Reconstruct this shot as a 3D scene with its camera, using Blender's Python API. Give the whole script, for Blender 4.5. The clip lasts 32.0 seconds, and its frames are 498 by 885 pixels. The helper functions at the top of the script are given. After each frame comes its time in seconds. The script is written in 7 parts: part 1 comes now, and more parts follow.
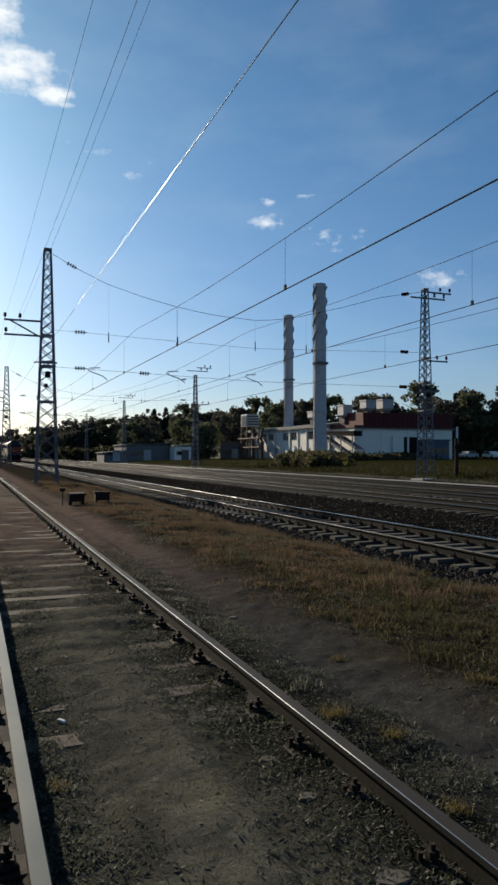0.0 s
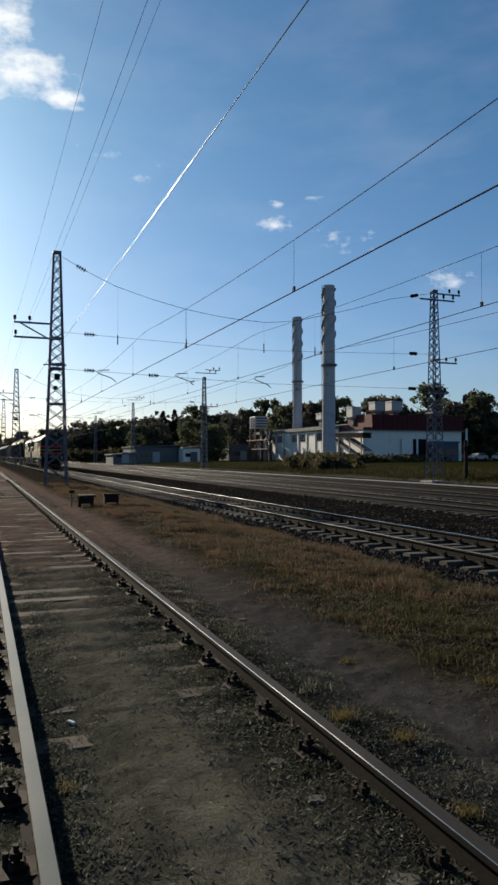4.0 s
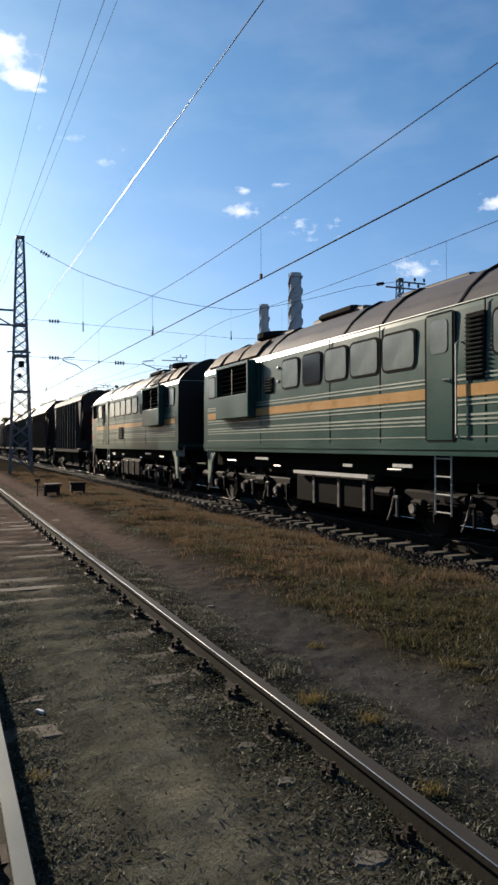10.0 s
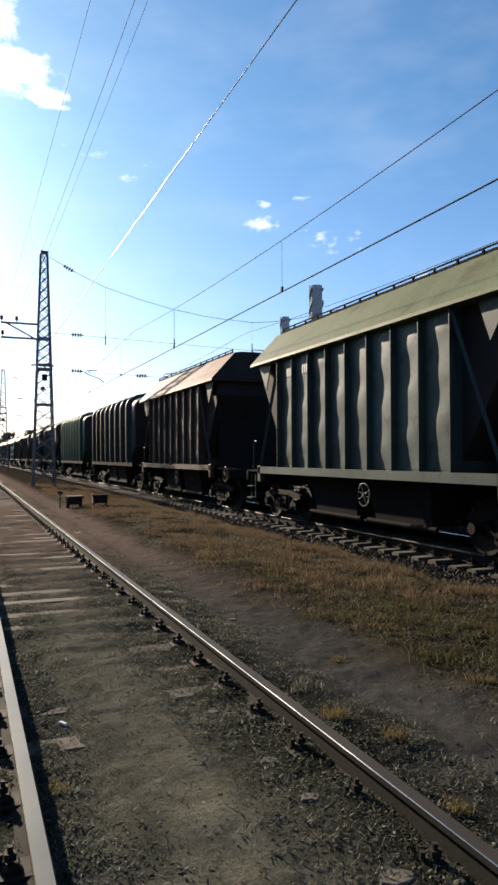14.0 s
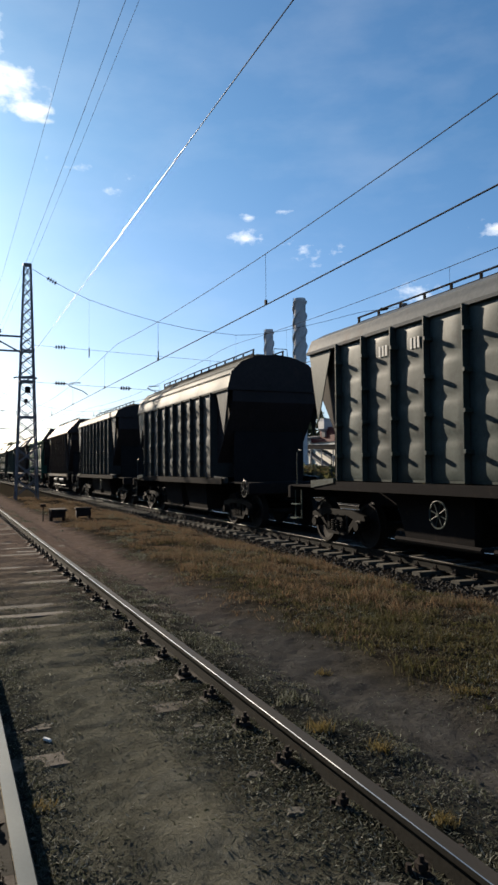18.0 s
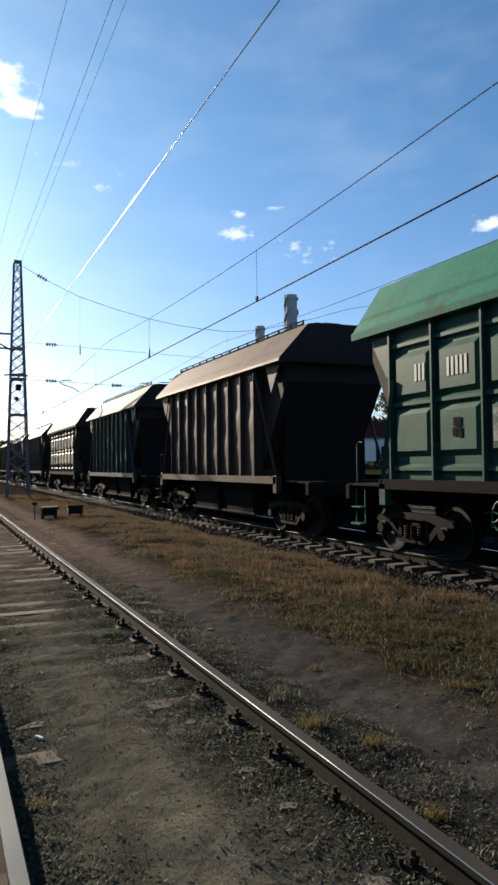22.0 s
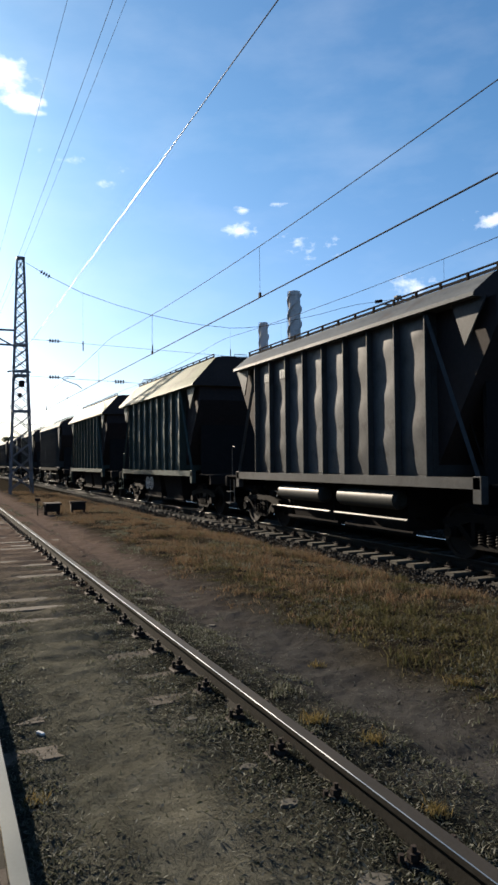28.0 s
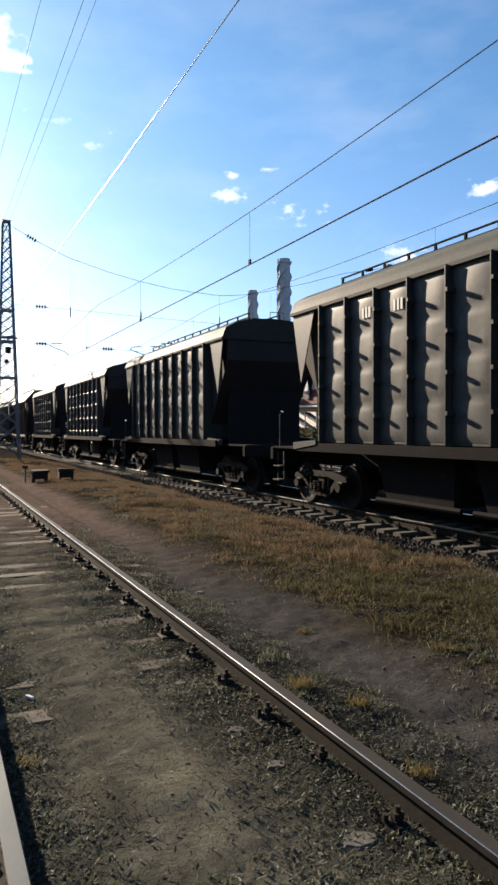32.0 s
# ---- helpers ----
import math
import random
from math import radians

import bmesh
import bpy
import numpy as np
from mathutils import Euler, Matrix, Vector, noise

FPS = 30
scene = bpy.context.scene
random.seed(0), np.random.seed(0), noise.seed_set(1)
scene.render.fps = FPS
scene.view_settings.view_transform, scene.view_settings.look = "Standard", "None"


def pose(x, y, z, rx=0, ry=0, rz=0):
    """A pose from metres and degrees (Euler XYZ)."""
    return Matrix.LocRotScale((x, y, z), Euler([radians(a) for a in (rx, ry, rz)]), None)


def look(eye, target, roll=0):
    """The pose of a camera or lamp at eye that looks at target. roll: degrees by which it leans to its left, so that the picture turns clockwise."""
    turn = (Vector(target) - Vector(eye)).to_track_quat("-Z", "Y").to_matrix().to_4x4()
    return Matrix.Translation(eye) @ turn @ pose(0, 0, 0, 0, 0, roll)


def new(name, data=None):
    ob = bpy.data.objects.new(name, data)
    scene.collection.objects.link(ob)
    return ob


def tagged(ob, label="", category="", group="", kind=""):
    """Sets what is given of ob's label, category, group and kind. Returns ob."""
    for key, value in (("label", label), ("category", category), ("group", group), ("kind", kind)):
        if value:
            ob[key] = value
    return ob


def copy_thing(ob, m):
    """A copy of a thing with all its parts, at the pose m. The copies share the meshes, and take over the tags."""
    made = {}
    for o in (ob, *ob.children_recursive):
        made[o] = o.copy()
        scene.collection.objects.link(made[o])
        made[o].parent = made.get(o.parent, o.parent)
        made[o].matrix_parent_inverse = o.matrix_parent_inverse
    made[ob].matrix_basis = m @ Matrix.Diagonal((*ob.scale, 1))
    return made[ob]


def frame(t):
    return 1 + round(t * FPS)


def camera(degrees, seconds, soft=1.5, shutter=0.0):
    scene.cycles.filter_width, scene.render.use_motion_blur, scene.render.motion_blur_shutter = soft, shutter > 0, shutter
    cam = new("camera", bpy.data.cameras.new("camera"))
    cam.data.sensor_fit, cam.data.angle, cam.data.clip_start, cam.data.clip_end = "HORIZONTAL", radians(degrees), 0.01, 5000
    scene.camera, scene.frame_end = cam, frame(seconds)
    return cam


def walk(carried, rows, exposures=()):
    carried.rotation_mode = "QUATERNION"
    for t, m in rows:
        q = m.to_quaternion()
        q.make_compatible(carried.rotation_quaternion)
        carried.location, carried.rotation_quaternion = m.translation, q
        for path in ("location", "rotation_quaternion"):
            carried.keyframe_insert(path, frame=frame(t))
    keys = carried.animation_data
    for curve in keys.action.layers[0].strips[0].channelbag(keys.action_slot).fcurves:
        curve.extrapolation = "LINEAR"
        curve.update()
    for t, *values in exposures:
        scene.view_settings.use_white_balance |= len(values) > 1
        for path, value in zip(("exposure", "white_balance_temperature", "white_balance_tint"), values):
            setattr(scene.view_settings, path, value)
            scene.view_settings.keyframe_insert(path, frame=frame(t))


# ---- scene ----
cam = camera(38.5, 32.0, soft=2.7)
ROWS = [
    (0, 0.019, 0.001, 1.683, 90.94, -0.02, -21.40), (0.5, 0.018, -0.003, 1.682, 91.64, -0.08, -21.35), (1, 0.016, -0.001, 1.684, 91.93, -0.41, -19.76),
    (1.5, 0.012, 0.002, 1.683, 91.98, -0.25, -19.71), (2, 0.014, 0.003, 1.682, 91.56, -0.04, -20.19), (2.5, 0.020, 0.001, 1.683, 91.38, 0.18, -20.32),
    (4.5, 0.014, 0.002, 1.683, 90.69, -0.14, -20.76), (5, 0.012, 0.008, 1.683, 90.08, -0.17, -20.13), (5.5, 0.009, 0.003, 1.685, 90.19, -0.00, -20.12),
    (6, -0.000, 0.000, 1.685, 90.29, 0.00, -20.25), (6.5, 0.004, 0.009, 1.680, 90.22, 0.03, -20.20), (7, 0.009, 0.013, 1.679, 90.07, 0.12, -20.46),
    (7.5, 0.019, 0.018, 1.676, 89.85, 0.30, -20.71), (8, 0.021, 0.017, 1.676, 89.57, 0.34, -21.42), (8.5, 0.025, 0.013, 1.677, 89.73, 0.80, -22.23),
    (9, 0.024, 0.003, 1.676, 90.14, 0.78, -23.25), (9.5, 0.014, -0.007, 1.679, 90.28, 0.37, -24.15), (10, 0.005, -0.004, 1.680, 90.11, 0.22, -23.32),
    (10.5, -0.001, 0.000, 1.682, 89.76, 0.03, -21.98), (11, -0.003, 0.002, 1.681, 90.14, 0.24, -21.42), (11.5, -0.004, 0.006, 1.680, 89.60, 0.36, -21.24),
    (12, -0.003, 0.011, 1.680, 88.83, 0.07, -21.70), (12.5, -0.005, 0.005, 1.681, 88.97, 0.53, -22.03), (13, -0.011, 0.003, 1.683, 89.63, 0.33, -22.15),
    (13.5, -0.011, -0.004, 1.687, 90.35, 0.24, -21.59), (14, -0.005, -0.009, 1.685, 91.10, 0.23, -21.64), (14.5, -0.005, -0.012, 1.687, 91.57, 0.24, -21.84),
    (16.5, -0.012, -0.017, 1.689, 92.01, 0.61, -22.49), (17, -0.015, -0.018, 1.689, 92.23, 0.61, -22.60), (17.5, -0.018, -0.021, 1.689, 92.26, 0.56, -22.62),
    (18, -0.019, -0.023, 1.691, 92.07, 0.38, -22.92), (18.5, -0.023, -0.021, 1.688, 92.38, 0.11, -23.19), (19, -0.026, -0.023, 1.687, 92.41, 0.04, -23.69),
    (19.5, -0.024, -0.024, 1.687, 92.14, 0.13, -23.45), (20, -0.020, -0.023, 1.688, 91.81, 0.07, -23.60), (20.5, -0.017, -0.026, 1.689, 92.00, 0.14, -23.69),
    (21, -0.018, -0.026, 1.687, 91.91, 0.31, -23.52), (21.5, -0.019, -0.027, 1.686, 91.98, 0.41, -23.51), (22, -0.013, -0.026, 1.690, 91.80, 0.68, -23.55),
    (22.5, -0.010, -0.029, 1.689, 92.05, 0.60, -23.66), (23, -0.006, -0.026, 1.688, 91.93, 0.50, -23.38), (23.5, -0.002, -0.022, 1.687, 91.80, 0.50, -23.34),
    (24, -0.001, -0.020, 1.685, 92.20, 0.43, -23.47), (24.5, -0.002, -0.021, 1.683, 92.24, 0.46, -23.42), (25, -0.000, -0.021, 1.687, 92.00, 0.44, -23.30),
    (25.5, -0.000, -0.018, 1.686, 92.03, 0.25, -23.24), (27.5, -0.002, -0.014, 1.684, 91.75, 0.39, -23.43), (28, 0.004, -0.014, 1.684, 91.53, 0.63, -23.30),
    (28.5, 0.004, -0.010, 1.684, 91.42, 0.57, -23.36), (29, 0.008, -0.013, 1.684, 91.49, 0.68, -23.19), (29.5, 0.015, -0.011, 1.683, 91.14, 0.91, -23.21),
    (30, 0.019, -0.001, 1.685, 90.10, 0.81, -23.44), (30.5, 0.020, -0.001, 1.683, 89.95, 0.73, -23.66), (31, 0.015, -0.000, 1.682, 89.67, 0.56, -23.91),
    (31.5, 0.006, 0.002, 1.682, 89.25, 0.15, -24.10), (32, 0.002, 0.002, 1.678, 89.02, 0.21, -24.24),
]

# (seconds, stops, kelvin, tint)
EXPOSURES = [(0.0, 0.47, 6450, 8), (2.0, 0.47, 6450, 8), (6.0, 0.47, 6480, 9), (7.5, 0.53, 6500, 9), (9.0, 0.76, 6550, 11), (10.0, 0.98, 6600, 12), (11.0, 0.78, 6600, 13), (12.0, 1.11, 7150, 21), (13.0, 1.34, 6950, 16), (14.5, 1.22, 6600, 12),
             (17.0, 0.93, 6450, 9), (19.0, 1.00, 6600, 12), (20.0, 1.14, 6600, 12), (21.0, 1.09, 6600, 12), (24.0, 1.18, 6550, 11), (28.0, 1.18, 6550, 11), (30.0, 1.21, 6550, 11), (32.0, 1.47, 6850, 14)]
walk(cam, [(t, pose(x, y, z, rx, ry, rz)) for t, x, y, z, rx, ry, rz in ROWS], EXPOSURES)

# ---- sky and sun ----
SUN_UP, SUN_LEFT = 20.0, 14.5          # degrees above the horizon, and left of the line of the rails
world = bpy.data.worlds.new("world")
scene.world = world
world.use_nodes = True
wn, wl = world.node_tree.nodes, world.node_tree.links
wn.clear()


def wnode(kind, **props):
    n = wn.new(kind)
    for k, v in props.items():
        if k == "operation":
            n.operation = v
        elif k == "blend_type":
            n.blend_type = v
        elif k == "data_type":
            n.data_type = v
    return n


def wmath(op, a, b=None, clamp=False):
    n = wnode("ShaderNodeMath", operation=op)
    n.use_clamp = clamp
    for i, v in enumerate((a, b)):
        if v is None:
            continue
        if isinstance(v, (int, float)):
            n.inputs[i].default_value = v
        else:
            wl.new(v, n.inputs[i])
    return n.outputs[0]


sky = wn.new("ShaderNodeTexSky")
sky.sky_type, sky.sun_disc = "NISHITA", False
sky.sun_elevation, sky.sun_rotation = radians(SUN_UP), radians(-SUN_LEFT)
sky.altitude, sky.air_density, sky.dust_density, sky.ozone_density = 50, 1.0, 0.8, 3.6
coord = wn.new("ShaderNodeTexCoord")
way = coord.outputs["Generated"]


def wdot(v):
    n = wnode("ShaderNodeVectorMath", operation="DOT_PRODUCT")
    wl.new(way, n.inputs[0])
    n.inputs[1].default_value = v
    return n.outputs["Value"]


def sky_way(left, up):
    """A direction from degrees right of the rails and above the horizon."""
    a, e = radians(left), radians(up)
    return Vector((math.sin(a) * math.cos(e), math.cos(a) * math.cos(e), math.sin(e)))


# fair-weather clouds: noise shaped by soft oval regions of the sky
puff = wn.new("ShaderNodeTexNoise")
puff.inputs["Scale"].default_value, puff.inputs["Detail"].default_value, puff.inputs["Roughness"].default_value = 16.0, 9.0, 0.62
wl.new(way, puff.inputs["Vector"])
wisp = wn.new("ShaderNodeTexNoise")
wisp.inputs["Scale"].default_value, wisp.inputs["Detail"].default_value, wisp.inputs["Roughness"].default_value = 34.0, 8.0, 0.6
stretch = wn.new("ShaderNodeMapping")
stretch.inputs["Scale"].default_value = (1, 1, 2.2)
wl.new(way, stretch.inputs["Vector"])
wl.new(stretch.outputs[0], wisp.inputs["Vector"])
cover = None
CLOUDS = [
    (2.2, 27.3, 6.0, 2.6, 1.25), (5.4, 26.1, 3.0, 1.1, 1.1), (0.5, 30.5, 4.5, 2.6, 1.2), (7.0, 25.6, 3.0, 0.6, 0.7),
    (22.9, 18.0, 2.5, 0.9, 0.85), (23.0, 19.6, 1.4, 0.45, 0.7), (12.0, 21.3, 1.8, 0.6, 0.65), (25.7, 20.0, 1.6, 0.4, 0.58), (9.0, 22.5, 6.0, 2.2, 0.40), (28.0, 17.0, 7.0, 2.4, 0.36),
    (36.0, 13.6, 3.8, 1.2, 0.5), (42.5, 17.7, 3.4, 1.0, 0.72), (31.0, 16.0, 2.0, 0.7, 0.6), (-6.0, 24.0, 9.0, 4.0, 0.8), (-30.0, 30.0, 14.0, 6.0, 0.7),
]
for right, up, wide, tall, amount in CLOUDS:
    c = sky_way(right, up)
    side = Vector((c.y, -c.x, 0)).normalized()
    top = side.cross(c).normalized()
    u = wmath("DIVIDE", wdot(side), math.sin(radians(wide)))
    v = wmath("DIVIDE", wdot(top), math.sin(radians(tall)))
    r = wmath("SQRT", wmath("ADD", wmath("MULTIPLY", u, u), wmath("MULTIPLY", v, v)))
    front = wmath("GREATER_THAN", wdot(c), 0.5)
    body = wmath("MULTIPLY", wmath("MULTIPLY", wmath("SUBTRACT", 1.0, r, True), front), amount)
    cover = body if cover is None else wmath("MAXIMUM", cover, body)
grain = wmath("ADD", wmath("MULTIPLY", puff.outputs["Fac"], 0.65), wmath("MULTIPLY", wisp.outputs["Fac"], 0.45))
edge = wmath("SUBTRACT", wmath("ADD", wmath("MULTIPLY", cover, 0.62), wmath("MULTIPLY", grain, 1.9)), 1.30)
cloud = wmath("MULTIPLY", wmath("MULTIPLY", edge, 2.2, True), wmath("MULTIPLY", cover, 6.0, True))
veil = wn.new("ShaderNodeTexNoise")
veil.inputs["Scale"].default_value, veil.inputs["Detail"].default_value, veil.inputs["Roughness"].default_value = 5.5, 6.0, 0.55
sheet = wn.new("ShaderNodeMapping")
sheet.inputs["Scale"].default_value = (1, 1, 2.6)
wl.new(way, sheet.inputs["Vector"])
wl.new(sheet.outputs[0], veil.inputs["Vector"])
cirrus = wmath("MULTIPLY", wmath("MULTIPLY", wmath("SUBTRACT", veil.outputs["Fac"], 0.46), 4.0, True), 0.06)
mix = wn.new("ShaderNodeMix")
mix.data_type = "RGBA"
wl.new(wmath("MAXIMUM", cloud, cirrus), mix.inputs["Factor"])
tint = wn.new("ShaderNodeMix")
tint.data_type, tint.blend_type = "RGBA", "MULTIPLY"
tint.inputs["Factor"].default_value = 1.0
wl.new(sky.outputs[0], tint.inputs[6])
up = wn.new("ShaderNodeSeparateXYZ")
wl.new(way, up.inputs[0])
haze = wn.new("ShaderNodeMix")
haze.data_type = "RGBA"
wl.new(wmath("MULTIPLY", up.outputs["Z"], 2.4, True), haze.inputs["Factor"])
haze.inputs[6].default_value, haze.inputs[7].default_value = (0.89, 0.93, 1.10, 1), (0.665, 0.955, 1.07, 1)
wl.new(haze.outputs[2], tint.inputs[7])
wl.new(tint.outputs[2], mix.inputs[6])
mix.inputs[7].default_value = (10.5, 10.8, 11.2, 1)
back = wn.new("ShaderNodeBackground")
back.inputs["Strength"].default_value = 0.066
wl.new(mix.outputs[2], back.inputs["Color"])
wl.new(back.outputs[0], wn.new("ShaderNodeOutputWorld").inputs["Surface"])

sun = new("sun", bpy.data.lights.new("sun", "SUN"))
sun.data.energy, sun.data.angle, sun.data.color = 5.0, radians(0.6), (1.0, 0.86, 0.68)
sun.matrix_world = look(sky_way(-SUN_LEFT, SUN_UP) * 100, (0, 0, 0))

# ---- materials ----
def material(name, base, rough=0.7, metal=0.0, vary=0.25, scale=2.0, fine=30.0, bump=0.15, second=None, second_amount=0.5, per_object=0.0, spec=0.12):
    """A surface with stains at one scale and grain at another. second: a colour that shows through in patches."""
    m = bpy.data.materials.new(name)
    m.use_nodes = True
    n, l = m.node_tree.nodes, m.node_tree.links
    b = n["Principled BSDF"]
    b.inputs["Metallic"].default_value = metal
    b.inputs["Specular IOR Level"].default_value = spec
    tc = n.new("ShaderNodeTexCoord")
    big, small = n.new("ShaderNodeTexNoise"), n.new("ShaderNodeTexNoise")
    for t, s, d in ((big, scale, 6), (small, fine, 5)):
        t.inputs["Scale"].default_value, t.inputs["Detail"].default_value, t.inputs["Roughness"].default_value = s, d, 0.62
        l.new(tc.outputs["Object"], t.inputs["Vector"])
    low = [c * (1 - vary) for c in base]
    high = [min(1, c * (1 + vary)) for c in base]
    ramp = n.new("ShaderNodeValToRGB")
    ramp.color_ramp.elements[0].position, ramp.color_ramp.elements[1].position = 0.3, 0.7
    ramp.color_ramp.elements[0].color, ramp.color_ramp.elements[1].color = (*low, 1), (*high, 1)
    add = n.new("ShaderNodeMath")
    add.operation = "MULTIPLY_ADD"
    l.new(small.outputs["Fac"], add.inputs[0])
    add.inputs[1].default_value = 0.5
    half = n.new("ShaderNodeMath")
    half.operation = "MULTIPLY"
    half.inputs[1].default_value = 0.5
    l.new(big.outputs["Fac"], half.inputs[0])
    l.new(half.outputs[0], add.inputs[2])
    l.new(add.outputs[0], ramp.inputs["Fac"])
    colour = ramp.outputs["Color"]
    if second:
        mask = n.new("ShaderNodeValToRGB")
        at = 0.72 - 0.32 * second_amount
        mask.color_ramp.elements[0].position, mask.color_ramp.elements[1].position = at - 0.05, at + 0.07
        third = n.new("ShaderNodeTexNoise")
        third.inputs["Scale"].default_value, third.inputs["Detail"].default_value, third.inputs["Roughness"].default_value = scale * 1.7, 8, 0.7
        shift = n.new("ShaderNodeMapping")
        shift.inputs["Location"].default_value = (7.3, 2.1, 4.4)
        l.new(tc.outputs["Object"], shift.inputs["Vector"])
        l.new(shift.outputs[0], third.inputs["Vector"])
        l.new(third.outputs["Fac"], mask.inputs["Fac"])
        mx = n.new("ShaderNodeMix")
        mx.data_type = "RGBA"
        l.new(mask.outputs["Color"], mx.inputs["Factor"])
        l.new(colour, mx.inputs[6])
        mx.inputs[7].default_value = (*second, 1)
        colour = mx.outputs[2]
    if per_object:
        info = n.new("ShaderNodeObjectInfo")
        rng = n.new("ShaderNodeMapRange")
        rng.inputs["To Min"].default_value, rng.inputs["To Max"].default_value = 1 - per_object, 1 + per_object
        l.new(info.outputs["Random"], rng.inputs["Value"])
        hs = n.new("ShaderNodeHueSaturation")
        l.new(rng.outputs[0], hs.inputs["Value"])
        l.new(colour, hs.inputs["Color"])
        colour = hs.outputs[0]
    l.new(colour, b.inputs["Base Color"])
    rr = n.new("ShaderNodeMapRange")
    rr.inputs["To Min"].default_value, rr.inputs["To Max"].default_value = max(0.05, rough - 0.12), min(1, rough + 0.12)
    l.new(big.outputs["Fac"], rr.inputs["Value"])
    l.new(rr.outputs[0], b.inputs["Roughness"])
    if bump:
        bp = n.new("ShaderNodeBump")
        bp.inputs["Strength"].default_value, bp.inputs["Distance"].default_value = bump, 0.02
        l.new(add.outputs[0], bp.inputs["Height"])
        l.new(bp.outputs[0], b.inputs["Normal"])
    return m


def leaf_material(name, base, vary):
    """Thin leaves or blades: colour by island, light passing through."""
    m = bpy.data.materials.new(name)
    m.use_nodes = True
    n, l = m.node_tree.nodes, m.node_tree.links
    b = n["Principled BSDF"]
    geo = n.new("ShaderNodeNewGeometry")
    ramp = n.new("ShaderNodeValToRGB")
    els = ramp.color_ramp.elements
    cols = base if isinstance(base[0], tuple) else [tuple(c * (1 - vary) for c in base), tuple(c * (1 + vary) for c in base)]
    els[0].color, els[1].color = (*cols[0], 1), (*cols[-1], 1)
    for i, c in enumerate(cols[1:-1]):
        els.new((i + 1) / (len(cols) - 1)).color = (*c, 1)
    l.new(geo.outputs["Random Per Island"], ramp.inputs["Fac"])
    l.new(ramp.outputs[0], b.inputs["Base Color"])
    b.inputs["Roughness"].default_value, b.inputs["Specular IOR Level"].default_value = 0.8, 0.15
    tr = n.new("ShaderNodeBsdfTranslucent")
    l.new(ramp.outputs[0], tr.inputs["Color"])
    mx = n.new("ShaderNodeMixShader")
    mx.inputs[0].default_value = 0.42
    l.new(b.outputs[0], mx.inputs[1])
    l.new(tr.outputs[0], mx.inputs[2])
    l.new(mx.outputs[0], n["Material Output"].inputs["Surface"])
    return m


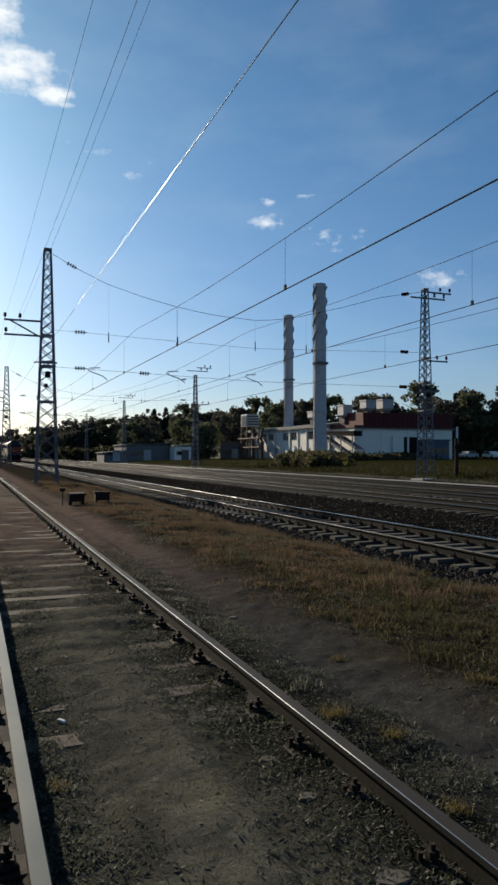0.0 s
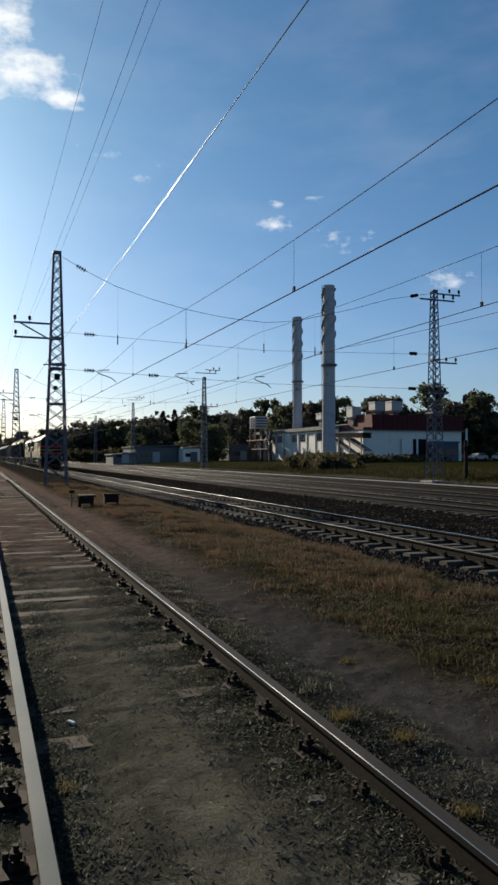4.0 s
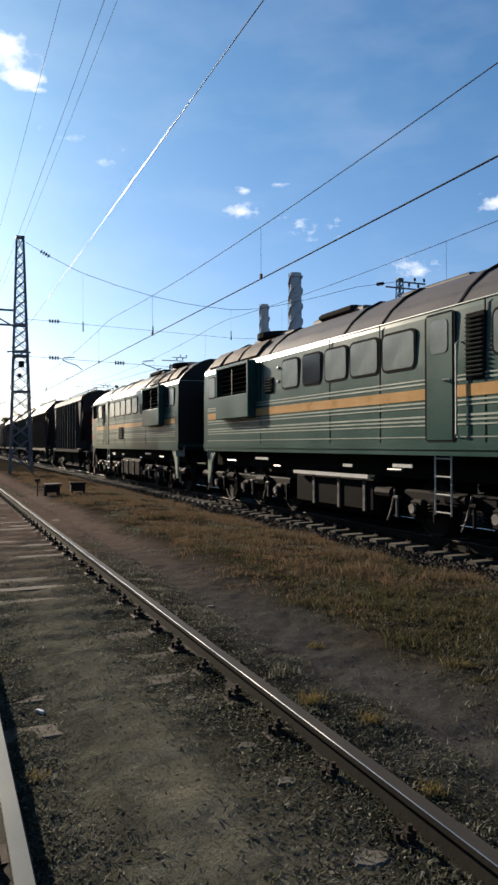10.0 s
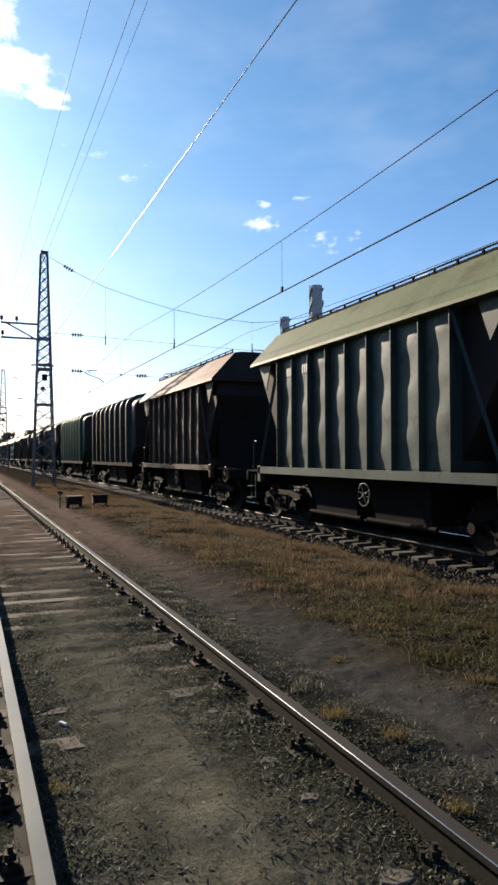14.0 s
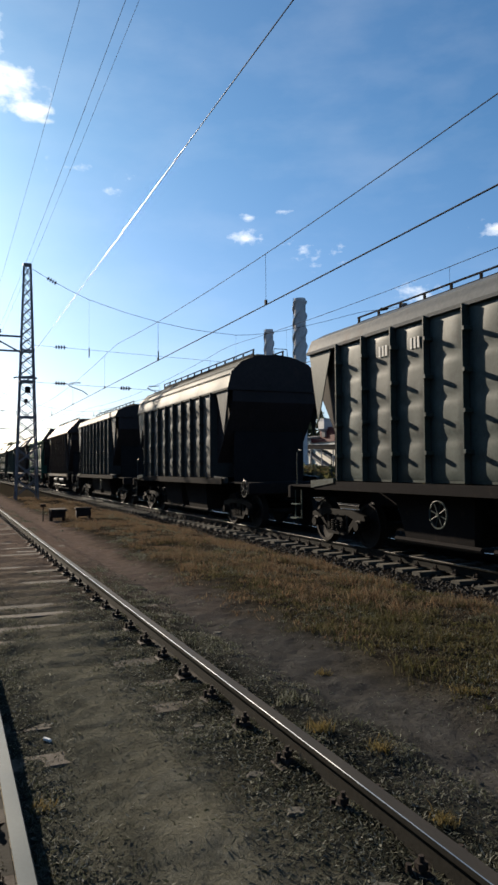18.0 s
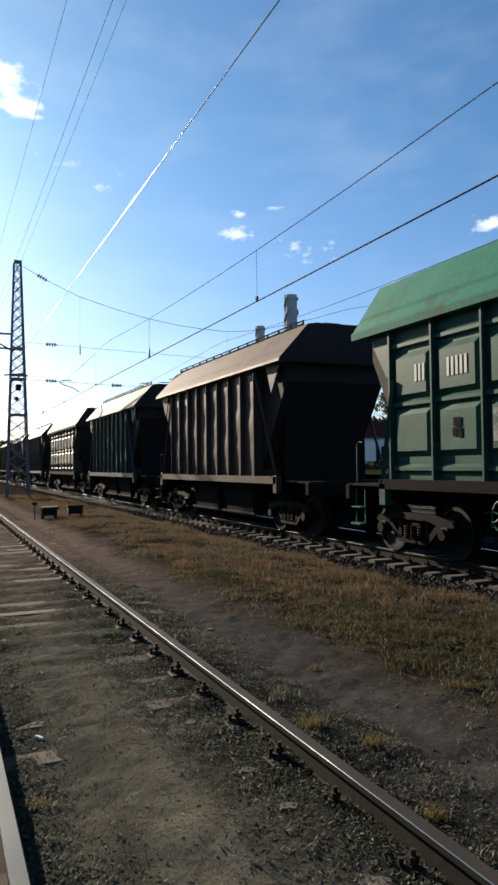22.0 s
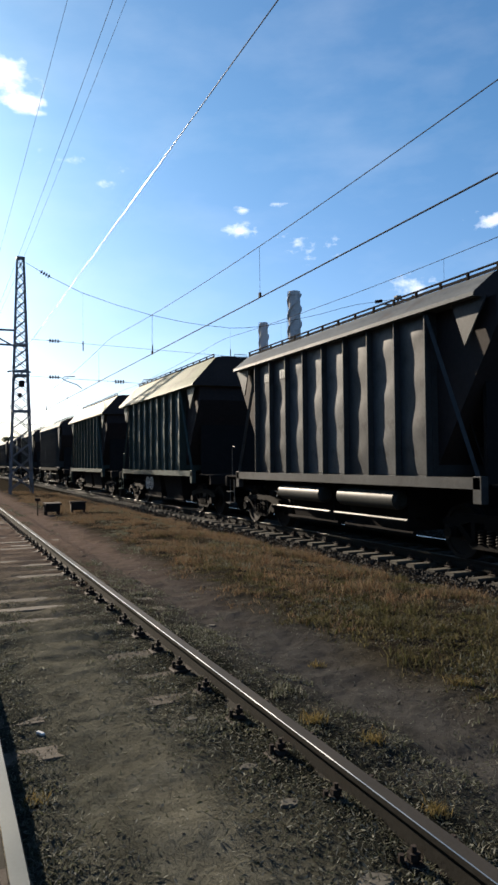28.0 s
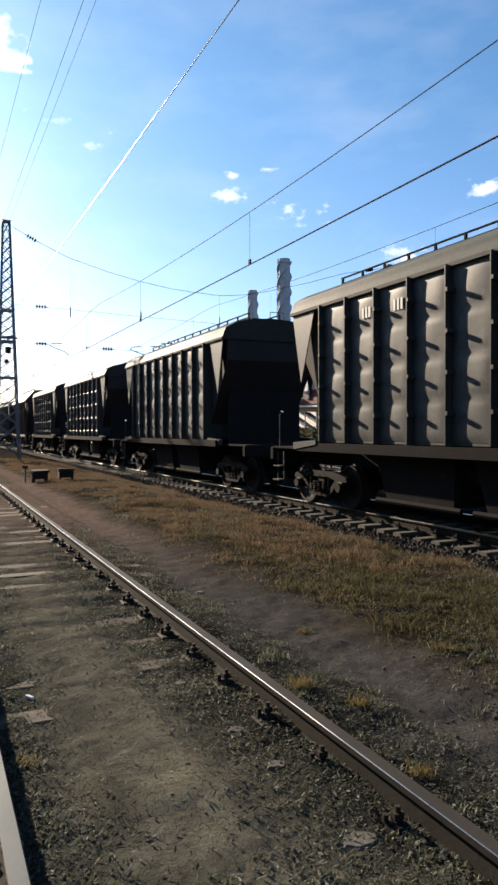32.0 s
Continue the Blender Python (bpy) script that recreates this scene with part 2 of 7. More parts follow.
RUST = (0.09, 0.045, 0.028)
M = {
    "steel_head": material("dull_rail_head", (0.034, 0.031, 0.027), 0.62, 0.0, 0.25, 1.5, 60, 0.05, (0.048, 0.040, 0.033), 0.35, spec=0.08),
    # paler rail head colour for the bright sky mirrored in one rail
    "steel_pale": material("sky_pale_rail_head", (0.040, 0.052, 0.052), 0.48, 0.25, 0.2, 1.5, 60, 0.03, (0.030, 0.036, 0.034), 0.3, spec=0.22),
    "steel_dull": material("brown_film_rail_head", (0.075, 0.066, 0.056), 0.5, 0.2, 0.2, 1.5, 60, 0.03, (0.05, 0.04, 0.033), 0.3, spec=0.2),
    "steel_bright": material("polished_rail_edge", (0.22, 0.22, 0.21), 0.16, 1.0, 0.15, 1.5, 60, 0.02),
    "bright_wire": material("bare_bright_wire", (0.085, 0.085, 0.095), 0.22, 1.0, 0.1, 2, 20, 0),
    "crumb": material("soil_crumb", (0.0558, 0.0513, 0.0392), 0.95, 0, 0.5, 14, 60, 0.3, (0.1185, 0.1148, 0.0939), 0.2),
    "windscreen": material("unlit_cab_windscreen", (0.010, 0.010, 0.011), 0.25, 0, 0.2, 2, 10, 0, spec=0.12),
    # bright cap colour makes the row of glints along the axle boxes
    "axle_cap": material("glint_cap_steel", (0.42, 0.41, 0.40), 0.3, 0.8, 0.25, 4, 30, 0.05),
    "roof_grille": material("sooty_brown_roof_panel", (0.035, 0.022, 0.018), 0.7, 0, 0.3, 3, 25, 0.15, (0.06, 0.045, 0.035), 0.3),
    # pale base colour stands for the sky mirrored in the panes
    "pane": material("sky_pale_window_glass", (0.14, 0.175, 0.165), 0.22, 0, 0.15, 1.5, 20, 0.0, spec=0.7),
    # nose and back darkened in colour for the shade on these faces
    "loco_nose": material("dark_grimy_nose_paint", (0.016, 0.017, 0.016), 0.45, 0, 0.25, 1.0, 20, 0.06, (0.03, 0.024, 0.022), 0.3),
    "plough": material("dusty_dark_red_plough", (0.07, 0.018, 0.016), 0.75, 0, 0.3, 3, 30, 0.2, (0.03, 0.022, 0.02), 0.5),
    "rail_side": material("rusty_rail_side", (0.0198, 0.0190, 0.0166), 0.85, 0.0, 0.3, 3, 40, 0.3, (0.0223, 0.0177, 0.0144), 0.4, spec=0.05),
    "sleeper_old": material("weathered_sleeper", (0.0640, 0.0541, 0.0430), 0.92, 0, 0.4, 3, 35, 0.6, (0.0546, 0.0459, 0.0344), 0.5, 0.2),
    "sleeper_concrete": material("concrete_sleeper", (0.0765, 0.0714, 0.0595), 0.9, 0, 0.3, 3, 40, 0.35, (0.0382, 0.0340, 0.0281), 0.5, 0.25),
    "fastener": material("rusty_fastener", (0.0300, 0.0231, 0.0198), 0.8, 0.3, 0.3, 10, 70, 0.3),
    "gravel": material("gravel_stone", (0.0510, 0.0469, 0.0400), 0.9, 0, 0.5, 14, 50, 0.3, (0.1700, 0.1702, 0.1500), 0.2),
    "ballast": material("dark_ballast_stone", (0.0180, 0.0171, 0.0153), 0.95, 0, 0.4, 6, 50, 0.3, (0.0450, 0.0423, 0.0378), 0.25, spec=0.25),
    "concrete": material("grey_concrete", (0.22, 0.215, 0.2), 0.9, 0, 0.2, 1.5, 20, 0.2, (0.24, 0.22, 0.2), 0.4),
    "mast": material("grey_painted_lattice", (0.13, 0.14, 0.158), 0.6, 0.0, 0.25, 2, 30, 0.1, RUST, 0.2, spec=0.15),
    "wire": material("dark_wire", (0.03, 0.03, 0.032), 0.95, 0.0, 0.1, 2, 20, 0),
    "insulator": material("brown_glazed_insulator", (0.012, 0.009, 0.009), 0.9, 0, 0.2, 4, 30, 0, spec=0.0),
    "loco_green": material("dark_green_engine_paint", (0.016, 0.060, 0.051), 0.32, 0, 0.22, 0.8, 20, 0.015, (0.032, 0.064, 0.055), 0.3, spec=0.19),
    "stripe_pale": material("thin_pale_stripe_paint", (0.20, 0.25, 0.20), 0.38, 0, 0.25, 2, 30, 0.02, (0.10, 0.16, 0.13), 0.35, spec=0.8),
    # pale colour painted for small glints on underside fittings
    "glint": material("glint_fitting", (0.13, 0.125, 0.12), 0.45, 0.3, 0.35, 9, 40, 0.08, (0.025, 0.022, 0.02), 0.55),
    # near-black colour painted for the unlit insides of intake and cab
    "void": material("painted_unlit_inside", (0.006, 0.006, 0.006), 0.95, 0, 0.2, 3, 20, 0, spec=0.0),
    "loco_roof": material("grey_engine_roof", (0.0945, 0.0873, 0.0819), 0.5, 0, 0.2, 1.2, 20, 0.03, (0.0900, 0.0684, 0.0540), 0.35, spec=0.12),
    "loco_red": material("red_stripe_paint", (0.52, 0.030, 0.024), 0.45, 0, 0.2, 3, 30, 0.03),
    "loco_yellow": material("yellow_stripe_paint", (0.46, 0.27, 0.11), 0.3, 0, 0.2, 2, 30, 0.03),
    # near-black underframe colour carries the shade below the engine body
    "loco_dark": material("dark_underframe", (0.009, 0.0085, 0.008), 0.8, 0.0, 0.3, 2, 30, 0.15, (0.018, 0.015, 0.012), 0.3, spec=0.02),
    "louvre": material("louvre_metal", (0.03, 0.042, 0.038), 0.6, 0.2, 0.2, 2, 30, 0.1),
    # bogie steel and wheels are darkened for that shade too
    "frame_grey": material("dusty_shaded_bogie", (0.0085, 0.0078, 0.0075), 0.7, 0.1, 0.3, 4, 40, 0.2, (0.02, 0.015, 0.012), 0.25, spec=0.04),
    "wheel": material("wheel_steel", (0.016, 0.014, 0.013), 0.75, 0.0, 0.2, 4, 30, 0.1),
    # grime, darkened further to carry the shade under the wagons
    "under": material("grimy_shaded_underside", (0.0188, 0.0173, 0.0173), 0.9, 0, 0.3, 2, 25, 0.2, (0.0330, 0.0270, 0.0240), 0.3, spec=0.02),
    "letter": material("faded_white_lettering", (0.5, 0.5, 0.47), 0.5, 0, 0.25, 6, 30, 0.0, (0.2, 0.22, 0.19), 0.3),
    "white_wall": material("white_rendered_wall", (0.7391, 0.7084, 0.6400), 0.9, 0, 0.08, 0.3, 4, 0.1, (0.5686, 0.5336, 0.4756), 0.25),
    "red_roof": material("dark_red_metal_roof", (0.075, 0.016, 0.016), 0.6, 0, 0.2, 0.3, 5, 0.1),
    "grey_wall": material("grey_shed_wall", (0.13, 0.13, 0.132), 0.85, 0, 0.2, 0.3, 5, 0.1),
    "chimney": material("grey_steel_stack", (0.4576, 0.4386, 0.4472), 0.7, 0.0, 0.15, 0.25, 3, 0.1, (0.3168, 0.2838, 0.2838), 0.4),
    "pale_metal": material("pale_sheet_metal", (0.36, 0.36, 0.36), 0.6, 0.1, 0.1, 0.8, 8, 0.05),
    "window_dark": material("dark_window_glass", (0.02, 0.025, 0.03), 0.08, 0, 0.1, 1, 5, 0, spec=0.5),
    "bark": material("tree_bark", (0.10, 0.075, 0.055), 0.95, 0, 0.3, 3, 20, 0.4),
    "old_wood": material("dark_weathered_box_wood", (0.028, 0.020, 0.016), 0.9, 0, 0.35, 3, 25, 0.4, (0.06, 0.045, 0.035), 0.25),
    "paper": material("white_litter", (0.75, 0.74, 0.7), 0.8, 0, 0.05, 5, 30, 0.0),
    # leaf tones lifted to stand for haze over the far trees
    "leaf": leaf_material("tree_leaf", [(0.055, 0.066, 0.036), (0.085, 0.096, 0.052), (0.115, 0.12, 0.068)], 0),
    "pine": leaf_material("conifer_needle", [(0.018, 0.028, 0.014), (0.03, 0.04, 0.02)], 0),
    "dry_grass": leaf_material("dry_grass_blade", [(0.1156, 0.0654, 0.0361), (0.1292, 0.0838, 0.0492), (0.0579, 0.0426, 0.0263), (0.1768, 0.1349, 0.0861), (0.0680, 0.0568, 0.0328)], 0),
    "green_grass": leaf_material("green_grass_blade", [(0.0339, 0.0372, 0.0129), (0.0576, 0.0558, 0.0232), (0.1082, 0.0930, 0.0484), (0.0243, 0.0253, 0.0109), (0.0508, 0.0372, 0.0193)], 0),
    "weed": leaf_material("small_weed_leaf", [(0.0470, 0.0527, 0.0325), (0.0873, 0.0913, 0.0663), (0.0403, 0.0471, 0.0280), (0.2015, 0.2067, 0.1769), (0.0672, 0.0642, 0.0443), (0.0538, 0.0606, 0.0406)], 0),
    # darkened colour that carries the shade on ends turned from the sun
    "grime": material("shaded_end_sheet", (0.0313, 0.0251, 0.0244), 0.8, 0, 0.35, 0.8, 14, 0.1, (0.0449, 0.0317, 0.0284), 0.3),
    "faded": material("faded_cloudy_white_paint", (0.24, 0.25, 0.235), 0.7, 0, 0.35, 2.2, 22, 0.05, (0.07, 0.10, 0.08), 0.6),
    "yellow_grass": leaf_material("yellowed_grass_blade", [(0.12, 0.09, 0.03), (0.16, 0.115, 0.045), (0.08, 0.07, 0.024), (0.19, 0.15, 0.075)], 0),
    # wood tones greyed and lifted in place of distance haze
    "wood_leaf": leaf_material("hazed_wood_leaf", [(0.066, 0.062, 0.050), (0.088, 0.082, 0.063), (0.105, 0.105, 0.072), (0.078, 0.066, 0.058)], 0),
    "bush": leaf_material("brownish_bush_leaf", [(0.05, 0.045, 0.022), (0.08, 0.065, 0.033), (0.055, 0.058, 0.022)], 0),
    "rusty": material("rusty_brown_steel", (0.10, 0.065, 0.05), 0.8, 0.1, 0.3, 1.0, 8, 0.1, (0.2, 0.18, 0.17), 0.3),
    "blue_wall": material("blue_grey_sheet_wall", (0.0720, 0.0960, 0.1280), 0.7, 0, 0.2, 0.4, 6, 0.05),
    "far_grass": leaf_material("bank_grass_blade", [(0.0200, 0.0240, 0.0072), (0.0320, 0.0320, 0.0104), (0.0500, 0.0400, 0.0160)], 0),
}
lamp = bpy.data.materials.new("small_marker_lamp")
lamp.use_nodes = True
lamp.node_tree.nodes["Principled BSDF"].inputs["Base Color"].default_value = (0.3, 0.3, 0.28, 1)
lb = lamp.node_tree.nodes["Principled BSDF"]
lb.inputs["Emission Color"].default_value, lb.inputs["Emission Strength"].default_value = (1, 0.95, 0.85, 1), 0.06
M["lamp"] = lamp


# ---- mesh helpers ----
class Shape:
    """Gathers vertices and faces of one part."""

    def __init__(self):
        self.v, self.f, self.m = [], [], []

    def add(self, verts, faces, slot=0):
        k = len(self.v)
        self.v += [tuple(p) for p in verts]
        self.f += [tuple(k + i for i in f) for f in faces]
        self.m += [slot] * len(faces)
        return self

    def box(self, x0, x1, y0, y1, z0, z1, c=0.0, slot=0):
        if not c:
            v = [(x, y, z) for x in (x0, x1) for y in (y0, y1) for z in (z0, z1)]
            return self.add(v, [(0, 1, 3, 2), (4, 6, 7, 5), (0, 4, 5, 1), (2, 3, 7, 6), (0, 2, 6, 4), (1, 5, 7, 3)], slot)
        c = min(c, (x1 - x0) * 0.45, (y1 - y0) * 0.45, (z1 - z0) * 0.45)
        rings = []
        for z, i in ((z0, c), (z0 + c, 0), (z1 - c, 0), (z1, c)):
            a, b, p, q = x0 + i, x1 - i, y0 + i, y1 - i
            j = c
            rings.append([(a + j, p, z), (b - j, p, z), (b, p + j, z), (b, q - j, z), (b - j, q, z), (a + j, q, z), (a, q - j, z), (a, p + j, z)])
        return self.loft(rings, True, slot)

    def loft(self, rings, caps=True, slot=0, closed=True):
        k, n = len(self.v), len(rings[0])
        v = [p for r in rings for p in r]
        f = []
        for i in range(len(rings) - 1):
            for j in range(n if closed else n - 1):
                a, b = i * n + j, i * n + (j + 1) % n
                f.append((a, b, b + n, a + n))
        if caps:
            f.append(tuple(range(n))[::-1])
            f.append(tuple((len(rings) - 1) * n + j for j in range(n)))
        return self.add(v, f, slot)

    def prism(self, profile, axis, a, b, slot=0):
        """A closed profile of 2D points swept along an axis from a to b."""
        def put(p, s):
            return {"x": (s, p[0], p[1]), "y": (p[0], s, p[1]), "z": (p[0], p[1], s)}[axis]
        return self.loft([[put(p, a) for p in profile], [put(p, b) for p in profile]], True, slot)

    def tube(self, points, r, sides=6, slot=0, caps=True):
        rings = []
        pts = [Vector(p) for p in points]
        for i, p in enumerate(pts):
            d = (pts[min(i + 1, len(pts) - 1)] - pts[max(i - 1, 0)]).normalized()
            ref = Vector((0, 0, 1)) if abs(d.z) < 0.9 else Vector((1, 0, 0))
            u = d.cross(ref).normalized()
            w = u.cross(d)
            rr = r[i] if isinstance(r, (list, tuple)) else r
            rings.append([p + (u * math.cos(2 * math.pi * k / sides) + w * math.sin(2 * math.pi * k / sides)) * rr for k in range(sides)])
        return self.loft(rings, caps, slot)

    def disc(self, c, axis, r, t, sides=16, slot=0):
        c, a = Vector(c), Vector(axis).normalized()
        return self.tube([c - a * t / 2, c + a * t / 2], r, sides, slot)

    def ring(self, c, r, t, sides=18, axis="x"):
        pts = []
        for k in range(sides + 1):
            a = 2 * math.pi * k / sides
            p = (0, math.cos(a) * r, math.sin(a) * r) if axis == "x" else (math.cos(a) * r, math.sin(a) * r, 0)
            pts.append(Vector(c) + Vector(p))
        return self.tube(pts, t, 5)

    def mesh(self, name, smooth=False):
        me = bpy.data.meshes.new(name)
        me.from_pydata(self.v, [], self.f)
        if any(self.m):
            me.polygons.foreach_set("material_index", self.m)
        bm = bmesh.new()
        bm.from_mesh(me)
        bmesh.ops.recalc_face_normals(bm, faces=bm.faces)
        bm.to_mesh(me)
        bm.free()
        if smooth:
            me.polygons.foreach_set("use_smooth", [True] * len(me.polygons))
            me.set_sharp_from_angle(angle=radians(35))
        me.update()
        return me


CACHE = {}


def part(name, shape, mats, parent, label="", key=None, at=None, smooth=False):
    """One mesh object under a thing or part. key: meshes made once and shared under that name. shape: a Shape, or a function that makes it."""
    if key is not None and key in CACHE:
        me = CACHE[key]
    else:
        s = shape() if callable(shape) else shape
        me = s.mesh(name, smooth)
        slots = 1 + max(s.m, default=0)
        for _ in range(slots):
            me.materials.append(None)
        if key is not None:
            CACHE[key] = me
    ob = new(name, me)
    if parent is not None:
        ob.parent = parent
    if at is not None:
        ob.matrix_basis = at
    mats = mats if isinstance(mats, (list, tuple)) else [mats]
    for slot, m in zip(ob.material_slots, mats):
        slot.link = "OBJECT"
        slot.material = M[m] if isinstance(m, str) else m
    if label:
        ob["label"] = label
    return ob


def thing(name, m, label, category, group="", kind=""):
    e = new(name)
    e.empty_display_size = 0.3
    e.matrix_basis = m
    return tagged(e, label, category, group, kind)


def stuff(name, verts, faces, mat, label, category, parent=None, kind="stuff"):
    me = bpy.data.meshes.new(name)
    me.from_pydata(verts, [], faces)
    me.materials.append(M[mat] if isinstance(mat, str) else mat)
    me.update()
    ob = new(name, me)
    ob.parent = parent
    return tagged(ob, label, category, "", kind)


def lattice_noise(x, y, seed):
    """Smooth value noise on a unit grid, about -1 to 1."""
    def h(i, j):
        k = np.sin(i * 127.1 + j * 311.7 + seed * 74.7) * 43758.5453
        return 2 * (k - np.floor(k)) - 1
    i, j = np.floor(x), np.floor(y)
    u, v = x - i, y - j
    u, v = u * u * (3 - 2 * u), v * v * (3 - 2 * v)
    return (h(i, j) * (1 - u) + h(i + 1, j) * u) * (1 - v) + (h(i, j + 1) * (1 - u) + h(i + 1, j + 1) * u) * v


# ---- ground ----
NEAR, MAIN, TRACKS = 1.062, 9.1, (16.2, 20.5, 25.0)     # centre lines of the tracks
RAIL_NEAR, RAIL_MAIN = 0.17, -0.03                       # heights of the rail heads
GX = [-3000, -60, -8, -1.2, 0, 2.3, 3.6, 5.6, 6.5, 7.15, 7.65, 10.7, 11.4, 13.6, 14.5, 26.8, 28.0, 30.0, 31.5, 60, 3000]
GZ = [-0.2, -0.2, -0.05, 0.0, 0.0, 0.0, 0.02, -0.03, -0.14, -0.31, -0.262, -0.262, -0.36, -0.36, -0.245, -0.245, -0.25, -0.05, 0.2, 0.8, 0.8]


def ground_z(x, y):
    x, y = np.asarray(x, float), np.asarray(y, float)
    z = np.interp(x, GX, GZ)
    fade = np.clip(1.5 - np.abs(y - 15) / 60, 0, 1)
    soft = np.clip(np.minimum(np.abs(x - MAIN) - 1.6, 13.9 - x) * 1.0, 0, 1)
    z = z + fade * soft * (0.018 * lattice_noise(x * 1.3, y * 1.3, 1) + 0.012 * lattice_noise(x * 4, y * 4, 2) + 0.007 * lattice_noise(x * 11, y * 11, 3))
    # trodden hump of soil between the near rails, and the sunk path beside them
    z = z + fade * 0.035 * np.clip((x - 0.56) * 7, 0, 1) * np.clip((1.36 - x) * 6, 0, 1) * np.clip((8.5 - y) / 2.5, 0, 1)
    z = z + 0.032 * (0.5 - 0.5 * np.cos(2 * np.pi * (y - 1.8) / 0.62)) ** 0.6 * np.clip((x - 0.42) * 9, 0, 1) * np.clip((1.72 - x) * 9, 0, 1) * np.clip((y - 5.0) / 2.0, 0, 1) * np.clip((24 - y) / 6, 0, 1)
    z = z + 0.022 * np.exp(-((x - 1.86) / 0.13) ** 2) * (1 + 0.6 * lattice_noise(x * 5, y * 5, 8)) * np.clip((30 - y) / 8, 0, 1)
    z = z + 0.03 * np.clip((x - 0.47) * 9, 0, 1) * np.clip((1.8 - x) * 9, 0, 1) * np.clip((3.5 - y) / 0.5, 0, 1)
    z = z + 0.026 * np.clip((x - 0.31) * 12, 0, 1) * np.clip((0.62 - x) * 8, 0, 1) * np.clip((7.5 - y) / 2, 0, 1)
    z = z + 0.03 * np.clip((x - 1.3) * 9, 0, 1) * np.clip((1.84 - x) * 12, 0, 1) * np.clip((3.4 - y) / 1.0, 0, 1)
    z = z + 0.04 * np.clip((x - 1.9) * 9, 0, 1) * np.clip((2.6 - x) * 5, 0, 1) * np.clip((40 - y) / 10, 0, 1)
    z = z - fade * 0.045 * np.exp(-((x - 2.75 - 0.15 * np.sin(y * 0.5)) / 0.55) ** 2)
    return z


def axis(parts):
    out = []
    for a, b, step in parts:
        out += list(np.arange(a, b - 1e-6, step))
    return np.array(out + [parts[-1][1]])


gx = axis([(-3000, -200, 700), (-200, -20, 30), (-20, -2, 1.5), (-2, 7.8, 0.055), (7.8, 15, 0.4), (15, 40, 1), (40, 200, 16), (200, 3000, 560)])
gy = axis([(-600, -60, 135), (-60, -2, 5), (-2, 2, 0.3), (2, 11, 0.06), (11, 22, 0.14), (22, 50, 0.5), (50, 120, 3), (120, 400, 20), (400, 3400, 500)])
X, Y = np.meshgrid(gx, gy)
Z = ground_z(X, Y)
nx, ny = len(gx), len(gy)
gv = np.stack([X.ravel(), Y.ravel(), Z.ravel()], 1)
i0 = (np.arange(ny - 1)[:, None] * nx + np.arange(nx - 1)[None, :]).ravel()
gf = np.stack([i0, i0 + 1, i0 + nx + 1, i0 + nx], 1)


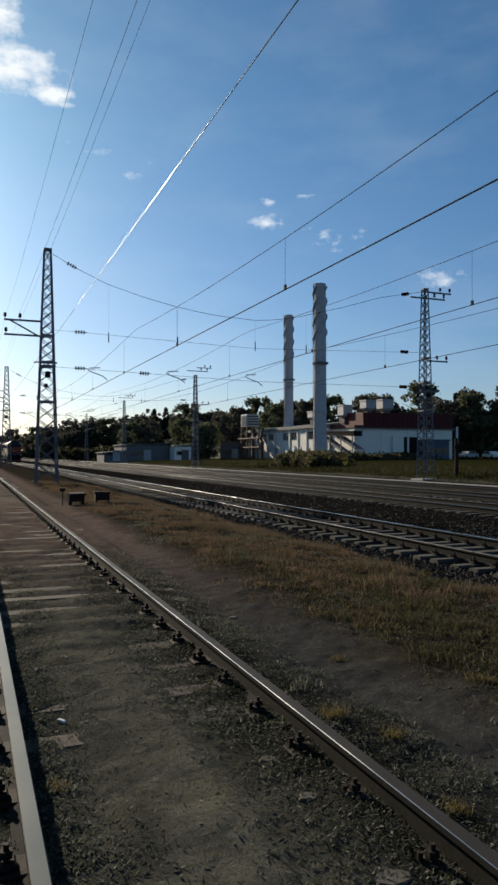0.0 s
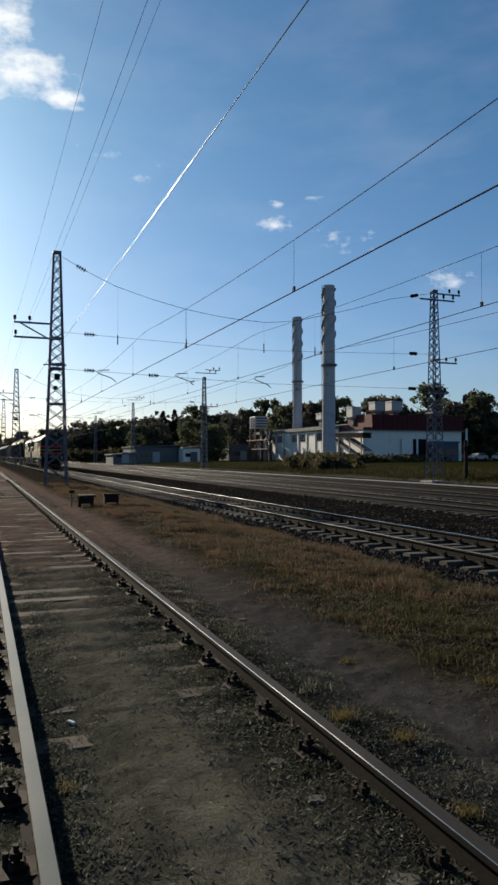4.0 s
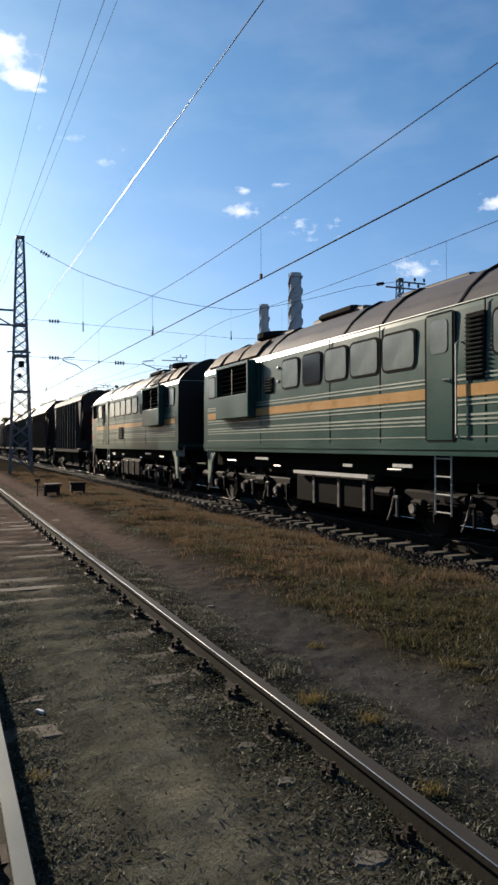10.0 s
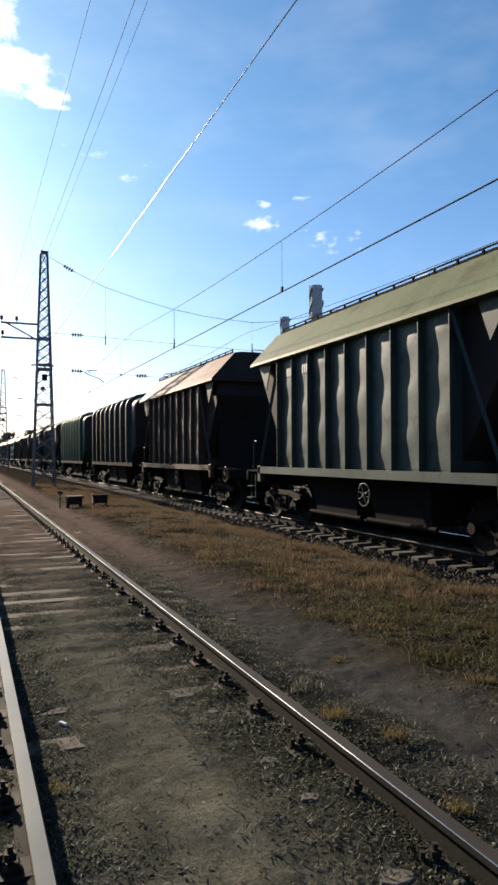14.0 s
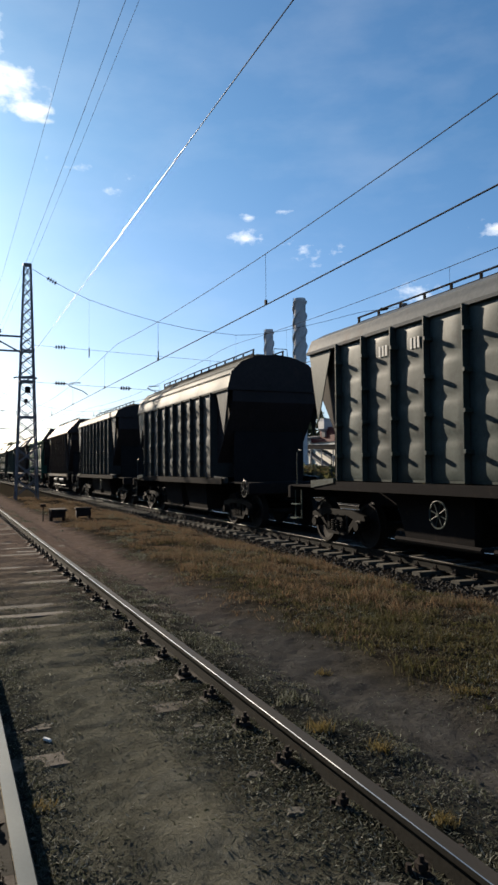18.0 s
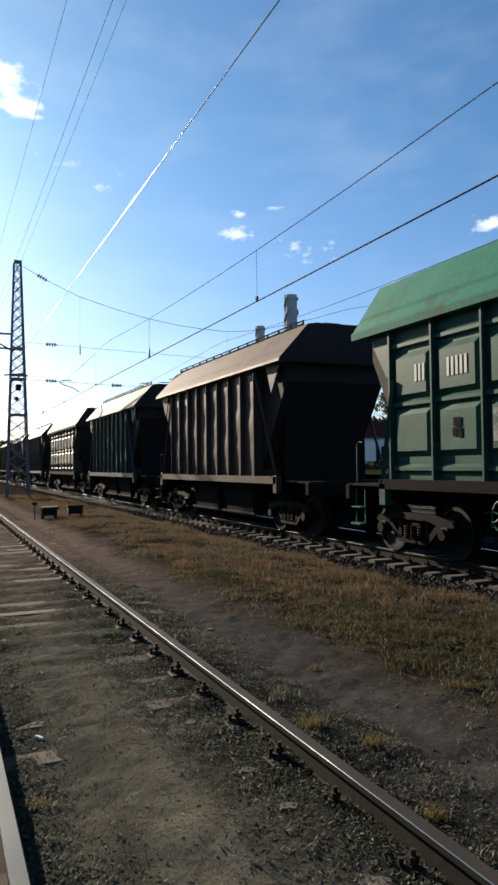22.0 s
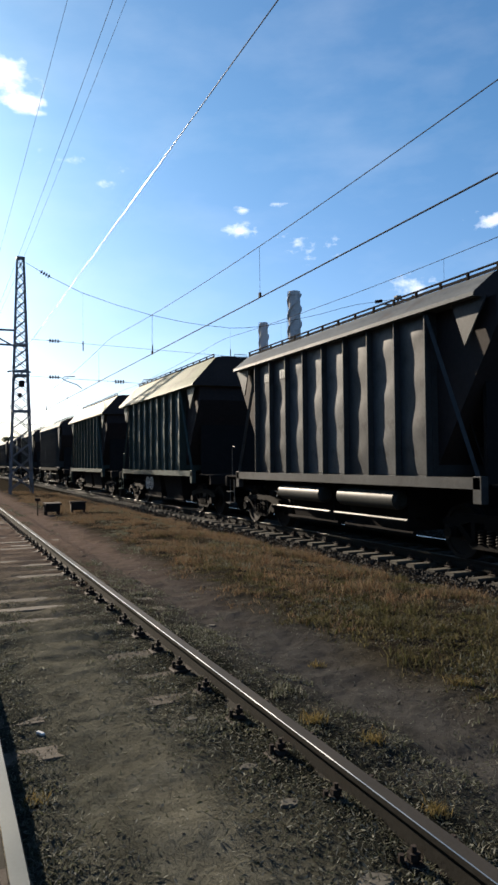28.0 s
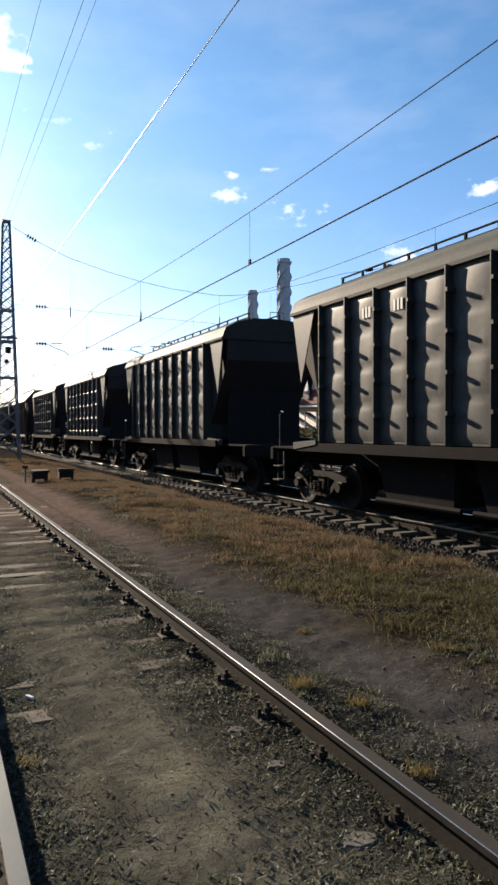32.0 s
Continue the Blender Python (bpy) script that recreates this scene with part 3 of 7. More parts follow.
def ground_material():
    m = bpy.data.materials.new("railway_ground")
    m.use_nodes = True
    n, l = m.node_tree.nodes, m.node_tree.links
    b = n["Principled BSDF"]
    b.inputs["Roughness"].default_value, b.inputs["Specular IOR Level"].default_value = 1.0, 0.0
    tc = n.new("ShaderNodeTexCoord")
    sep = n.new("ShaderNodeSeparateXYZ")
    l.new(tc.outputs["Object"], sep.inputs[0])

    def noise_at(scale, detail=7, rough=0.65):
        t = n.new("ShaderNodeTexNoise")
        t.inputs["Scale"].default_value, t.inputs["Detail"].default_value, t.inputs["Roughness"].default_value = scale, detail, rough
        l.new(tc.outputs["Object"], t.inputs["Vector"])
        return t.outputs["Fac"]

    def math_node(op, a, bb, clamp=False):
        k = n.new("ShaderNodeMath")
        k.operation, k.use_clamp = op, clamp
        for i, v in enumerate((a, bb)):
            if isinstance(v, (int, float)):
                k.inputs[i].default_value = v
            else:
                l.new(v, k.inputs[i])
        return k.outputs[0]

    def ramp(fac, *stops):
        r = n.new("ShaderNodeValToRGB")
        els = r.color_ramp.elements
        els[0].position, els[0].color = stops[0][0], (*stops[0][1], 1)
        els[1].position, els[1].color = stops[-1][0], (*stops[-1][1], 1)
        for p, c in stops[1:-1]:
            els.new(p).color = (*c, 1)
        l.new(fac, r.inputs["Fac"])
        return r.outputs[0]

    def mixed(fac, a, bb):
        k = n.new("ShaderNodeMix")
        k.data_type = "RGBA"
        l.new(fac, k.inputs["Factor"])
        l.new(a, k.inputs[6])
        l.new(bb, k.inputs[7])
        return k.outputs[2]

    big, mid, fine, dust = noise_at(0.9), noise_at(5.0), noise_at(38.0, 6, 0.75), noise_at(150.0, 3, 0.7)
    grain = math_node("ADD", math_node("MULTIPLY", mid, 0.42), math_node("ADD", math_node("MULTIPLY", fine, 0.36), math_node("MULTIPLY", dust, 0.22)))
    soil = ramp(grain, (0.32, (0.0340, 0.0330, 0.0254)), (0.5, (0.0800, 0.0772, 0.0600)), (0.68, (0.1370, 0.1344, 0.1084)))
    cinders = ramp(grain, (0.36, (0.0111, 0.0124, 0.0097)), (0.55, (0.0323, 0.0352, 0.0296)), (0.7, (0.0793, 0.0871, 0.0766)))
    # copy of the cinders darkened for the lens vignette at lower right
    vignette_cinders = ramp(grain, (0.36, (0.0030, 0.0037, 0.0030)), (0.55, (0.0075, 0.0088, 0.0075)), (0.7, (0.0228, 0.0267, 0.0241)))
    # straw and trodden tones below are lowered for the vignette too
    straw = ramp(grain, (0.34, (0.0073, 0.0055, 0.0037)), (0.5, (0.0193, 0.0139, 0.0090)), (0.7, (0.0418, 0.0310, 0.0201)))
    stones = ramp(grain, (0.38, (0.0051, 0.0044, 0.0039)), (0.55, (0.0136, 0.0121, 0.0102)), (0.7, (0.0306, 0.0272, 0.0229)))
    dusty = ramp(grain, (0.32, (0.0689, 0.0497, 0.0386)), (0.5, (0.1421, 0.1048, 0.0828)), (0.68, (0.2222, 0.1693, 0.1380)))
    trodden = ramp(grain, (0.30, (0.0218, 0.0209, 0.0193)), (0.5, (0.0470, 0.0452, 0.0419)), (0.70, (0.0818, 0.0803, 0.0751)))
    green = ramp(grain, (0.3, (0.0115, 0.0131, 0.0046)), (0.7, (0.0335, 0.0306, 0.0114)))
    wob = math_node("ADD", sep.outputs["X"], math_node("MULTIPLY", math_node("SUBTRACT", big, 0.5), 1.3))

    def band(a, b2, soft):
        up = n.new("ShaderNodeMapRange")
        up.inputs["From Min"].default_value, up.inputs["From Max"].default_value = a - soft, a + soft
        l.new(wob, up.inputs["Value"])
        dn = n.new("ShaderNodeMapRange")
        dn.inputs["From Min"].default_value, dn.inputs["From Max"].default_value = b2 + soft, b2 - soft
        l.new(wob, dn.inputs["Value"])
        return math_node("MULTIPLY", up.outputs[0], dn.outputs[0])

    c = soil
    c = mixed(math_node("MULTIPLY", band(-6.0, 0.62, 0.3), 0.85), c, cinders)
    c = mixed(math_node("MULTIPLY", band(1.5, 2.6, 0.3), 0.9), c, vignette_cinders)
    c = mixed(band(2.35, 3.4, 0.25), c, trodden)
    away = n.new("ShaderNodeMapRange")
    away.inputs["From Min"].default_value, away.inputs["From Max"].default_value = 7.0, 15.0
    l.new(math_node("ADD", sep.outputs["Y"], math_node("MULTIPLY", math_node("SUBTRACT", big, 0.5), 6.0)), away.inputs["Value"])
    c = mixed(math_node("MULTIPLY", math_node("MULTIPLY", band(-6.0, 3.4, 0.3), away.outputs[0]), 0.8), c, dusty)
    c = mixed(math_node("MULTIPLY", band(3.3, 6.6, 0.35), 0.85), c, straw)
    c = mixed(band(6.9, 29.5, 0.3), c, stones)
    c = mixed(band(30.3, 4000, 0.6), c, green)
    c = mixed(band(-4000, -6.5, 0.8), c, green)
    l.new(c, b.inputs["Base Color"])
    bp = n.new("ShaderNodeBump")
    bp.inputs["Strength"].default_value, bp.inputs["Distance"].default_value = 0.8, 0.045
    l.new(grain, bp.inputs["Height"])
    l.new(bp.outputs[0], b.inputs["Normal"])
    return m


M["ground"] = ground_material()
ground = stuff("ground", gv.tolist(), gf.tolist(), "ground", "dry dirt and cinders with a trodden path and ballast strips", "ground", None, "structure")

# ---- tracks ----
RAIL = [(-0.066, 0.0), (0.066, 0.0), (0.066, 0.012), (0.012, 0.03), (0.009, 0.12), (0.036, 0.138), (0.037, 0.164), (0.032, 0.17), (-0.034, 0.17), (-0.037, 0.1664), (-0.036, 0.138), (-0.009, 0.12), (-0.012, 0.03), (-0.066, 0.012)]


def rail_shape(y0, y1):
    s = Shape()
    n = len(RAIL)
    s.add([(x, y, z) for y in (y0, y1) for x, z in RAIL], [(j, (j + 1) % n, n + (j + 1) % n, n + j) for j in range(n)] + [tuple(range(n))[::-1], tuple(range(n, 2 * n))])
    # one polished edge strip, set where the sun glint runs
    s.m = [2 if j == 8 else 1 if j in (6, 7) else 0 for j in range(n)] + [0, 0]
    return s


def lay_track(name, x, top, sleeper_mat, label, sleeper_label, y_near, count, length, spacing=0.55, sleeper_top=None, fasteners=0):
    t = thing(name, pose(x, 0, top - 0.17), label, "railway track", "", "structure")
    # head material chosen by rail, to place the sky sheen and glints
    heads = {80: {-1: "steel_pale", 1: "steel_head"}, 60: {-1: "steel_dull", 1: "steel_bright"}}.get(fasteners, {-1: "steel_bright", 1: "steel_dull"})
    for side in (-1, 1):
        part("rail", lambda: rail_shape(-60, 620), ["rail_side", heads[side], "steel_dull" if heads[side] == "steel_dull" else "steel_bright"], t, "worn steel rail with a shining head and rusty web", "rail", pose(side * (0.76 + 0.037), 0, 0))
    w, z = length / 2, (0.0 if sleeper_top is None else sleeper_top)

    def sleeper():
        s = Shape()
        prof = [(-0.12, z - 0.16), (0.12, z - 0.16), (0.115, z - 0.02), (0.095, z), (-0.095, z), (-0.115, z - 0.02)]
        return s.prism(prof, "x", -w, w)
    rnd = random.Random(name)
    for k in range(count):
        part("sleeper", sleeper, sleeper_mat, t, "", name + "sleeper", pose(rnd.uniform(-0.03, 0.03), y_near + k * spacing + rnd.uniform(-0.02, 0.02), rnd.uniform(-0.020, 0.003), rnd.uniform(-3, 3), rnd.uniform(-0.4, 0.4), rnd.uniform(-0.8, 0.8)))
    rest = Shape()
    for k in range(count, count + int(260 / spacing)):
        y = y_near + k * spacing
        rest.box(-w, w, y - 0.12, y + 0.12, z - 0.12, z)
    ob = part("distant_sleepers", rest, sleeper_mat, t)
    ob["kind"] = "stuff"

    def fastener(sides):
        s = Shape()
        s.box(0.17 * min(min(sides), 0), 0.17 * max(max(sides), 0), -0.08, 0.08, 0.0, 0.022, 0.006)
        for sx in sides:
            s.box(sx * 0.095 - 0.035, sx * 0.095 + 0.035, -0.05, 0.05, 0.02, 0.05, 0.01)
            s.tube([(sx * 0.10, 0, 0.02), (sx * 0.10, 0, 0.115)], 0.013, 6)
            s.disc((sx * 0.10, 0, 0.075), (0, 0, 1), 0.028, 0.03, 6)
            s.tube([(sx * 0.14, 0.03, 0.02), (sx * 0.14, 0.03, 0.075)], 0.014, 6)
        return s
    for k in range(fasteners):
        for side in (-1, 1):
            buried = fasteners == 80 and side < 0         # its inner half lies under cinders
            part("fastener", lambda: fastener((-1,) if buried else (-1, 1)), "fastener", t, "", ("fastener", buried), pose(side * 0.797, y_near + k * spacing, z - 0.004))
    return t


lay_track("siding_track", NEAR, RAIL_NEAR, "sleeper_old", "half-buried siding track with two worn rails on old sleepers", "old sleeper", 1.80, 110, 2.6, 0.62, 0.011, 80)
lay_track("main_track", MAIN, RAIL_MAIN, "sleeper_concrete", "main line track with pale concrete sleepers in dark ballast", "concrete sleeper", 3.0, 200, 2.7, 0.55, 0.004, 60)
for x in TRACKS:
    lay_track("far_track", x, RAIL_MAIN, "sleeper_concrete", "far yard track with shining rails in dark ballast", "concrete sleeper", 12.0, 60, 2.7, 0.6, 0.004)

# ---- train: shared running gear ----
SPEED = 15.755                  # metres a second, towards -y
SPINNERS = {"front": [], "rear": [], "engine": {}}
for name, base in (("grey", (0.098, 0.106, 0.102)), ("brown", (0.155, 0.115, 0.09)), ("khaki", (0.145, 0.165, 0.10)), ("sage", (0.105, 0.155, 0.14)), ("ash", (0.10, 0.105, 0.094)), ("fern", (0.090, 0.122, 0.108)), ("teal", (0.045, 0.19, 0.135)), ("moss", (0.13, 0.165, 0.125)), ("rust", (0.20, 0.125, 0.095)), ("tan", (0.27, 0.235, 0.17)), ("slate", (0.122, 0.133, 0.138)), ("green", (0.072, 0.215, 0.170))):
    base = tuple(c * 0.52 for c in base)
    # one paint in three tones: sunlit roofs lightest, bays between, shaded sides darkest
    M["w_" + name] = material("wagon_lit_paint_" + name, tuple(min(1, c * 1.6) for c in base), 0.6, 0, 0.3, 0.7, 14, 0.10, tuple(c * 0.8 + d * 0.3 for c, d in zip(base, (0.10, 0.06, 0.04))), 0.4, spec=0.04)
    M["p_" + name] = material("wagon_shaded_side_" + name, tuple(min(1, c * 0.72 + 0.004) for c in base), 0.50, 0, 0.3, 1.1, 18, 0.08, tuple(c * 0.48 + 0.003 for c in base), 0.42, spec=0.11)
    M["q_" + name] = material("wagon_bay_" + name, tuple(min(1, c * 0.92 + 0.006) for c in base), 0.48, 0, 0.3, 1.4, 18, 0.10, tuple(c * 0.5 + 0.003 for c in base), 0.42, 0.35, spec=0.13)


def wheelset_shape(r=0.475):
    s = Shape()
    s.tube([(-1.12, 0, 0), (1.12, 0, 0)], 0.075, 10)
    for k in (-1, 1):
        prof = [(0.70, r + 0.028), (0.735, r + 0.028), (0.75, r), (0.865, r - 0.006), (0.865, r - 0.07), (0.83, r - 0.075), (0.80, 0.17), (0.87, 0.15), (0.87, 0.0)]
        rings = [[(k * x, q * math.cos(2 * math.pi * j / 22), q * math.sin(2 * math.pi * j / 22)) for j in range(22)] for x, q in prof]
        s.loft(rings, True)
    return s


def spring_shape(h=0.24, r=0.075):
    s = Shape()
    pts = [(r * math.cos(a), r * math.sin(a), h * a / (2 * math.pi * 5)) for a in np.linspace(0, 2 * math.pi * 5, 41)]
    return s.tube(pts, 0.019, 5)


def side_frame_shape():
    s = Shape()
    up = [(-1.16, 0.60), (-1.12, 0.70), (-0.62, 0.80), (0.62, 0.80), (1.12, 0.70), (1.16, 0.60), (0.80, 0.58), (0.46, 0.67), (-0.46, 0.67), (-0.80, 0.58)]
    s.prism(up, "x", -0.07, 0.07)
    low = [(-0.80, 0.58), (-0.42, 0.24), (0.42, 0.24), (0.80, 0.58), (0.66, 0.60), (0.36, 0.33), (-0.36, 0.33), (-0.66, 0.60)]
    s.prism(low, "x", -0.06, 0.06)
    for k in (-1, 1):
        s.box(-0.06, 0.06, k * 0.40 - 0.05, k * 0.40 + 0.05, 0.30, 0.70, 0.01)
        s.box(-0.09, 0.11, k * 0.925 - 0.13, k * 0.925 + 0.13, 0.38, 0.60, 0.03)
        s.disc((0.13, k * 0.925, 0.475), (1, 0, 0), 0.10, 0.05, 12)
    return s


def add_bogie(wagon, y, seed=0):
    b = part("bogie", lambda: Shape().box(-1.05, 1.05, -0.2, 0.2, 0.52, 0.74, 0.04).box(-0.35, 0.35, -0.3, 0.3, 0.72, 0.88, 0.03), "frame_grey", wagon, "two-axle bogie", "bolster", pose(0, y, 0))
    for k in (-1, 1):
        part("side_frame", side_frame_shape, "frame_grey", b, "", "side_frame", pose(k * 1.02, 0, 0, 0, 0, 0 if k > 0 else 180))
        for j in (-0.2, 0.0, 0.2) if seed < 30 else (0.0,):
            part("spring", spring_shape, "frame_grey", b, "", "spring", pose(k * 1.03, j, 0.325))
        part("brake_shoe", lambda: Shape().box(-0.05, 0.05, -0.04, 0.04, -0.16, 0.16, 0.02).box(-0.7, 0.05, -0.03, 0.03, -0.03, 0.03), "under", b, "", "shoe", pose(0.8 * k, 0.36 * k, 0.42, 0, 0, 0 if k > 0 else 180))
    for j, where in ((-0.925, "front"), (0.925, "rear")):
        w = part("wheelset", wheelset_shape, "wheel", b, "", "wheelset", pose(0, j, 0.475), True)
        SPINNERS[where].append(w)
    return b


def coupler_shape():
    s = Shape()
    s.box(-0.09, 0.09, -0.55, 0.3, 0.92, 1.12, 0.02)
    s.box(-0.2, 0.16, -0.78, -0.52, 0.88, 1.18, 0.05)
    s.box(-0.22, -0.08, -0.9, -0.7, 0.92, 1.14, 0.04)
    return s


def hose_shape():
    return Shape().tube([(0.35, 0.0, 0.95), (0.36, -0.25, 0.85), (0.34, -0.45, 0.62), (0.2, -0.62, 0.55)], 0.025, 6)


def ladder_shape(h, w=0.36, rung=0.3):
    s = Shape()
    for k in (-1, 1):
        s.tube([(k * w / 2, 0, 0), (k * w / 2, 0, h)], 0.016, 5)
    for j in range(int(h / rung) + 1):
        s.tube([(-w / 2, 0, j * rung + 0.05), (w / 2, 0, j * rung + 0.05)], 0.012, 5)
    return s


def wheel_shape(r=0.23):
    s = Shape().ring((0, 0, 0), r, 0.018)
    for k in range(4):
        a = math.pi * k / 4 + 0.3
        s.tube([(0, -r * math.cos(a), -r * math.sin(a)), (0, r * math.cos(a), r * math.sin(a))], 0.011, 5)
    return s.disc((0.02, 0, 0), (1, 0, 0), 0.04, 0.09, 8)


HW = 1.50                        # half width of a wagon's side sheets


def underframe(w, half, sill_half, body, seed, tanks=False, sill="under"):
    """Frame, couplers, platforms, hoppers' mouths, brake gear and bogies."""
    rnd = random.Random(seed)
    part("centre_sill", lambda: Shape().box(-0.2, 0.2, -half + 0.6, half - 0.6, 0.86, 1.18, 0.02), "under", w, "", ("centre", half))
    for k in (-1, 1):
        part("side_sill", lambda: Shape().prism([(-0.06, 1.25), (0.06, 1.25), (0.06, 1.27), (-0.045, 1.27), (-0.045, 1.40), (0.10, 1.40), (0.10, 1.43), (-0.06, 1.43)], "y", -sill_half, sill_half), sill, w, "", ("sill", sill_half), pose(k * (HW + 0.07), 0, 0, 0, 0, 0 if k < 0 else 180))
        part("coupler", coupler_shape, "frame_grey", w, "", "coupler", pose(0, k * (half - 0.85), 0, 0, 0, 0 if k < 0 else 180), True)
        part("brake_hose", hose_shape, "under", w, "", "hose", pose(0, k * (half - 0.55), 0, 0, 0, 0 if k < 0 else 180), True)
        # end beams take the dark tone for the shade at the ends
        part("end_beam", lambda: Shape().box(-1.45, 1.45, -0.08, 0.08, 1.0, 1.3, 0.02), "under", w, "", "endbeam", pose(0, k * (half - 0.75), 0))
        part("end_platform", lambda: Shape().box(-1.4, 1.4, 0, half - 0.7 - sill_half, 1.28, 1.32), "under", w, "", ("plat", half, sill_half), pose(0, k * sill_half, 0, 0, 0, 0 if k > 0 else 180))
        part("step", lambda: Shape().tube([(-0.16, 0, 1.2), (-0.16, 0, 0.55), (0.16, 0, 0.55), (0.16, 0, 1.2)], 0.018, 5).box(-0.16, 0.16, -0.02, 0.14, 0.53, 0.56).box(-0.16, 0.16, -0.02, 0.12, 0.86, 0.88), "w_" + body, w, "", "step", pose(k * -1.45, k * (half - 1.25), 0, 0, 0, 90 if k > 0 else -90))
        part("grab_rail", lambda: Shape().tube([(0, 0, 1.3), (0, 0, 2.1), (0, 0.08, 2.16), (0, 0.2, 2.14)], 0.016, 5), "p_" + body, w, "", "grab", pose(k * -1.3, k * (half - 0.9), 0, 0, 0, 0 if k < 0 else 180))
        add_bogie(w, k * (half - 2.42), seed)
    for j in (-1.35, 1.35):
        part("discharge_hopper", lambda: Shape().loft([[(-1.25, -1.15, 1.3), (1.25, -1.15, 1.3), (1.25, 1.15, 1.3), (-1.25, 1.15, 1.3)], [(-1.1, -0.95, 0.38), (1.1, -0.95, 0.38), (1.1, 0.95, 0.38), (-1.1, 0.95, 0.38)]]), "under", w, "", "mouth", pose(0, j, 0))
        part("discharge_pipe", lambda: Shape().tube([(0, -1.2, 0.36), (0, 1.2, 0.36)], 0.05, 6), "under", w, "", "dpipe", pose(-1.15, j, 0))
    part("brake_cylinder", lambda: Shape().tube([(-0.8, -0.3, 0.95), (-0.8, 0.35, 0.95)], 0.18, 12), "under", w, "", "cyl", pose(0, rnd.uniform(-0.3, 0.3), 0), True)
    part("brake_rod", lambda: Shape().tube([(-0.95, -2.6, 0.62), (-0.95, 2.6, 0.58)], 0.02, 5), "frame_grey", w, "", "rod")
    if rnd.random() < 0.6:
        part("hand_wheel", wheel_shape, "p_" + body, w, "spoked hand wheel", "hwheel", pose(-1.55, rnd.uniform(-2.5, 2.5), 0.92), True)
    if rnd.random() < 0.4:
        part("hand_wheel", wheel_shape, "p_" + body, w, "spoked hand wheel", "hwheel", pose(-1.45, -half + 1.0, 1.15), True)
    if tanks:
        for j in (-1.4, 1.4):
            part("air_tank", lambda: Shape().tube([(0, -1.05, 0), (0, -1.0, 0), (0, 1.0, 0), (0, 1.05, 0)], [0.12, 0.19, 0.19, 0.12], 12), "p_grey", w, "grey air tank", "airtank", pose(-1.35, j, 0.98), True)
            part("tank_pipe", lambda: Shape().tube([(0, -1.3, 0), (0, 1.3, 0)], 0.03, 6), "p_grey", w, "", "tpipe", pose(-1.4, j, 0.62))


def sloping_end(top, bot, z0, z1, knee):
    """One sloping end of a hopper, set in a little from the side sheets."""
    back = bot - 0.15
    return Shape().prism([(back, z1), (top, z1), (top, knee), (bot, z0), (back, z0)], "x", -1.38, 1.38)


def hopper_body(w, top, bot, z0, z1, knee, mid, body, key):
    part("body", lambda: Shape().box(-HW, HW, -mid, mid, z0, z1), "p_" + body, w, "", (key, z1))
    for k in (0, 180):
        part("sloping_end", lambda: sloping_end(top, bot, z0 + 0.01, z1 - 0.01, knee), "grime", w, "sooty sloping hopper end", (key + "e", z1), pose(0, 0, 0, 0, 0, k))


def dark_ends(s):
    """The two end faces of a swept roof take the second material, darkened for shade."""
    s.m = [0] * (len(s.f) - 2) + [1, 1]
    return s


def walkway(w, half, z, mat, rail, seed=0):
    part("roof_walkway", lambda: Shape().box(-0.42, -0.14, -half, half, z + 0.05, z + 0.08).box(0.14, 0.42, -half, half, z + 0.05, z + 0.08), mat, w, "", ("walk", half, z))
    n = 13
    for j in range(n if seed < 30 else 0):
        part("walkway_bracket", lambda: Shape().box(-0.45, 0.45, -0.03, 0.03, z - 0.02, z + 0.05), mat, w, "", ("wbr", z), pose(0, -half + 0.1 + j * (2 * half - 0.2) / (n - 1), 0))
    if rail and seed < 30:
        for k in (-1, 1):
            part("walkway_rail", lambda: Shape().tube([(0, -half, z + 0.22), (0, half, z + 0.22)], 0.022, 5).box(-0.015, 0.015, -half, half, z - 0.02, z + 0.11), "under", w, "", ("wrail", half, z), pose(k * 0.5, 0, 0))
            for j in range(n):
                part("rail_post", lambda: Shape().box(-0.02, 0.02, -0.025, 0.025, z - 0.1, z + 0.22), "under", w, "", ("wpost", z), pose(k * 0.5, -half + 0.05 + j * (2 * half - 0.1) / (n - 1), 0))
    for k in (-1, 1):
        part("roof_ladder_hoop", lambda: Shape().tube([(0, -0.25, z), (0, -0.22, z + 0.3), (0, 0.22, z + 0.3), (0, 0.25, z)], 0.014, 5), mat, w, "", ("hoop", z), pose(0.45, k * (half - 0.1), 0, 0, 0, 90))
    for j in (-0.6, 0.0, 0.6):
        part("roof_hatch", lambda: Shape().box(-0.36, 0.36, -0.7, 0.7, z - 0.03, z + 0.045, 0.02), mat, w, "", ("hatch", z), pose(0.0, j * half, 0))


def letters(w, ys, seed):
    """Faded white painted strokes of letter height, one pair a bay."""
    for j in range(7):
        kind = (j * 3 + seed) % 5
        lean = 0.13 if j % 2 else -0.10
        for k, (a, b) in enumerate(((-0.2 - lean * 0.5, -0.2 + lean), (0.17 + lean * 0.5, 0.17 - lean))):
            part("painted_stroke", lambda: painted_stroke(0.84, a, b, 2.62, 3.36, kind), "faded", w, "faded white painted stroke", ("stroke", kind, j % 2, k), pose(-HW, (ys[j] + ys[j + 1]) / 2, 0), True)


def ribs(w, ys, z0, z1, mat, depth, width):
    for k in (-1, 1):
        for y in ys:
            part("rib", lambda: Shape().box(-depth, 0, -width / 2, width / 2, z0, z1, 0.006), mat, w, "", ("rib", z0, z1, depth, width), pose(k * HW, y, 0, 0, 0, 0 if k < 0 else 180))


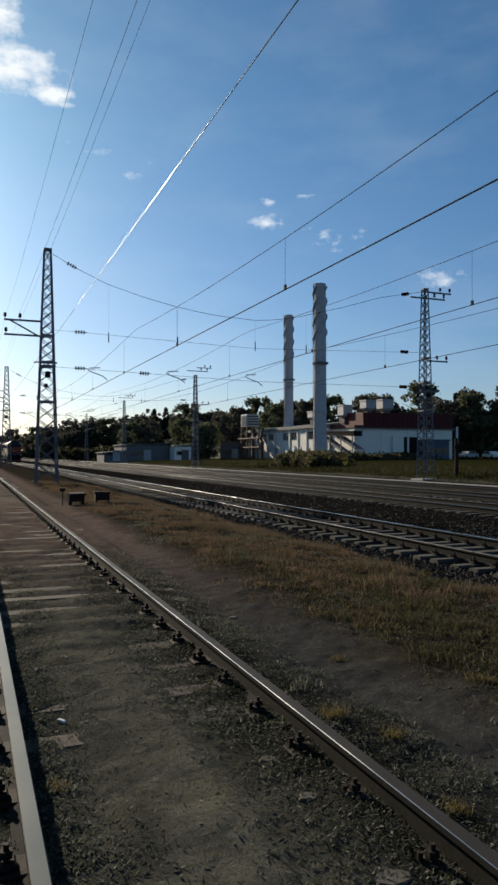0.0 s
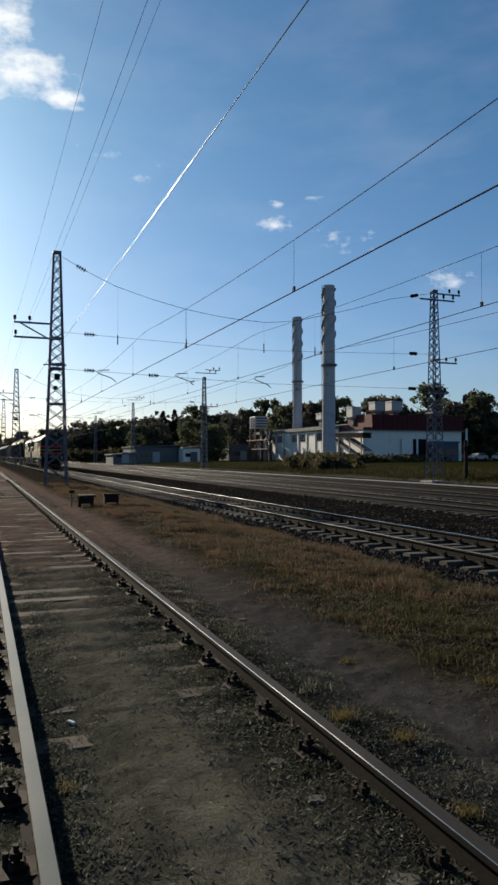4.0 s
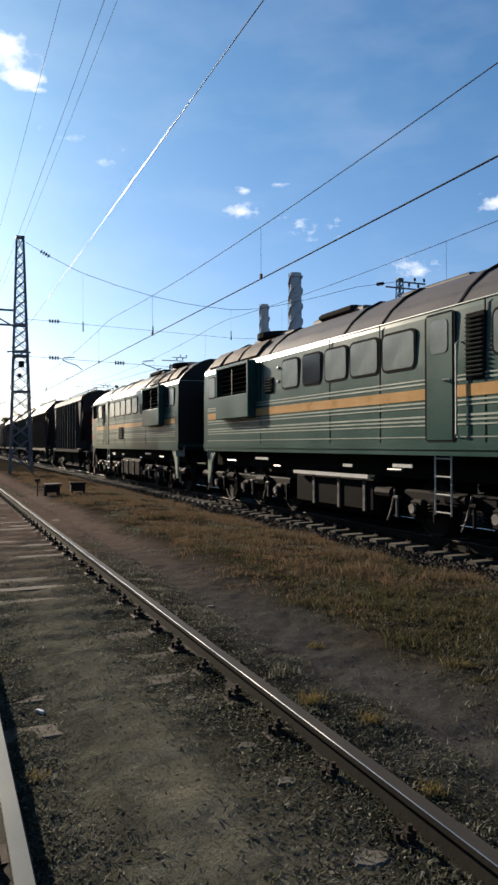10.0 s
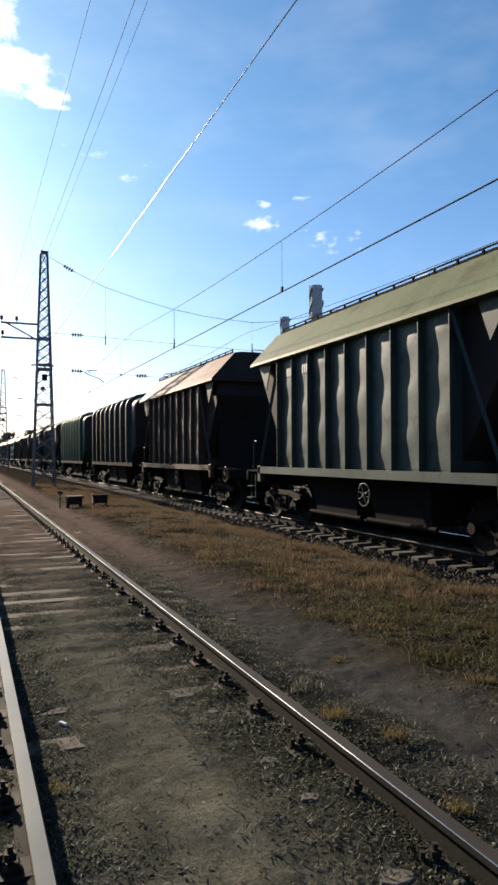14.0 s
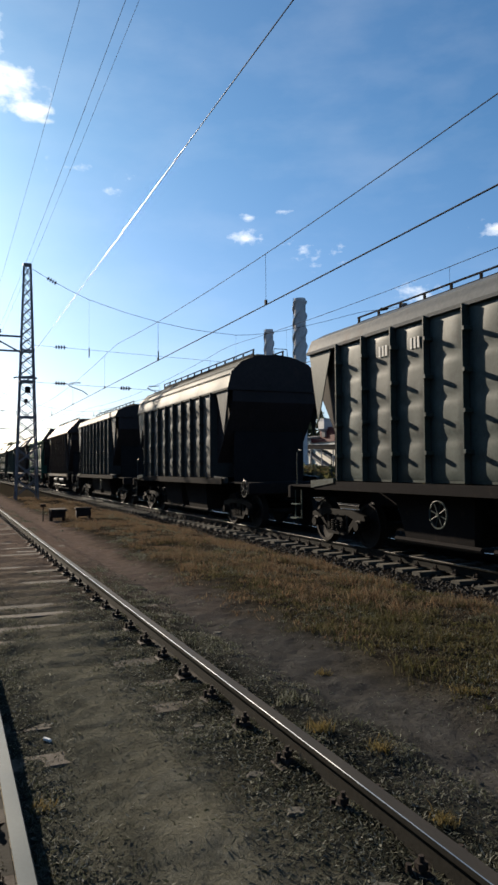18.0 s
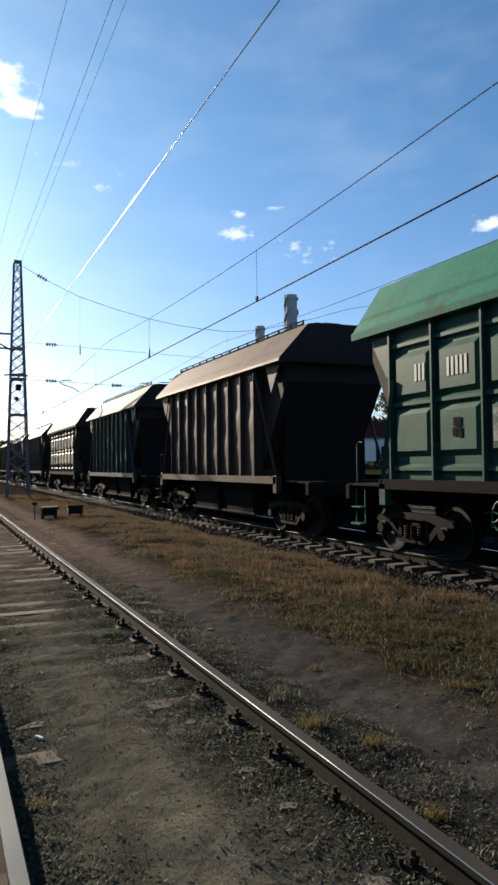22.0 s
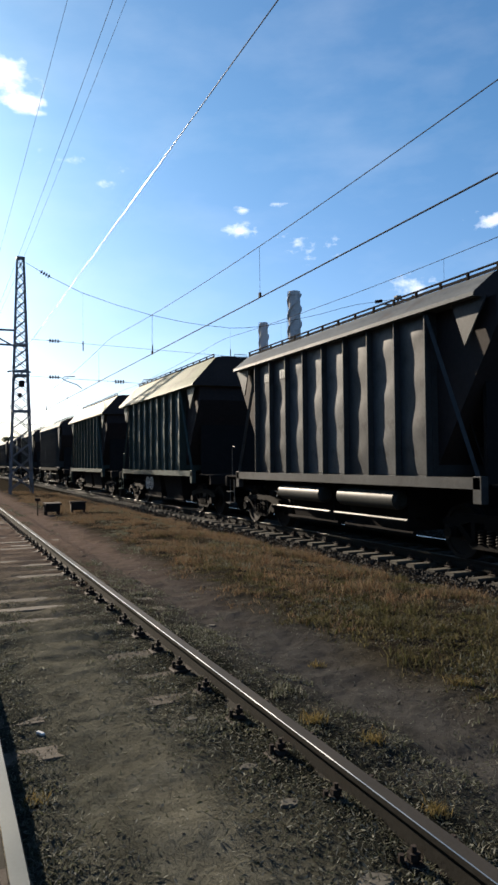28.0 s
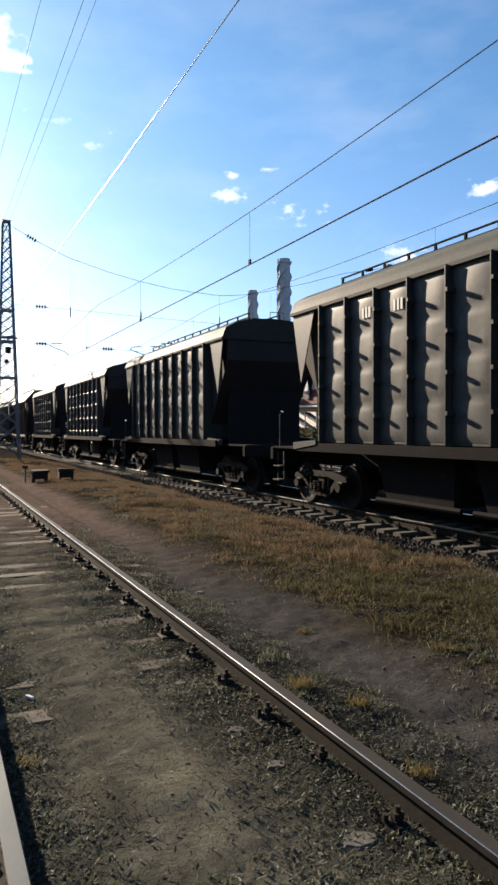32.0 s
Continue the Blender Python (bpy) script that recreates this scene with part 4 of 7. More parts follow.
def wave_depth(u, z, edge, variant):
    """How far a bulged and rippled side sheet stands out, u across the bay from 0 to 1."""
    r = random.Random(variant)
    a, b, c, d = (r.uniform(0, 6.28) for _ in range(4))
    bulge = max(0.0, math.sin(math.pi * min(1.0, max(0.0, u)))) ** 0.7 * edge
    return max(0.004, 0.004 + bulge * (0.014 + 0.009 * math.sin(z * 3.1 + a) + 0.006 * math.sin(z * 7.3 + b + u) + 0.004 * math.sin(z * 15 + c) * math.sin(u * 5 + d)))


def wavy_sheet(width, z0, z1, variant):
    """A thin side sheet between two ribs, bulged and rippled by years of load."""
    rows, cols = 22, 6
    v = []
    for i in range(rows + 1):
        z = z0 + (z1 - z0) * i / rows
        for j in range(cols + 1):
            v.append((-wave_depth(j / cols, z, min(1.0, i / 2, (rows - i) / 2), variant), (j / cols - 0.5) * width, z))
    n = cols + 1
    return Shape().add(v, [(i * n + j, i * n + j + 1, (i + 1) * n + j + 1, (i + 1) * n + j) for i in range(rows) for j in range(cols)])


def painted_stroke(width, y0, y1, z0, z1, variant):
    """A painted stroke that lies on a wavy sheet."""
    v = []
    for i in range(13):
        t = i / 12
        y, z = y0 + (y1 - y0) * t, z0 + (z1 - z0) * t
        for off in (-0.04, 0.04):
            v.append((-wave_depth((y + off) / width + 0.5, z, 1.0, variant) - 0.004, y + off, z))
    return Shape().add(v, [(2 * i, 2 * i + 1, 2 * i + 3, 2 * i + 2) for i in range(12)])


def pillow_sheet(width, z0, z1, tiers, variant):
    """A side sheet pressed into one pillow a tier, with a narrow valley between them."""
    r = random.Random(variant)
    a, b = r.uniform(0, 6.28), r.uniform(0, 6.28)
    rows, cols = tiers * 8, 8
    v = []
    for i in range(rows + 1):
        t = i / 8
        tier = abs(math.sin(math.pi * t)) ** 0.28
        z = z0 + (z1 - z0) * i / rows
        for j in range(cols + 1):
            u = j / cols
            x = 0.004 + math.sin(math.pi * u) ** 0.4 * tier * (0.020 + 0.004 * math.sin(z * 5 + a) + 0.004 * math.sin(u * 7 + z * 3 + b))
            v.append((-x, (u - 0.5) * width, z))
    n = cols + 1
    return Shape().add(v, [(i * n + j, i * n + j + 1, (i + 1) * n + j + 1, (i + 1) * n + j) for i in range(rows) for j in range(cols)])


def shade_plates(w, y, z, key):
    """Dark plate walls added under the sloping ends, to fill in the shade there."""
    for k in (-1, 1):
        part("end_bulkhead", lambda: Shape().box(-1.15, 1.15, -0.04, 0.04, 1.3, z), "under", w, "", key, pose(0, k * y, 0))


def number_marks(w, spans, z, h, out):
    """Faded painted figures, as plain bars of their size. spans: (y of the first, count)."""
    for y, n in spans:
        for j in range(n):
            part("number_bar", lambda: Shape().box(-0.005, 0.0, -0.03, 0.03, 0, h), "letter", w, "faded white painted bar", ("nbar", h), pose(-HW - out, y - 0.105 * j, z))


def railing(half):
    """A low walkway railing: rail, kicking strip and stubby posts."""
    s = Shape().tube([(0, -half, 0.14), (0, half, 0.14)], 0.02, 5).box(-0.01, 0.01, -half, half, 0.03, 0.08)
    for j in range(15):
        y = -half + 0.05 + j * (2 * half - 0.1) / 14
        s.box(-0.02, 0.02, y - 0.02, y + 0.02, 0.0, 0.14)
    return s


def mansard_wagon(m, label, body, roof, seed, low=False, tanks=False, lettered=False):
    """Mineral hopper wagon: sloping ends, tall ribs, steep roof sides and raking struts."""
    w = thing("hopper_wagon", m, label, "freight wagon", "wagons of the train")
    underframe(w, 6.85, 4.85, body, seed, tanks, "p_" + body)
    shade_plates(w, 4.45, 2.95, "mbulk")
    hopper_body(w, 5.0, 3.45, 1.43, 4.22, 3.75, 3.57, body, "mbody")
    top = 4.62 if low else 5.14
    tx = 1.25 if low else 0.88
    hl = 4.85 if low else 5.22
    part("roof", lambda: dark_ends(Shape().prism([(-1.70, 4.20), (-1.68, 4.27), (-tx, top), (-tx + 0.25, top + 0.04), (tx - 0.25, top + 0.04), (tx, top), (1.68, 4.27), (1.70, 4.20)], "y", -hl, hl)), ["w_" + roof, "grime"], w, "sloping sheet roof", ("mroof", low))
    for k in (-1, 1):
        part("edge_railing", lambda: railing(4.9), "under", w, "dark walkway railing", "mrailing", pose(k * (tx - 0.06), 0, top))
    ys = [-3.55 + 7.1 * j / 8 for j in range(9)]
    ribs(w, ys, 1.43, 4.22, "p_" + body, 0.128, 0.03)
    for j in range(8 if seed < 30 else 0):
        kind = (j * 3 + seed) % 5
        part("bay_sheet", lambda: wavy_sheet(0.84, 1.46, 4.18, kind), "q_" + body, w, "", ("mbay", kind), pose(-HW, (ys[j] + ys[j + 1]) / 2, 0), True)
    for k in (-1, 1):
        for e in (-1, 1):
            part("strut", lambda: Shape().tube([(0, -3.55, 4.15), (0, -4.78, 1.40)], 0.045, 4), "p_" + body, w, "", "mstrut", pose(k * (HW + 0.08), 0, 0, 0, 0, 0 if e < 0 else 180))
            part("gusset", lambda: Shape().prism([(-4.95, 4.20), (-4.15, 4.20), (-4.45, 3.5)], "x", -0.015, 0.015), "p_" + body, w, "", "mgusset", pose(k * (HW + 0.02), 0, 0, 0, 0, 0 if e < 0 else 180))
            part("sill_foot", lambda: Shape().box(-0.02, 0.12, -0.1, 0.1, 1.02, 1.45, 0.01), "p_" + body, w, "", "mfoot", pose(k * (HW + 0.06) - 0.05, e * 4.78, 0))
            part("end_ladder", lambda: ladder_shape(2.3), "under", w, "", "mladder", pose(k * 0.9, e * 4.35, 1.6, 25 * e))
    walkway(w, 4.2, top, "w_" + roof, False, seed)
    if lettered:
        for y in (0.72, 0.17) if seed == 19 else ():
            part("hand_wheel", lambda: wheel_shape(0.23), "letter", w, "pale discharge hand wheel", "mwheel", pose(-1.58, y, 0.92))
        letters(w, ys, seed)
    if seed < 30:
        number_marks(w, ((ys[6] + 0.42, 3), (ys[7] + 0.42, 3)), 3.72, 0.2, 0.034)
    return w


def arc_roof(edge, z0, z1, flat):
    pts = [(-edge - 0.015, z0 - 0.06), (-edge - 0.02, z0)]
    for k in range(9):
        a = math.pi * (1 - k / 8)
        pts.append((edge * math.cos(a) * (1.0 if flat > abs(math.cos(a)) else 1.0), z0 + (z1 - z0) * math.sin(a) ** 0.8))
    return pts + [(edge + 0.02, z0), (edge + 0.015, z0 - 0.06)]


def lug_shape(ys, step):
    """Small lugs on the side ridges beside each rib."""
    s = Shape()
    for y in ys[1:]:
        for j in range(4):
            z = 1.72 + j * step + 0.2
            s.box(-HW - 0.175, -HW, y - 0.12, y - 0.05, z, z + 0.075, 0.01)
    return s


def ribbed_wagon(m, label, body, roof, seed, rows=4, high=0.0, wall=4.32):
    """Grain hopper wagon: ribs, pressed horizontal ridges (rows of them) and a low arched roof with a railed walkway."""
    w = thing("hopper_wagon", m, label, "freight wagon", "wagons of the train")
    underframe(w, 7.35, 5.0, body, seed)
    hopper_body(w, 5.35, 3.7, 1.45, wall, 3.7, 4.02, body, "gbody")
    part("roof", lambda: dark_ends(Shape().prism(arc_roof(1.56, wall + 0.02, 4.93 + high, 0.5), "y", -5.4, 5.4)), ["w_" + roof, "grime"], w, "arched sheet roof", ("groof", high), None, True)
    ys = [-4.0 + 8.0 * j / 8 for j in range(9)]
    ribs(w, ys, 1.45, wall, "p_" + body, 0.125 if rows else 0.165, 0.034)
    for j in range(8 if seed < 30 and rows else 0):
        kind = (j * 3 + seed) % 5
        part("pressed_bay", lambda: pillow_sheet(0.9, 1.5, wall - 0.04, rows, kind), "q_" + body, w, "", ("gpill", wall, kind), pose(-HW, (ys[j] + ys[j + 1]) / 2, 0), True)
    shade_plates(w, 4.85, 2.85, "gbulk")
    for j in range(8 if seed < 30 and not rows else 0):
        kind = (j * 3 + seed) % 5
        part("bay_sheet", lambda: wavy_sheet(0.95, 1.48, wall - 0.03, kind), "q_" + body, w, "", ("gbay", wall, kind), pose(-HW, (ys[j] + ys[j + 1]) / 2, 0), True)
    step = (wall - 1.72) / 4
    if rows:
        part("lug_strip", lambda: lug_shape(ys, step), "p_" + body, w, "", ("glugs", wall))["kind"] = "stuff"
    if not rows:
        for y in (1.9, -0.9):
            part("hand_wheel", lambda: wheel_shape(0.26), "glint", w, "thin worn hand wheel", "gwheel2", pose(-1.58, y, 0.9))
        for z, a, b in ((0.98, -3.4, 1.7), (0.42, -3.2, 2.2)):
            part("brake_pipe", Shape().tube([(0, a, 0), (0, b, 0)], 0.02, 5), "glint", w, "worn bright pipe", None, pose(-1.5, 0, z))
    if high:
        for j in range(5):
            a = math.radians(18 + 13 * j)
            part("roof_rib", lambda: Shape().tube([(0, -5.38, 0), (0, 5.38, 0)], 0.014, 5), "w_" + roof, w, "", "groofrib", pose(-1.56 * math.cos(a), 0, wall + 0.02 + (4.91 + high - wall) * math.sin(a) ** 0.8))
    for k in (-1, 1):
        for j in range(rows if seed >= 30 else 0):
            z = 1.72 + j * step
            part("pressed_ridge", lambda: Shape().prism([(0, -0.07), (-0.04, -0.045), (-0.055, 0.0), (-0.04, 0.02), (0, 0.04)], "y", -4.0, 4.0), "p_" + body, w, "", "ridge", pose(k * HW, 0, z, 0, 0, 0 if k < 0 else 180))
        for e in (-1, 1):
            part("corner_plate", lambda: Shape().prism([(-5.34, wall - 0.02), (-4.35, wall - 0.02), (-4.95, 2.75)], "x", -0.012, 0.012), "p_" + body, w, "", ("gplate", wall), pose(k * (HW + 0.015), 0, 0, 0, 0, 0 if e < 0 else 180))
            part("sill_foot", lambda: Shape().prism([(-5.1, 1.44), (-4.1, 1.50), (-4.1, 1.40), (-5.1, 1.28)], "x", -0.02, 0.1), "p_" + body, w, "", "gfoot", pose(k * (HW + 0.05), 0, 0, 0, 0, 0 if e < 0 else 180))
            part("end_ladder", lambda: ladder_shape(2.6), "under", w, "", "gladder", pose(k * 0.9, e * 4.75, 1.5, 20 * e))
    walkway(w, 4.9, 4.92 + high, "w_" + roof, True, seed)
    if seed < 30:
        number_marks(w, ((ys[5] + 0.46, 3), (ys[6] + 0.46, 3)), wall - 0.5, 0.2, 0.034)
    return w


def panel_wagon(m, label, body, seed):
    """Hopper wagon with two tiers of pressed panels and a tall sloping roof."""
    w = thing("hopper_wagon", m, label, "freight wagon", "wagons of the train")
    underframe(w, 7.35, 5.2, body, seed)
    shade_plates(w, 5.2, 2.9, "kbulk")
    hopper_body(w, 5.7, 4.5, 1.40, 4.25, 3.7, 4.86, body, "kbody")
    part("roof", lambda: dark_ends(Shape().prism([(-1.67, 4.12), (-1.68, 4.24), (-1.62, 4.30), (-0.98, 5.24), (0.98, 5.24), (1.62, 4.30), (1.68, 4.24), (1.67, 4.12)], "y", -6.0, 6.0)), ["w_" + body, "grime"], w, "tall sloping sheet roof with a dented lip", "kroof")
    ys = [-4.75 + 9.6 * j / 8 for j in range(9)]
    ribs(w, ys, 1.40, 4.15, "p_" + body, 0.11, 0.05)
    for k in (-1, 1):
        for z in (2.25, 3.25):
            for j in range(8):
                part("pressed_panel", lambda: Shape().loft([[(0, -0.5, -0.42), (0, 0.5, -0.42), (0, 0.5, 0.42), (0, -0.5, 0.42)], [(-0.07, -0.42, -0.32), (-0.07, 0.42, -0.32), (-0.07, 0.42, 0.32), (-0.07, -0.42, 0.32)]]), "p_" + body, w, "", "kpanel", pose(k * HW, (ys[j] + ys[j + 1]) / 2, z, 0, 0, 0 if k < 0 else 180))
        for e in (-1, 1):
            part("corner_plate", lambda: Shape().prism([(-5.65, 4.2), (-4.8, 4.2), (-4.8, 3.3), (-5.05, 3.3)], "x", -0.012, 0.012), "p_" + body, w, "", "kplate", pose(k * (HW + 0.01), 0, 0, 0, 0, 0 if e < 0 else 180))
        for z in (1.62, 2.76, 3.82):
            part("pressed_ridge", lambda: Shape().prism([(0, -0.07), (-0.06, -0.03), (-0.06, 0.03), (0, 0.08)], "y", -4.75, 4.85), "p_" + body, w, "", "kridge", pose(k * HW, 0, z, 0, 0, 0 if k < 0 else 180))
        for e in (-1, 1):
            part("strut", lambda: Shape().tube([(0, -4.75, 3.2), (0, -5.15, 1.3)], 0.05, 4), "p_" + body, w, "", "kstrut", pose(k * (HW + 0.09), 0, 0, 0, 0, 0 if e < 0 else 180))
            part("sill_foot", lambda: Shape().box(-0.02, 0.12, -0.1, 0.1, 0.95, 1.35, 0.01), "p_" + body, w, "", "kfoot", pose(k * (HW + 0.06) - 0.05, e * 5.1, 0))
            part("end_ladder", lambda: ladder_shape(2.6), "under", w, "", "kladder", pose(k * 0.9, e * 4.95, 1.5, 22 * e))
    for j in range(0, 6):
        part("lettering_panel", lambda: Shape().box(-0.004, 0.0, -0.40, 0.40, -0.24, 0.26), "faded", w, "faded white painted panel", "kletter", pose(-HW - 0.072, (ys[j] + ys[j - 1]) / 2 + 1.2, 2.27))
        part("lettering_bar", lambda: Shape().box(-0.003, 0.0, -0.05, 0.05, -0.18, 0.2), "faded", w, "", "kbar", pose(-HW - 0.077, (ys[j] + ys[j - 1]) / 2 + 1.2, 2.27))
    if seed < 30:
        number_marks(w, ((ys[7] + 0.45, 3), (ys[6] + 0.8, 5)), 3.12, 0.3, 0.075)
        for y, z, a, b in ((-0.06, 2.12, 0.05, 0.16), (0.06, 2.14, 0.05, 0.14), (0.0, 2.3, 0.09, 0.14)):
            part("emblem_mark", Shape().box(-0.004, 0.0, -a, a, 0, b), "under", w, "dark emblem mark", None, pose(-HW - 0.079, ys[6] + 0.6 + y, z))
    part("emblem_panel", lambda: Shape().box(-0.004, 0.0, -0.4, 0.4, -0.3, 0.3), "faded", w, "faded white emblem panel", "kemblem", pose(-HW - 0.074, ys[0] + 0.6, 3.3))
    walkway(w, 4.6, 5.26, "w_" + body, False, seed)
    return w


def round_wagon(m, label, body, seed):
    """Hopper wagon with rounded shoulders and broad hoops."""
    w = thing("hopper_wagon", m, label, "freight wagon", "wagons of the train")
    underframe(w, 7.6, 5.9, body, seed)
    base = [(1.36, 1.40), (1.50, 1.46), (1.54, 1.60), (1.56, 4.10), (1.53, 4.30), (1.40, 4.50), (1.05, 4.68), (0.5, 4.80)]
    sec = [(-x, z) for x, z in base] + [(x, z) for x, z in base[::-1]]

    def shell():
        s = Shape()
        rings = []
        for y, lift in ((-6.2, 1), (-6.12, 0.98), (-5.0, 0), (5.0, 0), (6.12, 0.98), (6.2, 1)):
            rings.append([(x * (1 - 0.03 * (lift == 1)), y, z + lift * max(0.0, 3.2 - z) * 0.45 - lift * max(0.0, z - 4.3) * 0.25) for x, z in sec])
        s.loft(rings)
        n = len(sec)
        s.m = [0] * (5 * n) + [1, 1]
        return s
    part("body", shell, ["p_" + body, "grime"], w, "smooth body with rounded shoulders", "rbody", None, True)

    def hoop():
        s = Shape()
        out = [(x + (0.19 if x > 0 else -0.19) * min(1, abs(x) / 1.2), z + 0.13 * max(0, (z - 3.9) / 0.9)) for x, z in sec]
        rings = [[(x, -0.10, z) for x, z in sec], [(x, -0.07, z) for x, z in out], [(x, 0.07, z) for x, z in out], [(x, 0.10, z) for x, z in sec]]
        return s.loft(rings, False, 0, False)
    for j in range(8):
        part("hoop", hoop, "p_" + body, w, "", "rhoop", pose(0, -5.0 + j * 10.0 / 7, 0), True)
    for k in (-1, 1):
        for z in (2.35, 3.35):
            part("pressed_ridge", lambda: Shape().prism([(0, -0.05), (-0.05, -0.02), (-0.05, 0.02), (0, 0.06)], "y", -5.0, 5.0), "p_" + body, w, "", "rridge", pose(k * 1.545, 0, z, 0, 0, 0 if k < 0 else 180))
        for e in (-1, 1):
            part("end_ladder", lambda: ladder_shape(2.4), "p_" + body, w, "", "rladder", pose(k * 0.9, e * 5.35, 1.5, 25 * e))
    walkway(w, 4.6, 4.80, "w_" + body, False, seed)
    return w


# ---- locomotive: two like sections, back to back ----
def plan(front, inset, rear=7.85):
    """A plan outline: rounded nose at -y, flat back."""
    hw = 1.475 - inset
    nose = [(-hw, -6.6 + front), (-hw + 0.015, -7.4 + front), (-hw + 0.05, -7.9 + front), (-hw + 0.17, -8.12 + front), (-hw * 0.5, -8.22 + front)]
    right = [(-x, y) for x, y in nose[::-1]]
    return nose + right + [(hw, rear), (-hw, rear)]


LEVELS = [(1.30, 0.05, 0.0), (1.66, 0.0, 0.0), (3.05, 0.0, 0.0), (3.85, 0.12, 0.02), (3.96, 0.15, 0.06), (4.23, 0.26, 0.28), (4.48, 0.40, 0.58), (4.68, 0.70, 0.95), (4.76, 1.2, 1.22)]


def level(z):
    zs = [l[0] for l in LEVELS]
    return float(np.interp(z, zs, [l[1] for l in LEVELS])), float(np.interp(z, zs, [l[2] for l in LEVELS]))


def engine_shell(z0, z1, grow=0.0, caps=True):
    s = Shape()
    zs = sorted({z0, z1, *[l[0] for l in LEVELS if z0 < l[0] < z1]})
    rings = []
    for z in zs:
        f, i = level(z)
        rings.append([(x, y, z) for x, y in plan(f - grow, i - grow, 7.85 + grow)])
    return s.loft(rings, caps)


def round_rect(a, b, r):
    """A rectangle of half sizes a, b with rounded corners."""
    out = []
    for sx, sy, t0 in ((1, 1, 0), (-1, 1, 90), (-1, -1, 180), (1, -1, 270)):
        for d in (0, 30, 60, 90):
            t = math.radians(t0 + d)
            out.append((sx * (a - r) + r * math.cos(t), sy * (b - r) + r * math.sin(t)))
    return out


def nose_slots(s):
    """The rounded front and the flat back take the second material, darkened for shade."""
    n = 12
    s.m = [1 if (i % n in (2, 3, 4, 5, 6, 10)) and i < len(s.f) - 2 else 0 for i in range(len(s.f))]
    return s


def engine_bogie(e, y):
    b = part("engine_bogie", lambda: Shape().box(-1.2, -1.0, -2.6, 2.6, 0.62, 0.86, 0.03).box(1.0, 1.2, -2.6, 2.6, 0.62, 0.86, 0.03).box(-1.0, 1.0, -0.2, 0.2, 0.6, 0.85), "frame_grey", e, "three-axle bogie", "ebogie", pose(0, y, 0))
    for j, a in enumerate((-2.1, 0.0, 2.1)):
        w = part("wheelset", lambda: wheelset_shape(0.525), "wheel", b, "", "ewheel", pose(0, a, 0.525), True)
        SPINNERS["engine"].setdefault(a, []).append(w)
        for k in (-1, 1):
            part("axle_box", lambda: Shape().box(-0.12, 0.14, -0.2, 0.2, -0.18, 0.18, 0.05).disc((0.16, 0, 0), (1, 0, 0), 0.13, 0.06, 12), "frame_grey", b, "", "axlebox", pose(k * 1.16, a, 0.525, 0, 0, 0 if k > 0 else 180))
            part("axle_cap", lambda: Shape().disc((0, 0, 0), (1, 0, 0), 0.085, 0.05, 12), "axle_cap", b, "worn bright axle cap", "ecap", pose(k * 1.37, a, 0.545))
            for d in (-0.36, 0.36):
                part("spring", lambda: spring_shape(0.3, 0.09), "frame_grey", b, "", "espring", pose(k * 1.18, a + d, 0.36))
            part("brake_cylinder", lambda: Shape().tube([(0, -0.25, 0), (0, 0.25, 0)], 0.11, 10), "frame_grey", b, "", "ebrake", pose(k * 1.28, a + 0.95, 0.78), True)
            for d in (-0.55, 0.55):
                part("spring_hanger", lambda: Shape().tube([(0, 0, 0.34), (0, 0, 0.72)], 0.028, 6).box(-0.05, 0.05, -0.09, 0.09, 0.68, 0.74, 0.01), "glint" if (j + (d > 0)) % 2 else "frame_grey", b, "", "ehanger", pose(k * 1.31, a + d, 0))
            part("brake_lever", lambda: Shape().tube([(0, -0.1, 0.86), (0.02, 0.04, 0.5), (0, 0.16, 0.26)], 0.022, 5), "glint", b, "worn bright brake lever", "elever", pose(k * 1.33, a + 0.68, 0))
            part("sand_pipe", lambda: Shape().tube([(0, 0, 1.1), (0.02, 0.1, 0.6), (0, 0.25, 0.12)], 0.02, 5), "frame_grey", b, "", "sandpipe", pose(k * 1.0, a - 0.75, 0))


